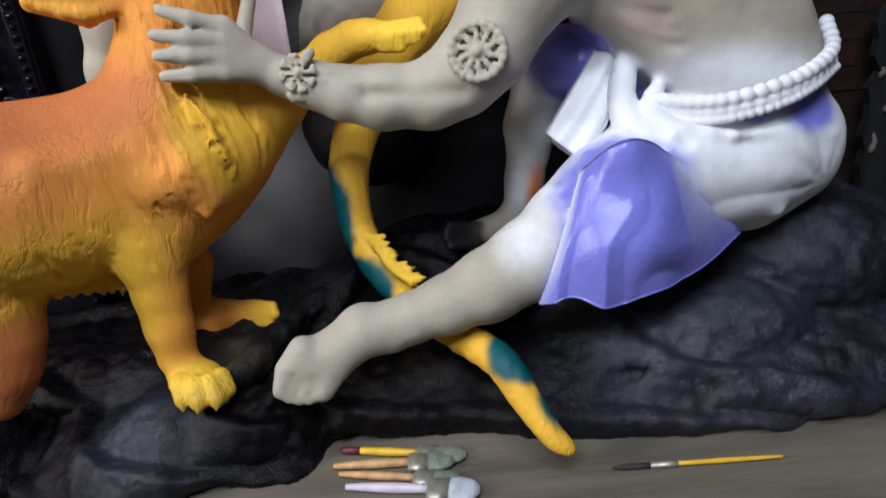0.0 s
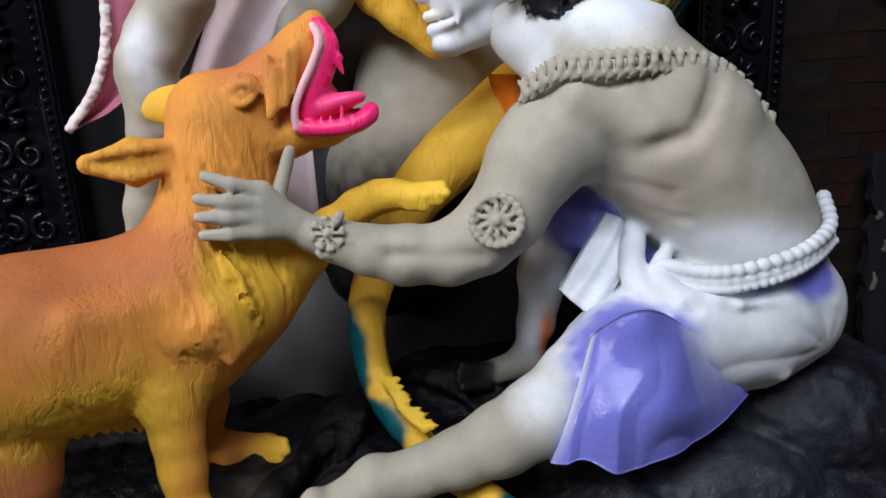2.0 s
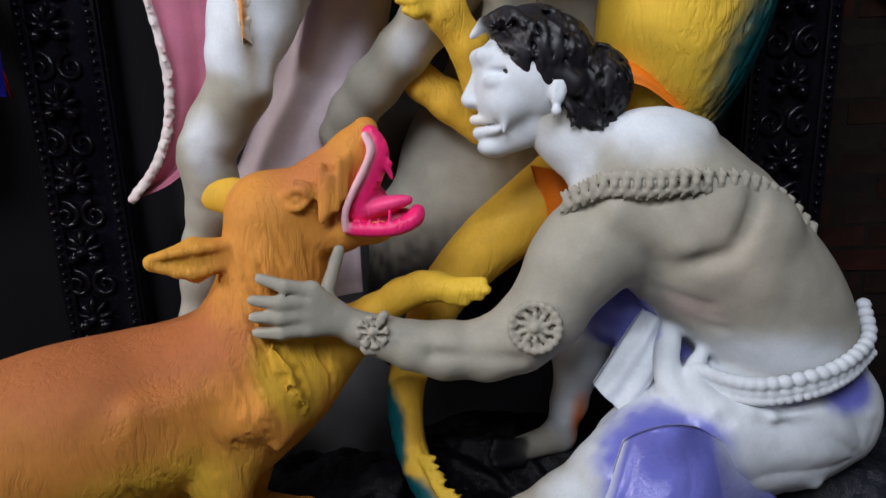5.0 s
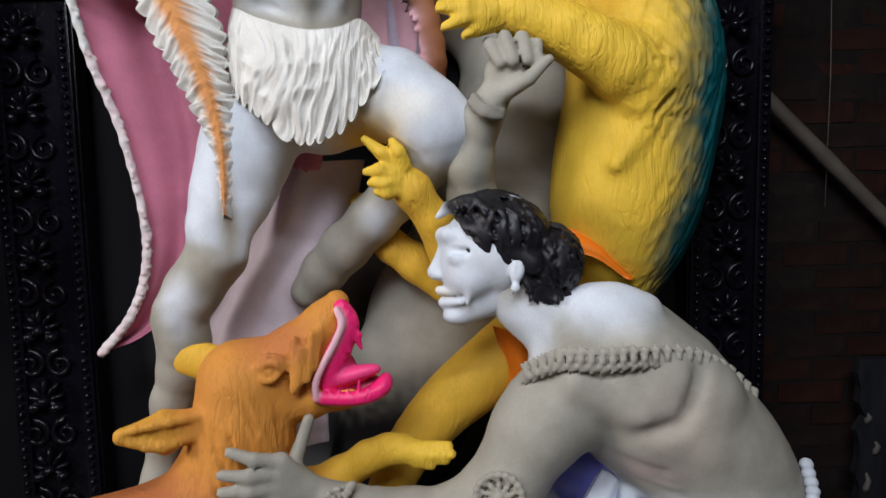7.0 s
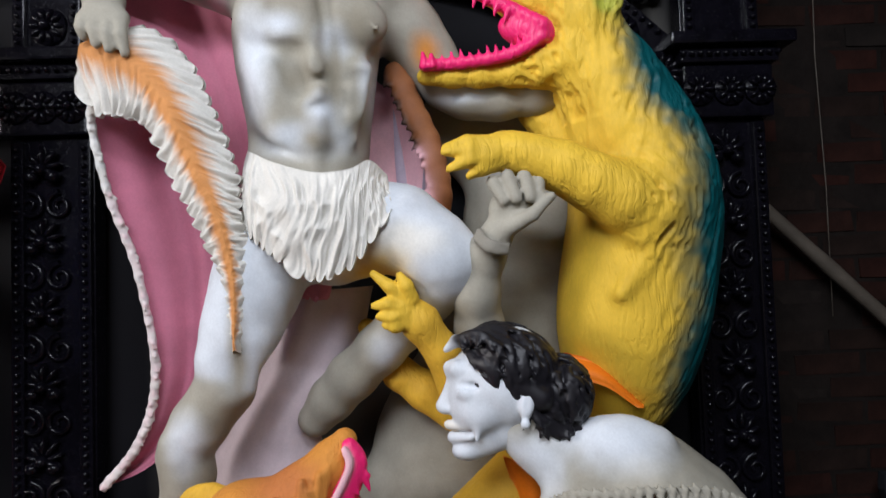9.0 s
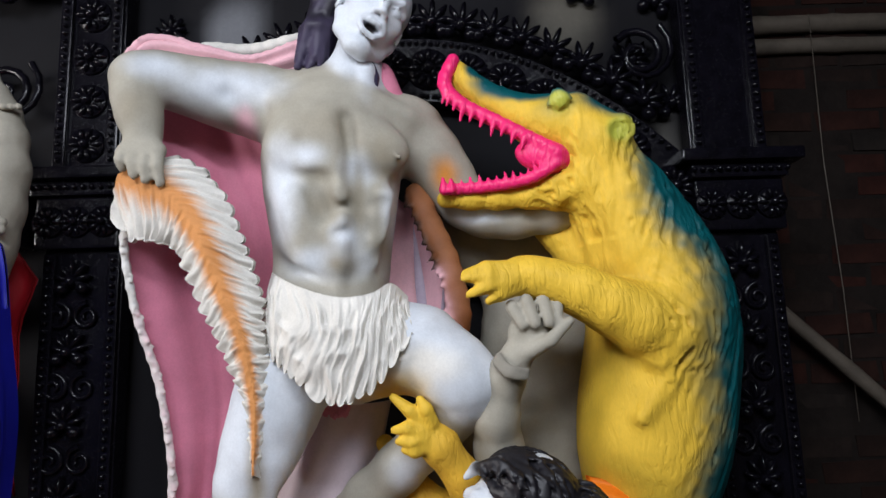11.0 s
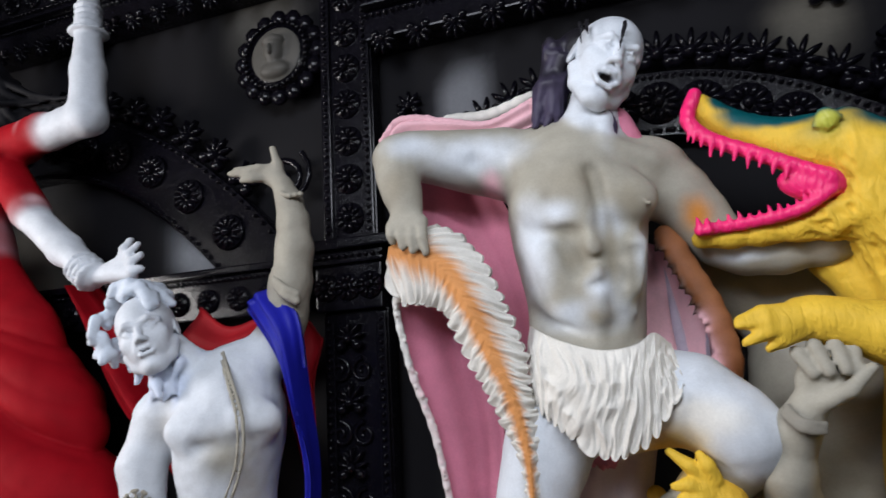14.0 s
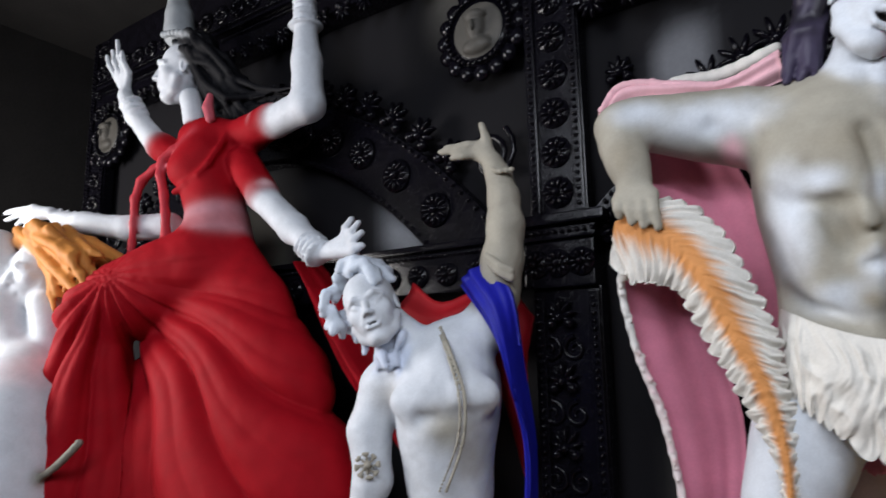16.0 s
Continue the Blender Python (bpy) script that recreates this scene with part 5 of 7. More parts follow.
s.ell((-0.082, 1.445, 2.292), (0.006, 0.006, 0.006), GREYD, k=0.004)
for a, b, r_ in (((-0.203, 1.445, 2.215), (-0.195, 1.46, 2.093), 0.028), ((-0.121, 1.465, 2.217), (-0.143, 1.47, 2.093), 0.026), ((-0.29, 1.46, 2.21), (-0.269, 1.47, 2.108), 0.03)):
    s.cap(a, b, r_, r_ * 0.8, GREY, 0.03)
s.dig((-0.158, 1.43, 2.256), (-0.163, 1.445, 2.09), 0.004, 0.004, 0.04)
s.dig((-0.243, 1.425, 2.234), (-0.227, 1.435, 2.18), 0.006, 0.004, 0.04)
s.chain([(-0.181, 1.55, 2.435, 0.06), (-0.184, 1.53, 2.498, 0.052), (-0.169, 1.52, 2.559, 0.05)], WHITE, 0.03)
s.cap((-0.201, 1.485, 2.492), (-0.178, 1.48, 2.402), 0.012, 0.01, WHITE, 0.02)
s.cap((-0.148, 1.485, 2.491), (-0.166, 1.48, 2.402), 0.012, 0.01, WHITE, 0.02)
s.chain([(-0.398, 1.55, 2.455, 0.075), (-0.488, 1.52, 2.472, 0.062), (-0.569, 1.48, 2.483, 0.05), (-0.611, 1.45, 2.478, 0.046)], GREY, 0.03, 6)
s.chain([(-0.618, 1.45, 2.472, 0.047), (-0.601, 1.435, 2.405, 0.042), (-0.585, 1.43, 2.35, 0.036)], GREY, 0.02, 4)
palm(s, (-0.59, 1.43, 2.357), ((-0.611, 1.41, 2.305), (-0.549, 1.415, 2.31)), [(-0.611, 1.405, 2.273), (-0.586, 1.4, 2.257), (-0.563, 1.4, 2.247), (-0.537, 1.405, 2.24)], 0.0125, GREY, None)
s.chain([(-0.059, 1.58, 2.389, 0.07), (0.008, 1.6, 2.295, 0.058), (0.068, 1.6, 2.21, 0.045), (0.18, 1.6, 2.197, 0.044), (0.331, 1.6, 2.214, 0.036)], GREY, 0.03, 8)
# legs
s.chain([(-0.307, 1.56, 1.932, 0.095), (-0.35, 1.54, 1.795, 0.082), (-0.4, 1.53, 1.668, 0.062)], WHITE, 0.03, 5)
s.chain([(-0.408, 1.53, 1.611, 0.06), (-0.494, 1.55, 1.492, 0.05), (-0.493, 1.56, 1.408, 0.048), (-0.535, 1.57, 1.286, 0.038), (-0.568, 1.58, 1.146, 0.032)], GREY, 0.02, 8)
s.cap((-0.565, 1.57, 1.138), (-0.582, 1.52, 1.1), 0.034, 0.025, GREY, 0.02)
s.chain([(-0.192, 1.56, 1.905, 0.1), (-0.074, 1.52, 1.921, 0.085), (0.02, 1.49, 1.86, 0.07), (0.035, 1.5, 1.827, 0.062)], WHITE, 0.03, 6)
s.chain([(0.012, 1.52, 1.794, 0.058), (-0.084, 1.58, 1.691, 0.05), (-0.188, 1.64, 1.592, 0.05), (-0.256, 1.67, 1.515, 0.04)], GREY, 0.02, 6)
s.spray((-0.06, 1.45, 1.883), (0.13, 0.2, 0.06), CREAM, 0.3)
s.spray((-0.106, 1.47, 1.81), (0.11, 0.2, 0.09), YELLOW, 0.15)
s.spray((-0.468, 1.5, 1.511), (0.06, 0.15, 0.09), WHITE, 0.2)
s.spray((-0.073, 1.55, 1.673), (0.07, 0.15, 0.06), WHITE, 0.2)
s.spray((-0.354, 1.47, 1.712), (0.05, 0.1, 0.16), WHITE, 0.2)
s.spray((-0.434, 1.47, 2.456), (0.17, 0.2, 0.07), WHITE, 0.15)
s.spray((-0.315, 1.47, 2.213), (0.06, 0.2, 0.14), WHITE, 0.1)
s.spray((-0.222, 1.46, 2.083), (0.14, 0.2, 0.05), WHITE, 0.15)
s.spray((0.076, 1.55, 2.193), (0.09, 0.2, 0.03), WHITE, 0.2)
s.spray((0.007, 1.53, 2.277), (0.05, 0.1, 0.06), ORANGE, 0.0)
s.spray((-0.407, 1.5, 2.392), (0.04, 0.1, 0.05), PALEPINK, 0.0)
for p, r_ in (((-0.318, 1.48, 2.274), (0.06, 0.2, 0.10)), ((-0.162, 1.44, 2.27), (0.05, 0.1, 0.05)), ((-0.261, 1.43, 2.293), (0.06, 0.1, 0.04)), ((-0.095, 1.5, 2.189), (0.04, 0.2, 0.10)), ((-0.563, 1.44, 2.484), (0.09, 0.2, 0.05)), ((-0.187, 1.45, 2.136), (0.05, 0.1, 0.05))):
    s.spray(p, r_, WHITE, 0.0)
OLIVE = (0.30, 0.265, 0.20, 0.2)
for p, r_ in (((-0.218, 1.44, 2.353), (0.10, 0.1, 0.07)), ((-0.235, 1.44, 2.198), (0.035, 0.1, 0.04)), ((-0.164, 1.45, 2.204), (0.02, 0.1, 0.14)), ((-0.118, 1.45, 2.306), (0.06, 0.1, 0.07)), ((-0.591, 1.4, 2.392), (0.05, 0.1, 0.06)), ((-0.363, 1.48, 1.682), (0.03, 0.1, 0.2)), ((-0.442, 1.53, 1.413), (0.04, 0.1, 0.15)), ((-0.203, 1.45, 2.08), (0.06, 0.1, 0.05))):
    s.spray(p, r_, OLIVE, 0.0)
for a, b_ in (((-0.323, 1.435, 2.26), (-0.226, 1.42, 2.244)), ((-0.172, 1.425, 2.249), (-0.085, 1.445, 2.248)), ((-0.343, 1.495, 2.102), (-0.232, 1.45, 2.043)), ((-0.122, 1.465, 2.103), (-0.178, 1.455, 2.042))):
    s.dig(a, b_, 0.006, 0.004, 0.032)
s.hollow((-0.236, 1.425, 2.205), (0.018, 0.02, 0.045), (0, -20, 0), 0.022)
s.dig((-0.159, 1.432, 2.245), (-0.161, 1.44, 2.077), 0.008, 0.006, 0.022)
s.dig((-0.119, 1.44, 2.20), (-0.128, 1.45, 2.09), 0.006, 0.005, 0.022)
for z_ in (2.19, 2.14):
    s.dig((-0.205, 1.43, z_), (-0.12, 1.44, z_ + 0.004), 0.004, 0.004, 0.02)
s.dig((-0.185, 1.43, 2.37), (-0.172, 1.425, 2.27), 0.008, 0.006, 0.03)
s.cap((-0.33, 1.47, 2.425), (-0.2, 1.475, 2.44), 0.016, 0.014, GREY, 0.03)
s.cap((-0.16, 1.48, 2.44), (-0.07, 1.51, 2.40), 0.014, 0.014, GREY, 0.03)
s.dig((-0.43, 1.46, 2.44), (-0.40, 1.47, 2.40), 0.012, 0.008, 0.03)
s.cap((-0.418, 1.5, 1.673), (-0.389, 1.495, 1.608), 0.016, 0.012, WHITE, 0.04)
s.cap((-0.335, 1.495, 1.703), (-0.358, 1.5, 1.617), 0.014, 0.010, WHITE, 0.04)
s.cap((-0.507, 1.515, 1.509), (-0.492, 1.515, 1.419), 0.02, 0.012, GREY, 0.03)
s.relief(lumps(0.0008, 0.04, 19))
# fur cloth round the hips
def fur_sheet(top, low, n, k, col, bulge, tuft=0.03, deep=0.03, seed=5):
    """A cloth of combed fur from a smooth upper edge to a ragged lower one, its locks in waves."""
    a, b_ = spline(top, n), spline(low, n)
    u = np.linspace(0, 1, n)
    run = np.concatenate([[0], np.cumsum(np.linalg.norm(np.diff((a + b_) / 2, axis=0), axis=1))])
    out = []
    for i in range(k):
        t = i / (k - 1)
        fan = run - 0.03 * math.sin(t * 3.0 + 0.4) * np.sin(u * 5 - 0.9) + 0.016 * vnoise(np.column_stack([run * 14, 0 * u + t * 3, 0 * u]), seed)
        q = fan / tuft
        lobe = np.abs(np.sin(PI * q))
        fine = vnoise(np.column_stack([fan * 120, 0 * u + t * 5, 0 * u]), seed + 1) + 0.5 * vnoise(np.column_stack([fan * 260, 0 * u + t * 8, 0 * u]), seed + 2)
        wave = vnoise(np.column_stack([fan * 42, 0 * u + t * 4.5, 0 * u]), seed + 3)
        reach = 1 + deep * t ** 4 * (lobe ** 0.6 - 0.4) / np.maximum(np.linalg.norm(b_ - a, axis=1), 0.03) * (1 + 0.5 * vnoise(np.column_stack([np.floor(q) * 5.1, 0 * u, 0 * u]), seed))
        p = a + (b_ - a) * (t * reach)[:, None]
        rise = bulge * math.sin(PI * (0.12 + 0.75 * t)) * (0.3 + 0.7 * np.sin(PI * u)) + min(1, 0.15 + t * 3) * (0.0045 * fine - 0.009 * np.abs(wave) + 0.004) + 0.003 * t * t * (lobe ** 0.7 - 0.5)
        out.append(p + rise[:, None] * arr((0, -1, 0.1)))
    v = np.stack(out, axis=1).reshape(-1, 3)
    f, o_ = [], n * k
    for i in range(n - 1):
        for q in range(k - 1):
            c_ = [i * k + q, i * k + q + 1, (i + 1) * k + q + 1, (i + 1) * k + q]
            f += [c_, [e + o_ for e in c_[::-1]]]
    rim = [i * k for i in range(n)] + [(n - 1) * k + q for q in range(1, k)] + [i * k + k - 1 for i in range(n - 2, -1, -1)] + list(range(k - 2, 0, -1))
    f += [[p, p + o_, q + o_, q] for p, q in zip(rim, rim[1:] + rim[:1])]
    return np.vstack([v, v + arr((0, 0.02, 0))]), f, np.tile(arr(col), (2 * len(v), 1))


fz = fur_sheet([(-0.352, 1.52, 2.078), (-0.333, 1.475, 2.066), (-0.275, 1.44, 2.036), (-0.2, 1.425, 2.014), (-0.139, 1.435, 2.021), (-0.105, 1.465, 2.042), (-0.075, 1.5, 2.02)],
               [(-0.372, 1.51, 1.96), (-0.338, 1.465, 1.918), (-0.286, 1.445, 1.868), (-0.222, 1.44, 1.822), (-0.155, 1.435, 1.835), (-0.1, 1.425, 1.89), (-0.062, 1.43, 1.945)], 260, 70, CREAM, 0.03, 0.022, 0.016)
# head, thrown back and turned
hd = Clay(0.0036, 0.016, 0.003)
head(hd, (-0.135, 1.5, 2.627), (0.46, -0.87, -0.10), (0.46, 0.12, 0.87), 0.225, WHITE, 0.95)
hd.spray((-0.225, 1.47, 2.70), (0.045, 0.08, 0.06), INK, 0.5)
hd.spray((-0.25, 1.47, 2.64), (0.02, 0.06, 0.04), INK, 0.3)
hs = Clay(0.0055, 0.008, 0.003)
DUSK = (0.05, 0.04, 0.075, 0.4)
hs.ell((-0.185, 1.55, 2.688), (0.06, 0.06, 0.055), INK, (0, 20, 0))
for i in range(60):
    u = rnd.random()
    p0 = arr((-0.234, 1.52, 2.677)) + arr((rnd.uniform(-0.03, 0.02), rnd.uniform(-0.03, 0.05), rnd.uniform(-0.02, 0.03)))
    p1 = arr((-0.262, 1.52, 2.603)) + arr((rnd.uniform(-0.03, 0.03), rnd.uniform(-0.03, 0.05), 0))
    p2 = arr((-0.284, 1.52, 2.523)) + arr((rnd.uniform(-0.02, 0.04), rnd.uniform(-0.03, 0.05), rnd.uniform(-0.02, 0.02)))
    hs.cap(p0, p1, 0.011, 0.011, INK if u < 0.5 else DUSK, 0.004)
    hs.cap(p1, p2, 0.011, 0.006, DUSK, 0.004)
hs.chain([(-0.154, 1.5, 2.518, 0.02), (-0.141, 1.5, 2.484, 0.016), (-0.138, 1.49, 2.447, 0.01)], DUSK, 0.004)
for a, b in (((-0.177, 1.455, 2.708), (-0.178, 1.43, 2.648)), ((-0.161, 1.445, 2.703), (-0.163, 1.425, 2.66)), ((-0.085, 1.425, 2.67), (-0.104, 1.402, 2.6))):
    hs.cap(a, b, 0.006, 0.003, INK, 0.003)
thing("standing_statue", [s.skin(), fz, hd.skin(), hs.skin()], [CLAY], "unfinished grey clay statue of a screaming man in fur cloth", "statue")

# --- fur cape hanging from the standing statue ---
RIM = [(-0.607, 1.47, 2.169), (-0.645, 1.49, 2.151), (-0.634, 1.53, 2.007), (-0.599, 1.57, 1.86), (-0.582, 1.61, 1.682), (-0.597, 1.63, 1.561), (-0.647, 1.65, 1.463), (-0.716, 1.66, 1.388)]
def fur_band(left, mid, right, n, half, heart, fringe, tuft=0.030, deep=0.022, puff=0.028, seed=3):
    """A broad band of combed fur: a coloured parting along mid, locks swept to two ragged edges."""
    L_, M_, R_ = spline(left, n), spline(mid, n), spline(right, n)
    run = np.concatenate([[0], np.cumsum(np.linalg.norm(np.diff(M_, axis=0), axis=1))])
    rows, cols = [], []
    for sgn, E_ in ((-1, L_), (1, R_)):
        for i in range(half + 1):
            if sgn > 0 and i == 0:
                continue
            t = i / half
            wid = np.linalg.norm(E_ - M_, axis=1)
            way = run - 0.75 * t * wid + 0.004 * vnoise(np.column_stack([run * 40, 0 * run + t * 3, 0 * run + sgn]), seed)
            q = way / tuft
            lobe = q - np.floor(q)
            size = 0.75 + 0.35 * vnoise(np.column_stack([np.floor(q) * 7.3, 0 * q, 0 * q + sgn]), seed + 1)
            ragged = 1 + deep / np.maximum(wid, 0.02) * size * t ** 3 * (np.sqrt(np.abs(np.sin(PI * lobe))) - 0.55 + 0.35 * lobe)
            p = M_ + (E_ - M_) * (t * ragged)[:, None] + arr((0, 0, -0.35)) * (t * t * wid)[:, None] * 0.3
            strands = vnoise(np.column_stack([way * 150, 0 * q + t * 2.2, 0 * q + sgn]), seed + 2) + 0.6 * vnoise(np.column_stack([way * 330, 0 * q + t * 4, 0 * q + sgn]), seed + 5)
            rise = puff * np.cos(t * PI * 0.47) ** 0.7 + 0.004 * strands * min(1, 0.25 + 1.4 * t) + 0.010 * t * (np.abs(np.sin(PI * lobe)) ** 0.6 - 0.6)
            rows.append((sgn * i, p + rise[:, None] * arr((0, -1, 0.15))))
            w = np.clip((t + 0.16 * strands * (0.3 + t) - 0.22) / 0.42, 0, 1)[:, None]
            cols.append((sgn * i, arr(heart) * (1 - w) + arr(fringe) * w))
    rows, cols = sorted(rows, key=lambda r: r[0]), sorted(cols, key=lambda r: r[0])
    k = len(rows)
    v = np.stack([r[1] for r in rows], axis=1).reshape(-1, 3)
    c_ = np.stack([r[1] for r in cols], axis=1).reshape(-1, 4)
    f, o_ = [], n * k
    for i in range(n - 1):
        for q in range(k - 1):
            a_ = [i * k + q, i * k + q + 1, (i + 1) * k + q + 1, (i + 1) * k + q]
            f += [a_, [e + o_ for e in a_[::-1]]]
    rim = [i * k for i in range(n)] + [(n - 1) * k + q for q in range(1, k)] + [i * k + k - 1 for i in range(n - 2, -1, -1)] + list(range(k - 2, 0, -1))
    f += [[p, p + o_, q + o_, q] for p, q in zip(rim, rim[1:] + rim[:1])]
    back = v.copy()
    back[:, 1] = np.maximum(v[:, 1] + 0.014, np.repeat(M_[:, 1], k) + 0.004)
    return np.vstack([v, back]), f, np.vstack([c_, c_])


MIDDLE = [(-0.628, 1.45, 2.262), (-0.572, 1.44, 2.245), (-0.508, 1.44, 2.2), (-0.455, 1.44, 2.115), (-0.42, 1.45, 2.022), (-0.39, 1.455, 1.953), (-0.367, 1.46, 1.868), (-0.36, 1.465, 1.784), (-0.363, 1.47, 1.69)]
LOWER = [(-0.650, 1.46, 2.20), (-0.605, 1.45, 2.158), (-0.56, 1.45, 2.147), (-0.512, 1.45, 2.115), (-0.469, 1.455, 2.02), (-0.437, 1.46, 1.955), (-0.410, 1.465, 1.885), (-0.385, 1.47, 1.816), (-0.37, 1.475, 1.685)]
UPPER = [(-0.560, 1.46, 2.31), (-0.50, 1.45, 2.30), (-0.435, 1.45, 2.23), (-0.392, 1.45, 2.125), (-0.362, 1.455, 2.035), (-0.355, 1.46, 1.96), (-0.346, 1.465, 1.885), (-0.343, 1.47, 1.804), (-0.357, 1.475, 1.685)]
c = Clay(0.0045, 0.008, 0.004)
c.chain([(p[0], p[1], p[2], 0.0075) for p in spline(RIM, 30)], WHITE)
locks(c, RIM, 150, 0.016, 0.0048, CREAM, (0.5, -0.4, -0.5), 0.5, 21)
locks(c, RIM[2:], 60, 0.016, 0.005, PALEPINK, (0.5, -0.3, -0.4), 0.5, 22)
locks(c, [(-0.278, 1.62, 1.814), (-0.236, 1.6, 1.807), (-0.207, 1.6, 1.818)], 30, 0.04, 0.0055, PINK, (0, -0.1, -1), 0.3, 61)
# shoulder edge
c.chain([(-0.668, 1.5, 2.535, 0.007), (-0.62, 1.51, 2.592, 0.008), (-0.51, 1.53, 2.575, 0.008), (-0.416, 1.55, 2.56, 0.007), (-0.31, 1.56, 2.6, 0.006)], PALEPINK, 0.01, 20)
c.chain([(-0.518, 1.56, 2.592, 0.014), (-0.422, 1.58, 2.593, 0.014), (-0.315, 1.59, 2.627, 0.012)], CREAM, 0.01, 8)
locks(c, [(-0.665, 1.49, 2.535), (-0.622, 1.51, 2.588), (-0.553, 1.52, 2.584)], 60, 0.014, 0.004, PALEPINK, (0, -0.4, 1), 0.6, 28)
c.chain([(-0.124, 1.55, 2.518, 0.022), (-0.111, 1.54, 2.474, 0.024), (-0.081, 1.55, 2.432, 0.014)], PINK, 0.01, 6)
# torn edge on the other side, brown fur outside
EDGE2 = [(-0.068, 1.58, 2.255), (-0.034, 1.56, 2.17), (0.001, 1.54, 2.082), (0.017, 1.54, 1.989), (0.008, 1.55, 1.938)]
locks(c, EDGE2, 50, 0.035, 0.011, (0.24, 0.085, 0.03, 0.2), (0.5, -0.1, -0.9), 0.2, 29)
c.chain([(p[0] + 0.014, p[1] + 0.01, p[2], 0.022) for p in spline(EDGE2, 10)], (0.28, 0.11, 0.045, 0.2), 0.01)
locks(c, EDGE2[:3], 18, 0.028, 0.007, DARK, (-0.6, -0.3, -0.6), 0.3, 30)
locks(c, EDGE2[2:], 18, 0.03, 0.008, PALEPINK, (-0.5, -0.3, -0.6), 0.3, 31)
sheet = [ruled([(-0.668, 1.495, 2.538), (-0.62, 1.505, 2.598), (-0.51, 1.525, 2.585), (-0.416, 1.55, 2.57), (-0.31, 1.56, 2.612)], [(-0.655, 1.51, 2.49), (-0.60, 1.53, 2.53), (-0.5, 1.55, 2.525), (-0.41, 1.57, 2.525), (-0.305, 1.575, 2.55)], 40, 14, PALEPINK, -0.012, 0.006, (0, 1, 0), 0.005, 2),
         fur_band(LOWER, MIDDLE, UPPER, 330, 22, (0.62, 0.27, 0.09, 0.15), CREAM),
         ruled(RIM, [(-0.537, 1.6, 2.213), (-0.512, 1.62, 2.065), (-0.46, 1.62, 1.917), (-0.454, 1.63, 1.796), (-0.478, 1.64, 1.639), (-0.536, 1.66, 1.504), (-0.622, 1.66, 1.423), (-0.715, 1.662, 1.385)], 40, 14, PINK, 0.03, 0.005, (0, 1, 0), 0.008, 2),
         ruled([(-0.635, 1.56, 2.486), (-0.614, 1.53, 2.321), (-0.543, 1.53, 2.184), (-0.446, 1.54, 1.97)], [(-0.466, 1.6, 2.551), (-0.421, 1.63, 2.411), (-0.358, 1.65, 2.226), (-0.306, 1.65, 1.942)], 20, 10, PINK, 0.05, 0.005, (0, 1, 0), 0.01, 2),
         ruled([(-0.135, 1.66, 2.29), (-0.139, 1.66, 2.137), (-0.14, 1.64, 2.02), (-0.127, 1.62, 1.967)], [(-0.063, 1.6, 2.231), (-0.013, 1.58, 2.103), (0.01, 1.58, 2.006), (0.003, 1.58, 1.935)], 16, 8, PALEPINK, 0.05, 0.005, (0, 1, 0), 0.01, 2),
         ruled([(-0.067, 1.645, 2.207), (-0.065, 1.645, 2.056), (-0.055, 1.635, 1.961)], [(-0.018, 1.6, 2.132), (-0.001, 1.59, 2.032), (-0.004, 1.59, 1.942)], 12, 6, (0.42, 0.36, 0.44, 0.2), 0.02, 0.005)]
thing("fur_cape", [c.skin(), *sheet], [CLAY], "pink-lined cape with shaggy white and orange fur edges", "cape")

# --- drape between the legs and the grey clay backing ---
thing("clay_drape", [ruled([(-0.316, 1.66, 1.791), (-0.391, 1.68, 1.641), (-0.477, 1.7, 1.477), (-0.529, 1.7, 1.374), (-0.575, 1.71, 1.157)], [(-0.127, 1.7, 1.801), (-0.164, 1.7, 1.66), (-0.253, 1.7, 1.51), (-0.234, 1.7, 1.366), (-0.233, 1.71, 1.146)], 30, 20, (0.62, 0.52, 0.56, 0.2), -0.05, 0.006, (0, 1, 0), 0.012, 2)], [CLAY], "pale pink-grey draped clay cloth behind the statue's legs", "drape")
bk = Clay(0.009, 0.05, 0.03)
bk.chain([(0.12, 1.8, 2.183, 0.13), (0.249, 1.8, 2.129, 0.15), (0.238, 1.8, 1.819, 0.15), (0.099, 1.8, 1.527, 0.17), (-0.032, 1.79, 1.281, 0.16), (-0.094, 1.78, 1.054, 0.15)], GREY, 0.06, 7, ((0, 1, 0), 1.5))
# shade in the gap behind the legs is put into the clay's colour
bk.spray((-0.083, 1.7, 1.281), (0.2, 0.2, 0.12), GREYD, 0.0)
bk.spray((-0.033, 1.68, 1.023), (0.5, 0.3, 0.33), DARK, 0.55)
bk.relief(lumps(0.003, 0.05, 29))
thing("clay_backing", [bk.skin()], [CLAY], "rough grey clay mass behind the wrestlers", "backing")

# --- yellow beast statue ---
y = Clay(0.0045, 0.03, 0.010)
y.chain([(0.341, 1.55, 2.272, 0.085), (0.395, 1.57, 2.187, 0.1), (0.449, 1.58, 2.064, 0.125), (0.466, 1.6, 1.947, 0.142), (0.447, 1.62, 1.79, 0.148), (0.429, 1.63, 1.668, 0.135), (0.427, 1.65, 1.555, 0.1)], YELLOW, 0.05, 12)
y.ell((0.323, 1.53, 2.336), (0.085, 0.08, 0.08), YELLOW)
y.chain([(0.277, 1.53, 2.375, 0.075), (0.205, 1.53, 2.39, 0.05), (0.133, 1.53, 2.424, 0.036), (0.068, 1.53, 2.471, 0.028), (0.041, 1.53, 2.511, 0.02)], YELLOW, 0.02, 8)
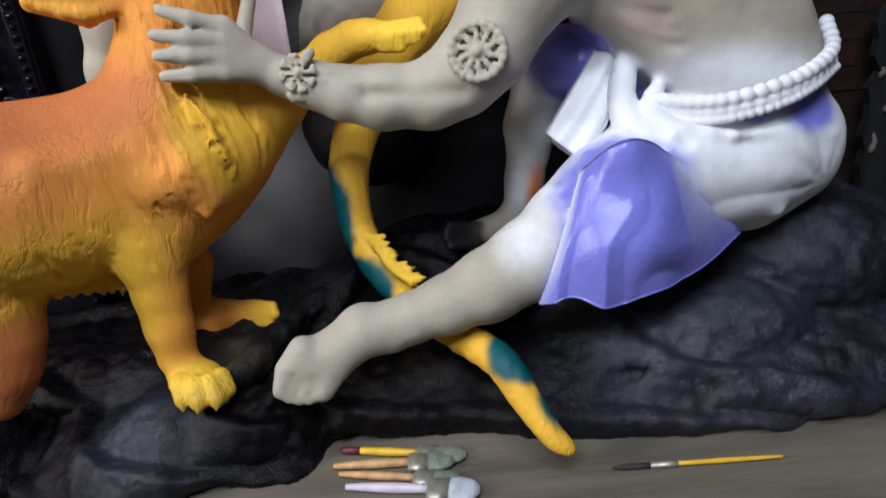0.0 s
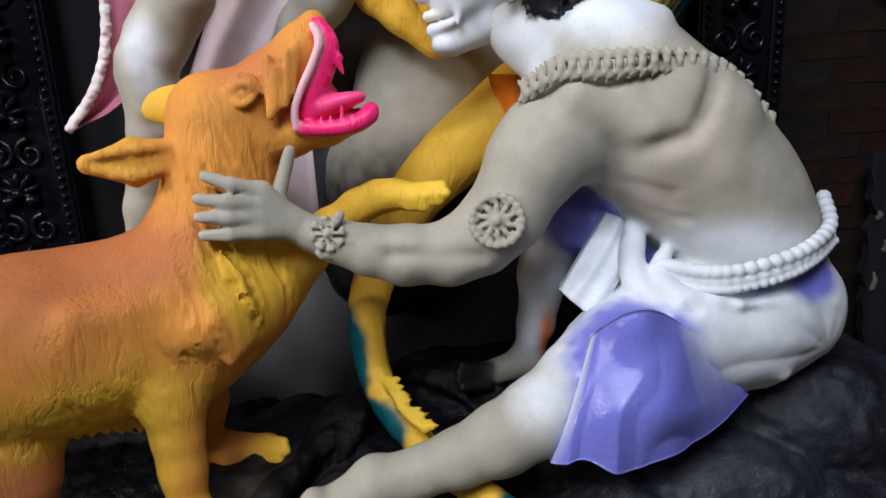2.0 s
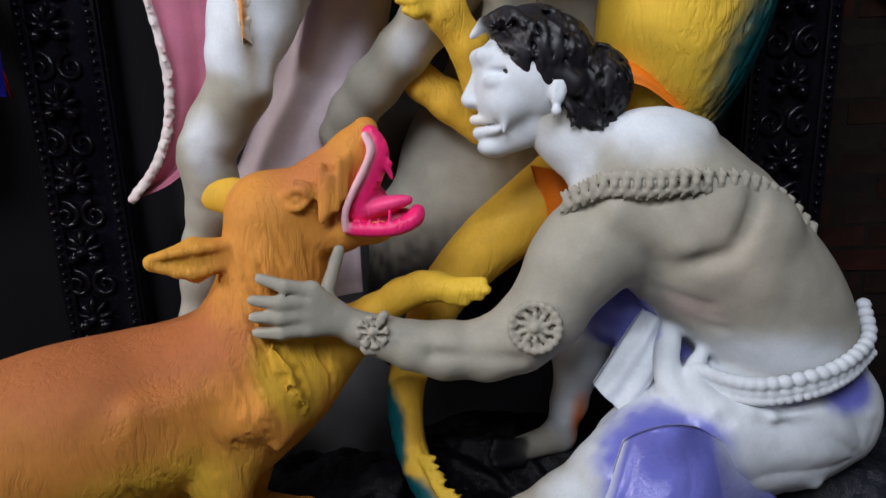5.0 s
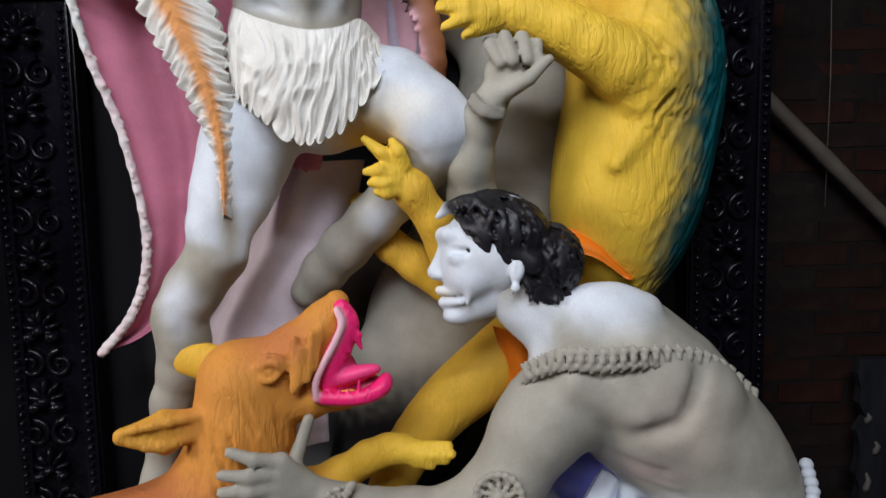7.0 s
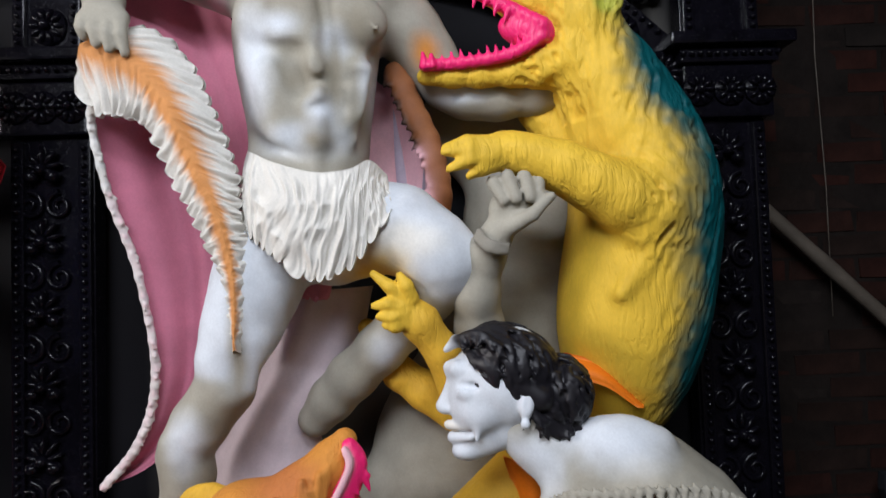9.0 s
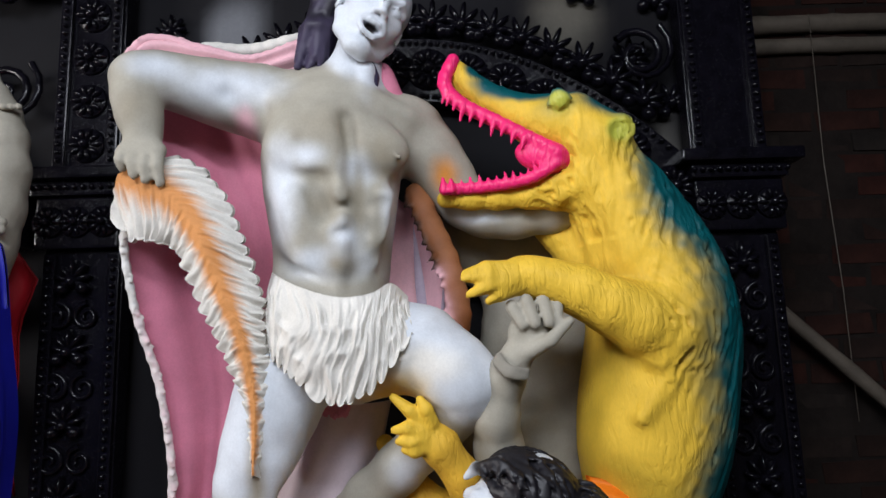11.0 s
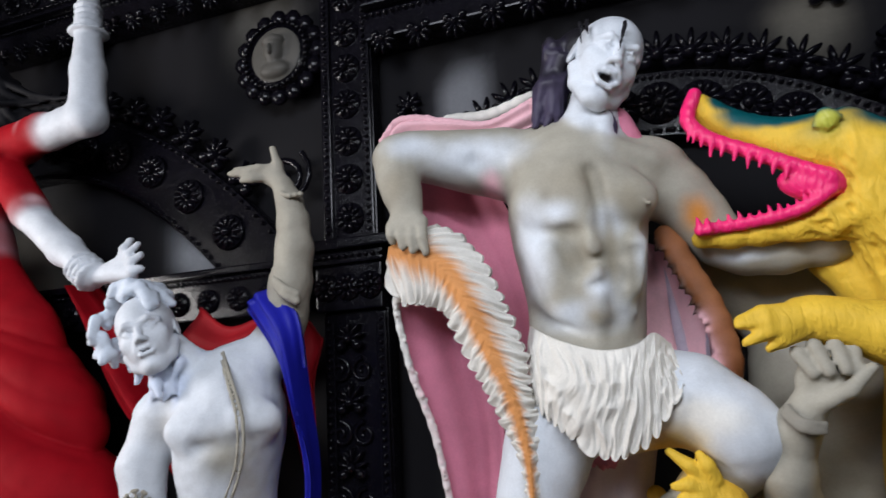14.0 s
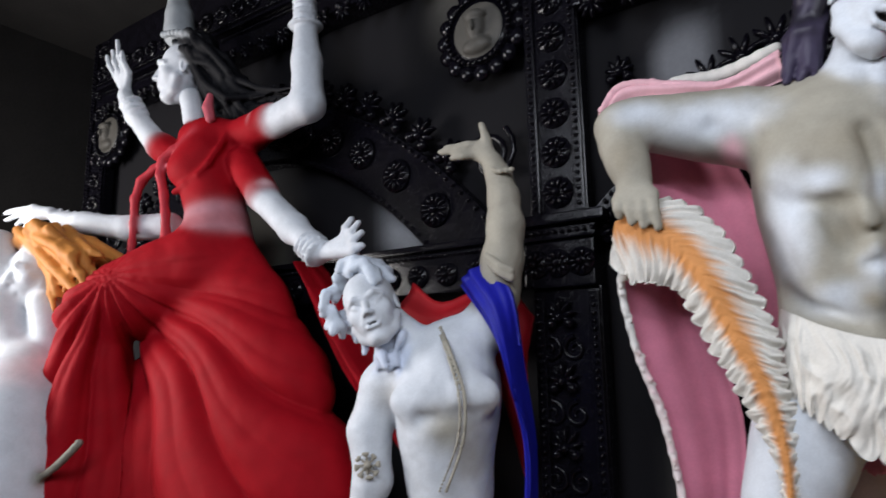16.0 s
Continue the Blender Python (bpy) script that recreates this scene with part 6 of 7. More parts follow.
y.chain([(0.287, 1.53, 2.25, 0.06), (0.208, 1.53, 2.231, 0.032), (0.1, 1.53, 2.223, 0.023), (0.007, 1.53, 2.223, 0.018)], YELLOW, 0.02, 6)
y.ell((0.245, 1.462, 2.407), (0.021, 0.018, 0.021), (0.45, 0.45, 0.06, 0.5), k=0.005)
y.chain([(0.224, 1.46, 2.4, 0.006), (0.241, 1.455, 2.425, 0.007), (0.266, 1.455, 2.409, 0.006)], TEAL, 0.005, 6)
y.ell((0.369, 1.47, 2.347), (0.03, 0.018, 0.034), (0.35, 0.36, 0.04, 0.3), (0, 15, 0), 0.01)
y.hollow((0.361, 1.45, 2.341), (0.018, 0.012, 0.022), (0, 15, 0), 0.006)
# near foreleg
y.ell((0.462, 1.52, 1.977), (0.085, 0.08, 0.10), YELLOW, (0, -20, 0), 0.04)
y.chain([(0.432, 1.48, 1.932, 0.07), (0.345, 1.455, 1.972, 0.056), (0.259, 1.445, 2.017, 0.046), (0.183, 1.44, 2.041, 0.036), (0.139, 1.435, 2.049, 0.034)], YELLOW, 0.025, 7)
for a, b, e in (((0.133, 1.42, 2.059), (0.078, 1.405, 2.059), (0.038, 1.4, 2.05)), ((0.131, 1.415, 2.046), (0.082, 1.4, 2.043), (0.036, 1.395, 2.041)), ((0.131, 1.415, 2.033), (0.082, 1.4, 2.027), (0.044, 1.395, 2.01)), ((0.137, 1.425, 2.025), (0.103, 1.41, 2.012), (0.081, 1.405, 1.998))):
    y.cap(a, b, 0.017, 0.015, YELLOW, 0.008)
    y.cap(b, e, 0.015, 0.008, YELLOW, 0.004)
y.ell((0.416, 1.46, 1.884), (0.035, 0.03, 0.025), YELLOW, k=0.02)
# far foreleg
y.chain([(0.36, 1.62, 2.021, 0.06), (0.306, 1.63, 2.112, 0.048), (0.246, 1.63, 2.171, 0.04)], YELLOW, 0.02)
# hind foot on the man's thigh
y.chain([(0.048, 1.53, 1.582, 0.034), (0.022, 1.5, 1.672, 0.034), (-0.019, 1.48, 1.732, 0.036), (-0.049, 1.475, 1.763, 0.03)], GOLD, 0.015)
for a, b, e in (((-0.043, 1.46, 1.776), (-0.072, 1.45, 1.8), (-0.104, 1.45, 1.826)), ((-0.033, 1.455, 1.777), (-0.042, 1.445, 1.802), (-0.053, 1.445, 1.821)), ((-0.049, 1.455, 1.761), (-0.078, 1.445, 1.769), (-0.102, 1.445, 1.766)), ((-0.046, 1.455, 1.747), (-0.069, 1.445, 1.745), (-0.094, 1.445, 1.746)), ((-0.039, 1.46, 1.735), (-0.065, 1.45, 1.727), (-0.083, 1.45, 1.729))):
    y.cap(a, b, 0.015, 0.0135, YELLOW, 0.006)
    y.cap(b, e, 0.0135, 0.008, YELLOW, 0.004)
y.chain([(0.05, 1.62, 1.525, 0.04), (-0.014, 1.62, 1.575, 0.04), (-0.068, 1.63, 1.612, 0.035), (-0.141, 1.68, 1.709, 0.02)], GOLD, 0.015)
# thigh and tail
y.chain([(0.244, 1.62, 1.421, 0.08), (0.131, 1.6, 1.342, 0.07), (0.043, 1.58, 1.276, 0.062), (-0.037, 1.56, 1.193, 0.05), (-0.088, 1.53, 1.101, 0.042), (-0.119, 1.5, 1.012, 0.036), (-0.113, 1.46, 0.911, 0.031), (-0.068, 1.4, 0.827, 0.028), (0.035, 1.3, 0.762, 0.026), (0.112, 1.215, 0.741, 0.027), (0.147, 1.16, 0.698, 0.023), (0.178, 1.12, 0.656, 0.017), (0.202, 1.1, 0.64, 0.01)], GOLD, 0.01, 40)
locks(y, [(-0.088, 1.42, 0.9), (-0.055, 1.37, 0.861), (-0.017, 1.33, 0.841)], 18, 0.03, 0.008, YELLOW, (0.8, -0.2, 0.2), 0.3, 41)
y.spray((0.672, 1.6, 1.903), (0.265, 0.5, 0.46), TEAL, 0.52)
y.spray((0.605, 1.62, 1.601), (0.20, 0.5, 0.24), TEAL, 0.5)
y.spray((0.548, 1.55, 2.24), (0.20, 0.5, 0.23), TEAL, 0.58)
y.spray((0.389, 1.53, 2.422), (0.13, 0.4, 0.065), TEAL, 0.5)
y.spray((0.196, 1.53, 2.46), (0.15, 0.4, 0.05), TEAL, 0.65)
y.spray((0.1, 1.53, 2.502), (0.055, 0.4, 0.035), TEAL, 0.6)
y.spray((0.361, 1.45, 2.341), 0.032, (0.40, 0.40, 0.05, 0.3), 0.5)
y.spray((0.243, 1.45, 2.402), 0.026, (0.45, 0.45, 0.06, 0.5), 0.6)
y.spray((-0.165, 1.47, 0.913), (0.062, 0.12, 0.14), TEAL, 0.72)
y.spray((-0.114, 1.4, 0.815), (0.085, 0.12, 0.062), TEAL, 0.72)
y.spray((0.152, 1.2, 0.756), (0.07, 0.07, 0.055), TEAL, 0.7)
y.spray((0.192, 1.14, 0.711), (0.035, 0.06, 0.06), TEAL, 0.6)
for a, b_, r_ in (((0.412, 1.47, 1.978), (0.48, 1.46, 1.877), 0.02), ((0.435, 1.47, 2.011), (0.503, 1.47, 1.932), 0.016), ((0.37, 1.48, 2.216), (0.384, 1.47, 2.101), 0.014), ((0.336, 1.48, 2.194), (0.368, 1.475, 2.08), 0.012), ((0.424, 1.46, 1.846), (0.369, 1.47, 1.772), 0.014)):
    y.cap(a, b_, r_, r_ * 0.6, YELLOW, 0.03)
SHOULDER = arr((0.40, 1.5, 1.95))


def pelt(p):
    """Fur runs down the neck and belly and swirls round the shoulder."""
    r_ = p - SHOULDER
    near = ball(p, (0.47, 1.48, 1.98), (0.14, 0.2, 0.15))[:, None]
    swirl = np.column_stack([r_[:, 2], 0 * r_[:, 0], -r_[:, 0]]) / np.maximum(np.linalg.norm(r_, axis=1), 0.02)[:, None]
    jaw = ball(p, (0.2, 1.5, 2.25), (0.2, 0.2, 0.16))[:, None]
    down = np.tile(arr((-0.35, 0, -1.0)), (len(p), 1)) * (1 - jaw) + arr((0.55, 0, -0.9)) * jaw
    return swirl * near + down * (1 - near)


y.relief(combed(0.0155, pelt, 66, 0.05, lambda p: np.clip(0.15 + ball(p, (0.48, 1.5, 1.97), (0.15, 0.25, 0.2)) + ball(p, (0.36, 1.5, 2.2), (0.28, 0.25, 0.22)) + 0.5 * (p[:, 0] > 0.44), 0, 1) * np.where((p[:, 2] < 2.12) & (p[:, 0] < 0.40) & (p[:, 0] > 0.16), 0.25, 1.0)))
ym = Clay(0.004, 0.006, 0.002)
UP = [(0.032, 1.51, 2.524), (0.012, 1.505, 2.469), (0.047, 1.5, 2.421), (0.116, 1.495, 2.38), (0.183, 1.485, 2.338), (0.238, 1.475, 2.303)]
LOW = [(0.236, 1.475, 2.279), (0.179, 1.485, 2.25), (0.098, 1.495, 2.239), (0.005, 1.505, 2.237)]
ym.chain([(*p, 0.014) for p in spline(UP, 16)], HOT)
ym.chain([(*p, 0.011) for p in spline(LOW, 12)], HOT)
ym.ell((0.213, 1.5, 2.301), (0.06, 0.03, 0.035), HOT, (0, 15, 0))
ym.ell((0.228, 1.485, 2.297), (0.035, 0.02, 0.03), HOT)
for i, p in enumerate(spline(UP, 18)[2:-4]):
    ym.cap(p + arr((0.0, -0.01, -0.008)), p + arr((-0.008, -0.012, -0.034 + 0.006 * math.sin(i * 2.2))), 0.0075, 0.0025, HOT, 0.003)
for i, p in enumerate(spline(LOW, 16)[3:]):
    ym.cap(p + arr((0.0, -0.006, 0.004)), p + arr((-0.003, -0.008, 0.022 + 0.005 * math.sin(i * 1.7))), 0.0065, 0.0022, HOT, 0.003)
ym.cap((0.005, 1.49, 2.233), (0.003, 1.49, 2.257), 0.010, 0.004, HOT, 0.003)
ym.cap((0.019, 1.49, 2.233), (0.019, 1.49, 2.254), 0.009, 0.004, HOT, 0.003)
thing("beast_statue", [y.skin(), ym.skin()], [FURRY], "yellow and teal painted clay beast with a gaping pink mouth", "statue")

# --- orange cloth behind the seated statue's neck ---
thing("orange_scarf", [ruled([(0.139, 1.55, 1.45), (0.165, 1.54, 1.345), (0.164, 1.54, 1.237)], [(0.209, 1.52, 1.442), (0.214, 1.52, 1.349), (0.186, 1.53, 1.264)], 12, 6, VIVID, -0.02, 0.008)], [CLAY], "bright orange scarf end under the seated statue's chin", "scarf")
thing("orange_cloth", [ruled([(0.272, 1.55, 1.654), (0.343, 1.54, 1.63), (0.424, 1.54, 1.548)], [(0.26, 1.52, 1.605), (0.333, 1.5, 1.594), (0.4, 1.5, 1.548)], 12, 6, VIVID, -0.02, 0.008)], [CLAY], "bright orange cloth edge behind the seated statue's shoulder", "cloth")

# --- red figure statue in the next bay ---
g = Clay(0.0075, 0.04, 0.006)
FY = ((0, 1, 0), 2.2)
g.chain([(-2.093, 1.55, 2.442, 0.115), (-2.085, 1.55, 2.33, 0.16)], RED, 0.04)
g.chain([(-2.094, 1.56, 2.272, 0.19), (-2.046, 1.55, 1.979, 0.36), (-1.997, 1.54, 1.673, 0.48), (-1.945, 1.53, 1.296, 0.58)], RED, 0.06, 8, FY)
g.chain([(-2.124, 1.5, 2.308, 0.15), (-2.293, 1.4, 2.234, 0.125), (-2.387, 1.3, 2.166, 0.1)], RED, 0.06, 5)
g.chain([(-2.383, 1.3, 2.137, 0.1), (-2.383, 1.3, 1.895, 0.11), (-2.331, 1.3, 1.665, 0.14), (-2.274, 1.3, 1.387, 0.17)], RED, 0.06, 5)
g.chain([(-2.095, 1.55, 2.473, 0.095), (-2.118, 1.55, 2.58, 0.105), (-2.16, 1.55, 2.715, 0.115), (-2.163, 1.56, 2.794, 0.095)], RED, 0.03)
g.ell((-2.177, 1.47, 2.676), (0.075, 0.06, 0.065), RED, k=0.03)
g.cap((-2.095, 1.55, 2.477), (-2.086, 1.55, 2.435), 0.11, 0.115, (0.55, 0.30, 0.34, 0.3), 0.01)
g.cap((-2.239, 1.54, 2.826), (-1.992, 1.6, 2.802), 0.06, 0.06, RED, 0.04)
g.chain([(-2.26, 1.55, 2.901, 0.042), (-2.293, 1.55, 3.001, 0.042)], WHITE, 0.02)
# arms
g.chain([(-1.992, 1.6, 2.812, 0.065), (-1.865, 1.58, 2.82, 0.062)], RED, 0.02)
g.chain([(-1.836, 1.58, 2.813, 0.055), (-1.666, 1.56, 2.826, 0.056), (-1.686, 1.57, 2.985, 0.05), (-1.709, 1.58, 3.163, 0.034), (-1.72, 1.58, 3.36, 0.03)], WHITE, 0.02)
g.chain([(-2.007, 1.58, 2.693, 0.06), (-1.861, 1.55, 2.549, 0.056)], RED, 0.02)
g.chain([(-1.861, 1.55, 2.539, 0.048), (-1.686, 1.53, 2.406, 0.046), (-1.544, 1.5, 2.315, 0.034)], WHITE, 0.02)
palm(g, (-1.509, 1.5, 2.311), ((-1.434, 1.49, 2.342), (-1.393, 1.48, 2.296)), [(-1.409, 1.49, 2.392), (-1.374, 1.48, 2.374), (-1.357, 1.475, 2.344), (-1.353, 1.47, 2.306)], 0.013, WHITE)
g.chain([(-2.29, 1.52, 2.743, 0.06), (-2.38, 1.5, 2.807, 0.056)], RED, 0.02)
g.chain([(-2.403, 1.49, 2.824, 0.046), (-2.531, 1.47, 2.962, 0.038), (-2.616, 1.47, 3.067, 0.03)], WHITE, 0.02)
palm(g, (-2.618, 1.47, 3.08), ((-2.683, 1.46, 3.167), (-2.585, 1.46, 3.152)), [(-2.743, 1.45, 3.268), (-2.701, 1.45, 3.281), (-2.672, 1.45, 3.318), (-2.63, 1.45, 3.255)], 0.011, WHITE)
g.chain([(-2.306, 1.5, 2.492, 0.05), (-2.445, 1.43, 2.488, 0.046), (-2.654, 1.37, 2.527, 0.04), (-2.767, 1.33, 2.551, 0.032)], WHITE, 0.02)
palm(g, (-2.794, 1.31, 2.574), ((-2.869, 1.28, 2.601), (-2.836, 1.28, 2.552)), [(-3.036, 1.25, 2.597), (-3.02, 1.25, 2.567), (-2.951, 1.26, 2.541), (-2.9, 1.27, 2.527)], 0.013, WHITE)
for i in range(6):
    u = i / 5
    p = arr((-2.767, 1.33, 2.551)) * (1 - u) + arr((-2.6, 1.385, 2.518)) * u
    g.ell(p, (0.014, 0.012, 0.046), WHITE, (0, 8, 0), 0.004)
for i in range(5):
    p = arr((-1.703, 1.578, 3.128)) * (1 - i / 4) + arr((-1.711, 1.58, 3.216)) * (i / 4)
    g.ell(p, (0.046, 0.046, 0.009), WHITE, k=0.004)
g.ell((-1.703, 1.578, 3.122), (0.062, 0.06, 0.009), WHITE, k=0.004)
for i in range(4):
    p = arr((-1.602, 1.51, 2.348)) * (1 - i / 3) + arr((-1.544, 1.5, 2.31)) * (i / 3)
    g.ell(p, (0.012, 0.05, 0.05), WHITE, (0, 40, 0), 0.004)
for i in range(3):
    p = arr((-2.519, 1.47, 2.959)) * (1 - i / 2) + arr((-2.57, 1.47, 3.019)) * (i / 2)
    g.ell(p, (0.05, 0.045, 0.010), WHITE, (0, -30, 0), 0.004)
# hanging scarf ends
PK = (0.50, 0.10, 0.13, 0.3)
g.chain([(-2.201, 1.48, 2.79, 0.016), (-2.287, 1.44, 2.711, 0.018), (-2.232, 1.43, 2.552, 0.016), (-2.206, 1.42, 2.386, 0.015), (-2.176, 1.36, 2.223, 0.014)], (0.46, 0.03, 0.045, 0.3), 0.01, 10)
g.chain([(-2.268, 1.46, 2.734, 0.016), (-2.39, 1.42, 2.639, 0.016), (-2.37, 1.4, 2.442, 0.013), (-2.335, 1.37, 2.294, 0.016)], (0.46, 0.03, 0.045, 0.3), 0.01, 8)
g.chain([(-2.043, 1.53, 2.792, 0.012), (-2.064, 1.46, 2.653, 0.012), (-2.19, 1.44, 2.589, 0.012)], RED, 0.01, 6)
beads(g, [(-2.151, 1.49, 2.814), (-2.184, 1.47, 2.758), (-2.268, 1.44, 2.686)], 12, 0.011, PK)
g.spray((-1.927, 1.57, 2.831), (0.03, 0.06, 0.05), (0.7, 0.45, 0.47, 0.3), 0.0)
g.spray((-1.814, 1.52, 2.583), (0.04, 0.06, 0.035), (0.7, 0.45, 0.47, 0.3), 0.0)


def pleats(p, nn):
    top = arr((-2.073, 1.55, 2.389))
    kn = arr((-2.338, 1.33, 2.184))
    drop = np.clip((top[2] - 0.02 - p[:, 2]) / 0.45, 0, 1) * (p[:, 2] < top[2] - 0.02)
    side = (p[:, 0] - kn[0]) * 0.7 + (p[:, 1] - kn[1]) * 0.71
    a = np.arctan2(side, kn[2] + 0.10 - p[:, 2]) * 9 + 0.8 * vnoise(p * 3.0, 6)
    return drop * (0.05 * (np.abs(np.sin(a)) ** 0.7 - 0.62) + 0.010 * np.abs(np.sin(2.3 * a + 1)))


g.relief(pleats)
g.relief(lumps(0.0015, 0.05, 31))
SOOT = (0.006, 0.006, 0.008, 0.05)
gh = Clay(0.0055, 0.014, 0.003)
head(gh, (-2.346, 1.54, 3.117), (-0.68, -0.72, 0.02), (0.0, 0.05, 1), 0.25, WHITE)
gh.chain([(-2.408, 1.56, 3.308, 0.062), (-2.431, 1.57, 3.401, 0.055), (-2.462, 1.58, 3.493, 0.04), (-2.488, 1.58, 3.607, 0.02)], (0.42, 0.45, 0.47, 0.5), 0.01)
beads(gh, [(-2.421, 1.5, 3.286), (-2.294, 1.48, 3.246), (-2.226, 1.52, 3.223)], 9, 0.014, (0.42, 0.45, 0.47, 0.5))
gh.chain([(-2.103, 1.5, 2.946, 0.012), (-2.113, 1.5, 2.905, 0.02), (-2.096, 1.5, 2.859, 0.018)], PK, 0.004)
rg = random.Random(11)
gh.ell((-2.31, 1.58, 3.218), (0.09, 0.08, 0.075), SOOT, k=0.01)
for i in range(90):
    u = rg.random()
    p0 = arr((-2.299, 1.56, 3.207)) + arr((rg.uniform(-0.05, 0.09), rg.uniform(-0.07, 0.04), rg.uniform(-0.06, 0.04)))
    p1 = arr((-2.2, 1.6, 3.03)) + arr((rg.uniform(-0.06, 0.10), rg.uniform(-0.06, 0.06), rg.uniform(-0.08, 0.08)))
    p2 = arr((-2.085, 1.66, 2.896)) + arr((rg.uniform(-0.1, 0.16), rg.uniform(-0.04, 0.04), rg.uniform(-0.09, 0.09)))
    p3 = p2 + arr((rg.uniform(0.02, 0.22), rg.uniform(-0.02, 0.02), rg.uniform(-0.09, 0.03)))
    gh.chain([(*p0, 0.013), (*p1, 0.013), (*p2, 0.011), (*p3, 0.004)], SOOT, 0.006, 6)
sh = ruled([(-1.744, 1.6, 2.303), (-1.534, 1.58, 1.975), (-1.343, 1.58, 1.775), (-1.213, 1.58, 1.613)], [(-1.755, 1.7, 2.335), (-1.459, 1.7, 2.058), (-1.253, 1.7, 1.86), (-1.131, 1.7, 1.599)], 24, 12, RED, -0.04, 0.008, (0, 1, 0), 0.015, 2)
sh2 = ruled([(-1.32, 1.66, 2.218), (-1.234, 1.68, 2.156), (-1.058, 1.7, 2.201), (-0.959, 1.7, 2.102)], [(-1.431, 1.72, 2.023), (-1.264, 1.72, 1.987), (-1.112, 1.72, 1.985), (-0.99, 1.72, 1.61)], 16, 12, (0.30, 0.006, 0.012, 0.15), -0.03, 0.008, (0, 1, 0), 0.012, 2)
thing("red_statue", [g.skin(), gh.skin(), sh, sh2], [CLAY], "white clay statue of a dancing figure in pleated red dress", "statue")

# --- young man statue with a blue sash ---
b = Clay(0.0065, 0.03, 0.004)
b.chain([(-1.13, 1.56, 1.626, 0.1), (-1.136, 1.56, 1.72, 0.1), (-1.136, 1.55, 1.818, 0.115), (-1.125, 1.55, 1.916, 0.125), (-1.139, 1.56, 1.988, 0.1)], WHITE, 0.04, 7)
b.ell((-1.143, 1.45, 1.894), (0.075, 0.04, 0.05), WHITE, (0, 0, 30), 0.03)
b.ell((-1.014, 1.49, 1.908), (0.06, 0.04, 0.05), WHITE, (0, 0, 30), 0.03)
b.cap((-1.279, 1.5, 1.931), (-1.041, 1.6, 2.072), 0.07, 0.065, WHITE, 0.04)
b.chain([(-1.298, 1.5, 1.917, 0.066), (-1.321, 1.47, 1.817, 0.055), (-1.303, 1.46, 1.695, 0.048), (-1.322, 1.44, 1.602, 0.042)], WHITE, 0.02)
b.chain([(-1.029, 1.61, 2.102, 0.062), (-1, 1.61, 2.203, 0.055), (-0.978, 1.61, 2.336, 0.048), (-0.986, 1.61, 2.444, 0.036), (-1.011, 1.61, 2.511, 0.03)], GREY, 0.02, 7)
palm(b, (-1.014, 1.61, 2.52), ((-1.042, 1.6, 2.566), (-1.052, 1.6, 2.541)), [(-1.099, 1.58, 2.572), (-1.133, 1.57, 2.57), (-1.152, 1.57, 2.561), (-1.115, 1.57, 2.537)], 0.012, GREY, ((-1.021, 1.6, 2.575), (-1.031, 1.59, 2.619)))
b.chain([(-1.172, 1.53, 1.988, 0.048), (-1.213, 1.5, 2.047, 0.045), (-1.255, 1.47, 2.092, 0.045)], WHITE, 0.02)
bh = Clay(0.0045, 0.012, 0.003)
head(bh, (-1.276, 1.42, 2.127), (0.42, -0.88, 0.12), (-0.42, 0.02, 0.9), 0.205, WHITE, 0.25)
for i in range(60):
    a = rg.uniform(0.6, 4.0)
    p0 = arr((-1.326, 1.44, 2.154)) + arr((math.cos(a) * 0.085, rg.uniform(-0.05, 0.07), math.sin(a) * 0.10 + 0.0))
    p1 = p0 + arr((rg.uniform(-0.03, 0.03), rg.uniform(-0.02, 0.02), rg.uniform(-0.04, 0.0)))
    b.cap(p0, p1, 0.016, 0.011, (0.60, 0.66, 0.74, 0.3), 0.005)
    if i % 2 == 0:
        q = arr((-1.23, 1.45, 2.011)) + arr((rg.uniform(-0.06, 0.05), rg.uniform(-0.04, 0.06), rg.uniform(-0.02, 0.06)))
        b.cap(q, q + arr((rg.uniform(-0.02, 0.02), -0.01, -0.03)), 0.014, 0.008, (0.60, 0.66, 0.78, 0.3), 0.005)
bj = Clay(0.0042, 0.003, 0.002)
beads(bj, [(-1.115, 1.5, 2.073), (-1.044, 1.44, 2.001), (-1.006, 1.43, 1.911), (-1.018, 1.44, 1.809), (-1.073, 1.45, 1.691)], 60, 0.0048, GREY)
beads(bj, [(-1.124, 1.5, 2.07), (-1.052, 1.435, 1.999), (-1.018, 1.425, 1.911), (-1.03, 1.435, 1.809), (-1.089, 1.445, 1.691)], 60, 0.0042, GREY)
flower(bj, (-1.275, 1.405, 1.739), (0.5, -1, 0), (0, 0, 1), 0.03, 8)
beads(bj, [(-1.007, 1.562, 2.252), (-0.969, 1.545, 2.224), (-0.941, 1.555, 2.207)], 8, 0.012, GREY)
beads(bj, [(-1.007, 1.562, 2.241), (-0.97, 1.545, 2.209), (-0.941, 1.555, 2.19)], 8, 0.011, GREY)
beads(bj, [(-0.998, 1.58, 2.487), (-0.972, 1.57, 2.473), (-0.94, 1.58, 2.475)], 6, 0.008, GREY)
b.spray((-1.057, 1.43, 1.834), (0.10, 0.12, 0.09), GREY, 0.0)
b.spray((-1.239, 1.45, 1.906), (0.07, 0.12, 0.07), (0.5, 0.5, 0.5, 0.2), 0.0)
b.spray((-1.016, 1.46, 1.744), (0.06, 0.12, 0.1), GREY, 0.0)
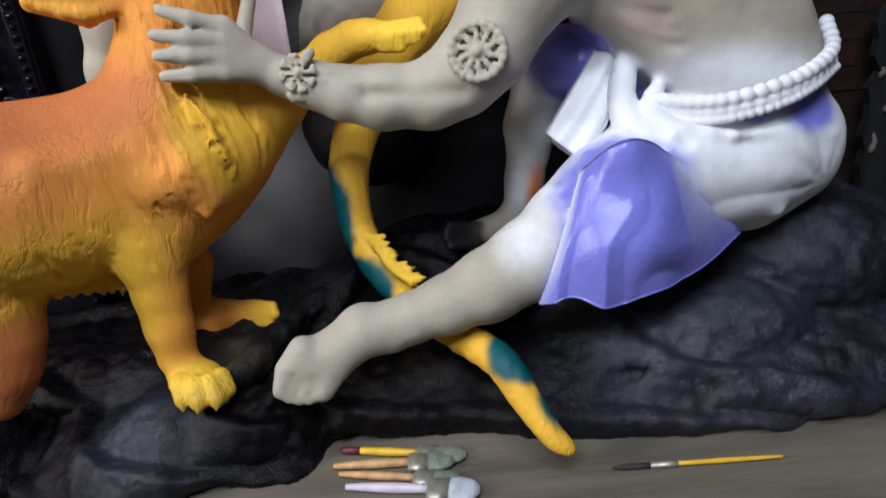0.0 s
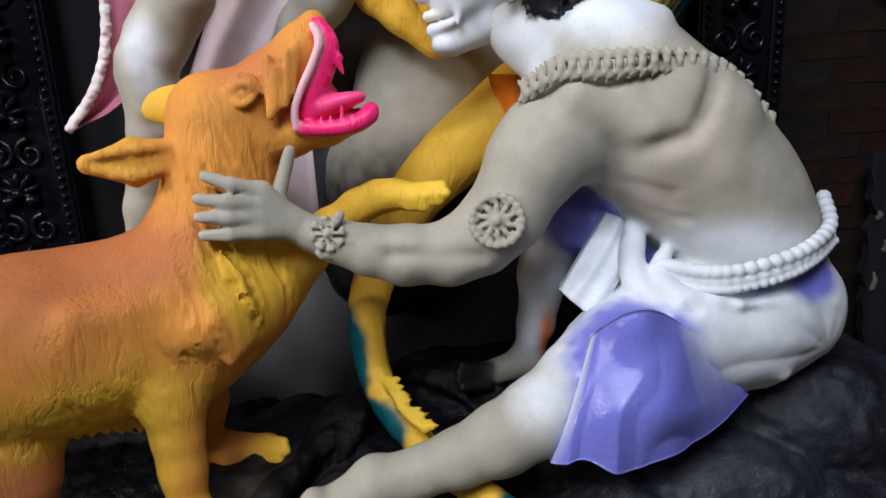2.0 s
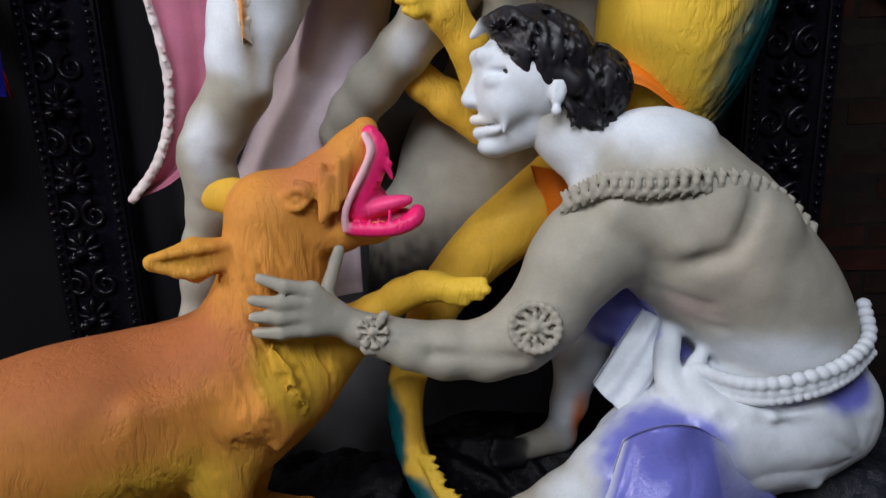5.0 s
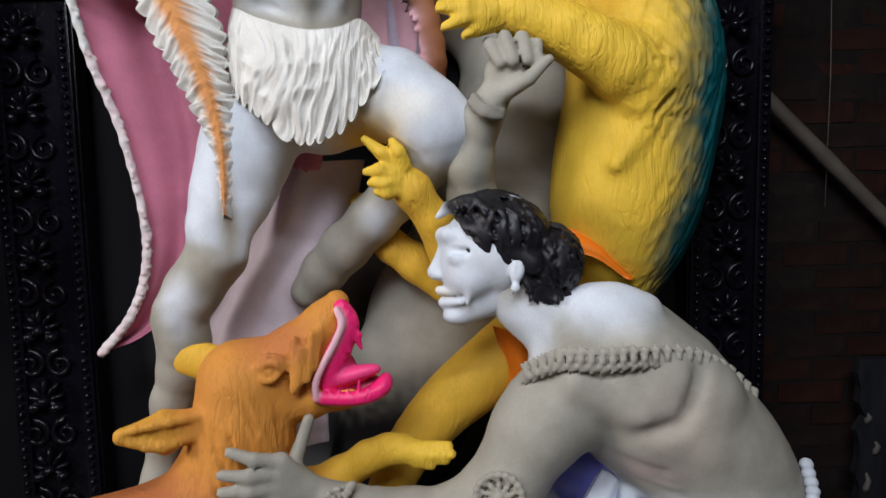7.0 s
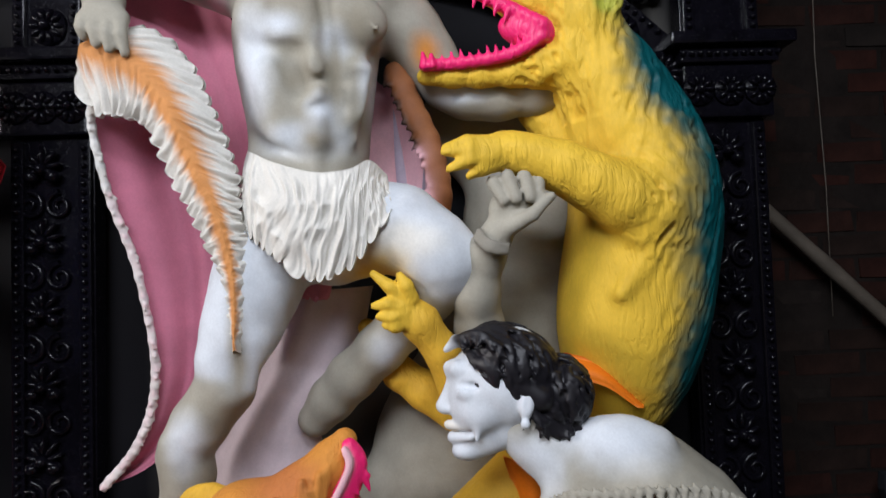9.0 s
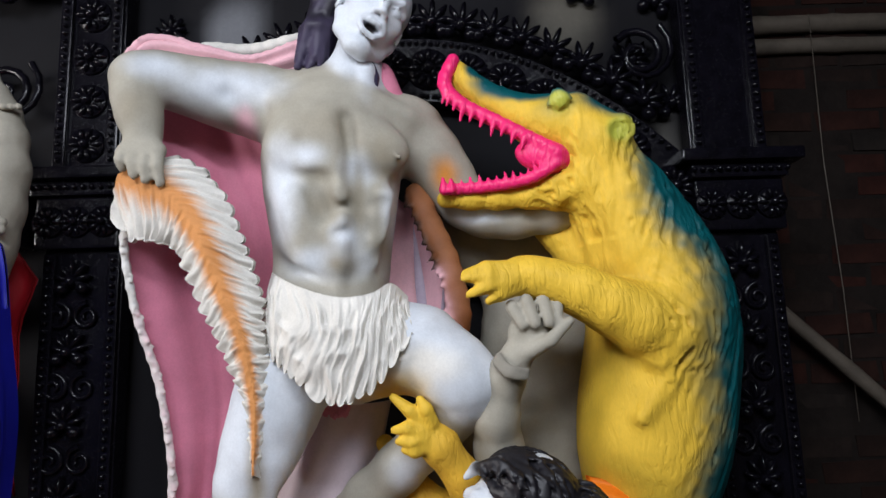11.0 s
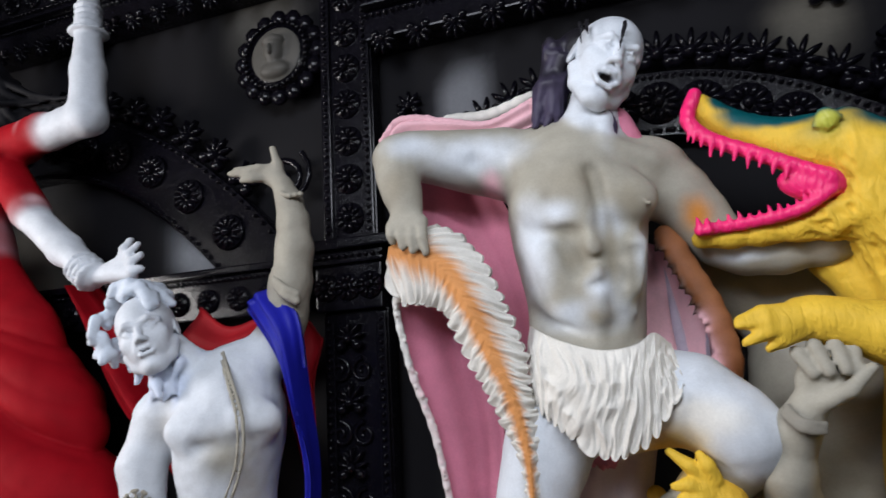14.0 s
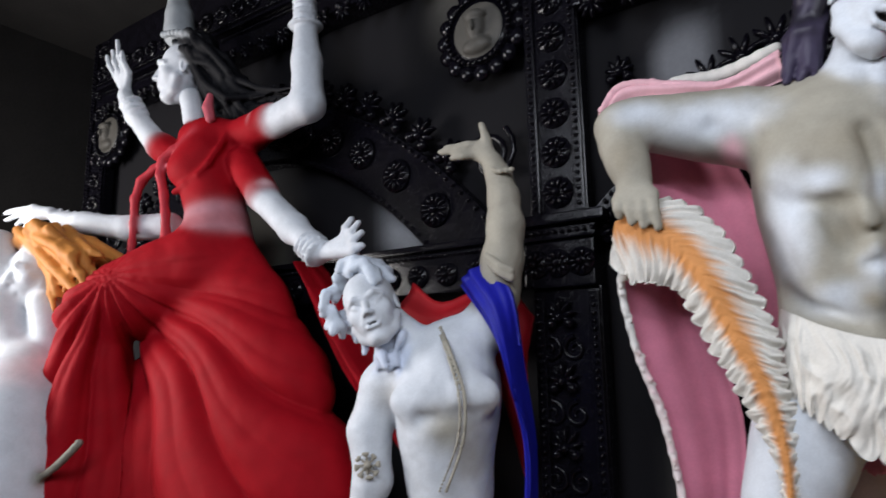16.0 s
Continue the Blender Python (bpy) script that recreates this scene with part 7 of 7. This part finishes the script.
for a_, b_ in (((-1.122, 1.42, 1.857), (-1.025, 1.43, 1.854)), ((-1.019, 1.445, 1.865), (-0.955, 1.49, 1.864))):
    b.dig(a_, b_, 0.003, 0.002, 0.04)
b.relief(lumps(0.002, 0.04, 37))
sash = ruled([(-1.091, 1.56, 2.183), (-0.985, 1.53, 2.054), (-0.93, 1.53, 1.907), (-0.898, 1.53, 1.781), (-0.905, 1.53, 1.632)], [(-1.026, 1.6, 2.246), (-0.948, 1.57, 2.152), (-0.939, 1.6, 1.971), (-0.926, 1.62, 1.794), (-0.93, 1.62, 1.611)], 30, 16, BLUE, -0.035, 0.008, (0, 1, 0), 0.006, 3)
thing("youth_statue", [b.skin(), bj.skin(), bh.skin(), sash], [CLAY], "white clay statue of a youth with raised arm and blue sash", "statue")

# --- pale statue with orange hair at the red figure's side ---
o = Clay(0.0085, 0.03, 0.005)
o.chain([(-2.42, 1.09, 1.351, 0.20), (-2.47, 1.10, 1.615, 0.19), (-2.55, 1.15, 1.82, 0.175), (-2.64, 1.22, 1.97, 0.12)], WHITE, 0.05, 7)
o.chain([(-2.597, 1.26, 2.086, 0.06), (-2.638, 1.25, 2.207, 0.058)], WHITE, 0.02)
head(o, (-2.72, 1.25, 2.325), (-0.1, -1, -0.05), (-0.15, 0, 1), 0.25, WHITE)
o.chain([(-2.635, 1.2, 1.933, 0.09), (-2.763, 1.17, 2.169, 0.07), (-2.849, 1.17, 2.444, 0.05)], WHITE, 0.03)
o.ell((-2.703, 1.3, 2.425), (0.11, 0.09, 0.08), HAIRY, k=0.01)
for i in range(70):
    p0 = arr((-2.706, 1.26, 2.451)) + arr((rg.uniform(-0.1, 0.12), rg.uniform(-0.07, 0.06), rg.uniform(-0.03, 0.05)))
    p1 = arr((-2.53, 1.3, 2.364)) + arr((rg.uniform(-0.08, 0.1), rg.uniform(-0.08, 0.06), rg.uniform(-0.1, 0.05)))
    p2 = p1 + arr((rg.uniform(0.0, 0.12), rg.uniform(-0.02, 0.03), rg.uniform(-0.11, -0.03)))
    o.chain([(*p0, 0.018), (*p1, 0.018), (*p2, 0.007)], HAIRY, 0.008, 4)
beads(o, [(-2.327, 1.11, 1.643), (-2.213, 1.13, 1.708), (-2.157, 1.16, 1.771)], 14, 0.013, GREYD)
o.spray((-2.452, 1.15, 1.99), (0.12, 0.2, 0.1), (0.8, 0.66, 0.68, 0.3), 0.0)
thing("pale_statue", [o.skin()], [CLAY], "white clay statue with orange hair beside the red dress", "statue")


# --- brushes on the plinth ---
def tube(pts, seg=10):
    """A lathe along a bent line: rows x, y, z, radius."""
    q = np.array(pts, dtype=np.float64)
    v, f = [], []
    for i, p in enumerate(q):
        d_ = q[min(i + 1, len(q) - 1), :3] - q[max(i - 1, 0), :3]
        d_ = Vector(d_).normalized()
        s_ = d_.orthogonal().normalized()
        t_ = d_.cross(s_)
        for k in range(seg):
            a = 2 * PI * k / seg
            v.append(Vector(p[:3]) + (s_ * math.cos(a) + t_ * math.sin(a)) * p[3])
    for i in range(len(q) - 1):
        for k in range(seg):
            f.append((i * seg + k, i * seg + (k + 1) % seg, (i + 1) * seg + (k + 1) % seg, (i + 1) * seg + k))
    f.append(tuple(range(seg))[::-1])
    f.append(tuple((len(q) - 1) * seg + k for k in range(seg)))
    return v, f


def tube_part(name, pts, mat, parent, label="", seg=10):
    v, f = tube(pts, seg)
    me = bpy.data.meshes.new(name)
    me.from_pydata([tuple(p) for p in v], [], f)
    me.materials.append(mat)
    me.polygons.foreach_set("use_smooth", [True] * len(me.polygons))
    ob = new(name, me)
    if parent:
        ob.parent = parent
    return tagged(ob, label) if label else ob


YEL = plain("yellow_varnish", (0.62, 0.38, 0.03), 0.35, 0.2, 40, 0.05, 120)
WOODY = plain("pale_brush_wood", (0.46, 0.27, 0.12), 0.5, 0.3, 50, 0.1, 140)
LILAC = plain("lilac_brush_paint", (0.50, 0.45, 0.55), 0.4, 0.15, 30, 0.05, 120)
TIN = plain("smeared_tin_ferrule", (0.42, 0.42, 0.36), 0.42, 0.4, 50, 0.1, 150, 0.6)
GREENSMEAR = plain("green_smeared_bristle", (0.17, 0.21, 0.17), 0.7, 0.4, 40, 0.8, 220)
DARKB = plain("dark_bristle", (0.03, 0.025, 0.025), 0.7, 0.3, 60, 0.8, 260)
PALEB = plain("pale_blue_bristle", (0.42, 0.47, 0.55), 0.7, 0.3, 60, 0.8, 260)
MAROON = plain("maroon_tip_paint", (0.11, 0.02, 0.03), 0.4, 0.2, 40, 0.05, 120)


def brush(label, x, y_, turn, length, r, wood, bristle, width, tip=None):
    e = tagged(new("paint_brush"), label, "brush", "brushes on the plinth")
    e.matrix_basis = pose(x, y_, 0.5915 + r, 0, 0, turn)
    L1 = length * 0.62
    tube_part("handle", [(0, 0, 0, r * 0.45), (0.004, 0, 0, r * 0.6), (L1 * 0.25, 0, 0, r * 0.8), (L1 * 0.6, 0, 0, r), (L1 * 0.9, 0, 0, r * 0.85), (L1, 0, 0, r * 0.9)], wood, e)
    if tip:
        tube_part("handle_tip", [(-0.0005, 0, 0, r * 0.55), (0.012, 0, 0, r * 0.86), (0.035, 0, 0, r * 0.9)], tip, e)
    fe = tube_part("ferrule", [(L1, 0, 0, r), (L1 + length * 0.06, 0, 0, r * 1.05), (L1 + length * 0.16, 0, 0, r * 1.02)], TIN, e)
    br = tube_part("bristles", [(L1 + length * 0.155, 0, 0, r), (L1 + length * 0.25, 0, 0, r * 1.1), (L1 + length * 0.33, 0, 0, r * 0.9), (L1 + length * 0.38, 0, 0, r * 0.35)], bristle, e)
    for ob in (fe, br):
        ob.scale = (1, width, 1)
    return e


brush("thin yellow paint brush with dark tip lying on the plank", 0.531, 1.087, 177, 0.262, 0.0042, YEL, DARKB, 1.2)
brush("yellow-handled flat brush with maroon end on the plank", -0.164, 1.207, -12, 0.215, 0.0075, YEL, GREENSMEAR, 2.6, MAROON)
brush("bare wooden flat brush with smeared bristles on the plank", -0.172, 1.167, -4, 0.20, 0.008, WOODY, GREENSMEAR, 2.6)
brush("bare wooden flat brush, paint-smeared ferrule, on the plank", -0.161, 1.148, -12, 0.20, 0.007, WOODY, GREENSMEAR, 2.4)
brush("lilac-handled flat brush with pale bristles on the plank", -0.147, 1.115, -10, 0.21, 0.0085, LILAC, PALEB, 2.8)

# --- bamboo poles by the brick wall ---
def bamboo(label, p, q, r, joints):
    e = tagged(new("bamboo_pole"), label, "pole", "bamboo poles")
    p, q = arr(p), arr(q)
    if q[2] < p[2] - 0.2:
        p, q = p + (p - q) * 0.25, p + (q - p) * (p[2] - r) / (p[2] - q[2])
    rows = []
    n = joints * 6
    for i in range(n + 1):
        u = i / n
        bump_ = 0.10 if i % 6 == 0 else 0
        o_ = 0.006 * math.sin(u * 7)
        rows.append((*(p * (1 - u) + q * u + arr((0, 0, o_))), r * (1 + bump_)))
    tube_part("culm", rows, BAMBOO, e, "", 14)
    return e


bamboo("pale dry bamboo pole leaning before the brick wall", (1.027, 2.16, 1.991), (1.687, 2.16, 1.35), 0.021, 6)
bamboo("bamboo rail lashed across the brick wall's top", (0.84, 2.225, 2.95), (2.6, 2.225, 2.97), 0.03, 7)
bamboo("bamboo rail lashed across the brick wall's top", (0.84, 2.228, 2.875), (2.6, 2.228, 2.885), 0.026, 7)

# --- bricks of the wall, nearest rows as pieces ---
def brick_mesh(seed):
    rb = random.Random(seed)
    bm = bmesh.new()
    box_bm(bm, -0.105, 0.105, -0.006, 0.018, -0.031, 0.031)
    for v in bm.verts:
        v.co += Vector((rb.uniform(-0.006, 0.004), rb.uniform(-0.004, 0.003), rb.uniform(-0.004, 0.003)))
    me = bpy.data.meshes.new("brick")
    bm.to_mesh(me), bm.free()
    me.materials.append(BRICK)
    return me


BM = [brick_mesh(i) for i in range(9)]
rb = random.Random(8)
for row in range(41):
    for i in range(7):
        z = 0.45 + row * 0.075
        x = 0.80 + i * 0.228 + (0.114 if row % 2 else 0)
        if x > 2.2 or rb.random() < 0.03:
            continue
        ob = new("brick", BM[rb.randrange(9)])
        ob.parent = wall_brick
        ob.matrix_basis = Matrix.LocRotScale((x, BRICK_Y + rb.uniform(0.0, 0.006), z), Euler((0, rb.uniform(-0.012, 0.012), 0)), None)


# --- a broken board standing against the brick wall ---
WEATHERED = plain("weathered_grey_board", (0.016, 0.016, 0.019), 0.85, 0.5, 9, 0.5, 60, stretch=(2, 2, 0.4), spec=0.2)
DRIP = plain("dried_paint_drip", (0.12, 0.11, 0.09), 0.6, 0.3, 40, 0.3, 120)


def broken_board(x0, x1, y_, z1, thick):
    rj = random.Random(17)
    e = tagged(new("board"), "dark weathered board with a broken edge against the brick wall", "board")
    n_ = 26
    bm = bmesh.new()
    rings = []
    for i in range(n_ + 1):
        z = z1 * i / n_
        xl = x0 + 0.05 * (1 - i / n_) * 0.6 + rj.uniform(-0.008, 0.008) + (0.02 if i % 9 == 4 else 0)
        rings.append([bm.verts.new(q) for q in ((xl, y_, z), (x1, y_, z), (x1, y_ + thick, z), (xl + 0.004, y_ + thick, z))])
    for a, b_ in zip(rings[:-1], rings[1:]):
        for k in range(4):
            bm.faces.new((a[k], a[(k + 1) % 4], b_[(k + 1) % 4], b_[k]))
    bm.faces.new(rings[0][::-1])
    bm.faces.new(rings[-1])
    part("plank", bm, WEATHERED, e)
    for dx, z, ln in ((0.035, 0.78, 0.05), (0.06, 0.9, 0.03), (0.03, 1.0, 0.02)):
        tube_part("paint_drip", [(x0 + dx, y_ - 0.001, z + ln, 0.004), (x0 + dx + 0.008, y_ - 0.002, z + ln * 0.5, 0.008), (x0 + dx, y_ - 0.002, z, 0.010), (x0 + dx - 0.003, y_ - 0.001, z - 0.012, 0.004)], DRIP, e, "pale dried paint drip")
    return e


broken_board(1.325, 1.78, 2.12, 1.19, 0.035)

# --- a string hanging before the brick wall ---
tagged(tube_part("string", [(*(1.248, 2.19, 2.98), 0.0016), (*(1.236, 2.19, 2.469), 0.0016), (*(1.247, 2.19, 2.058), 0.0016), (*(1.244, 2.19, 1.654), 0.0016)], BAMBOO, None, "", 6), "thin pale string hanging from the bamboo rail", "string")
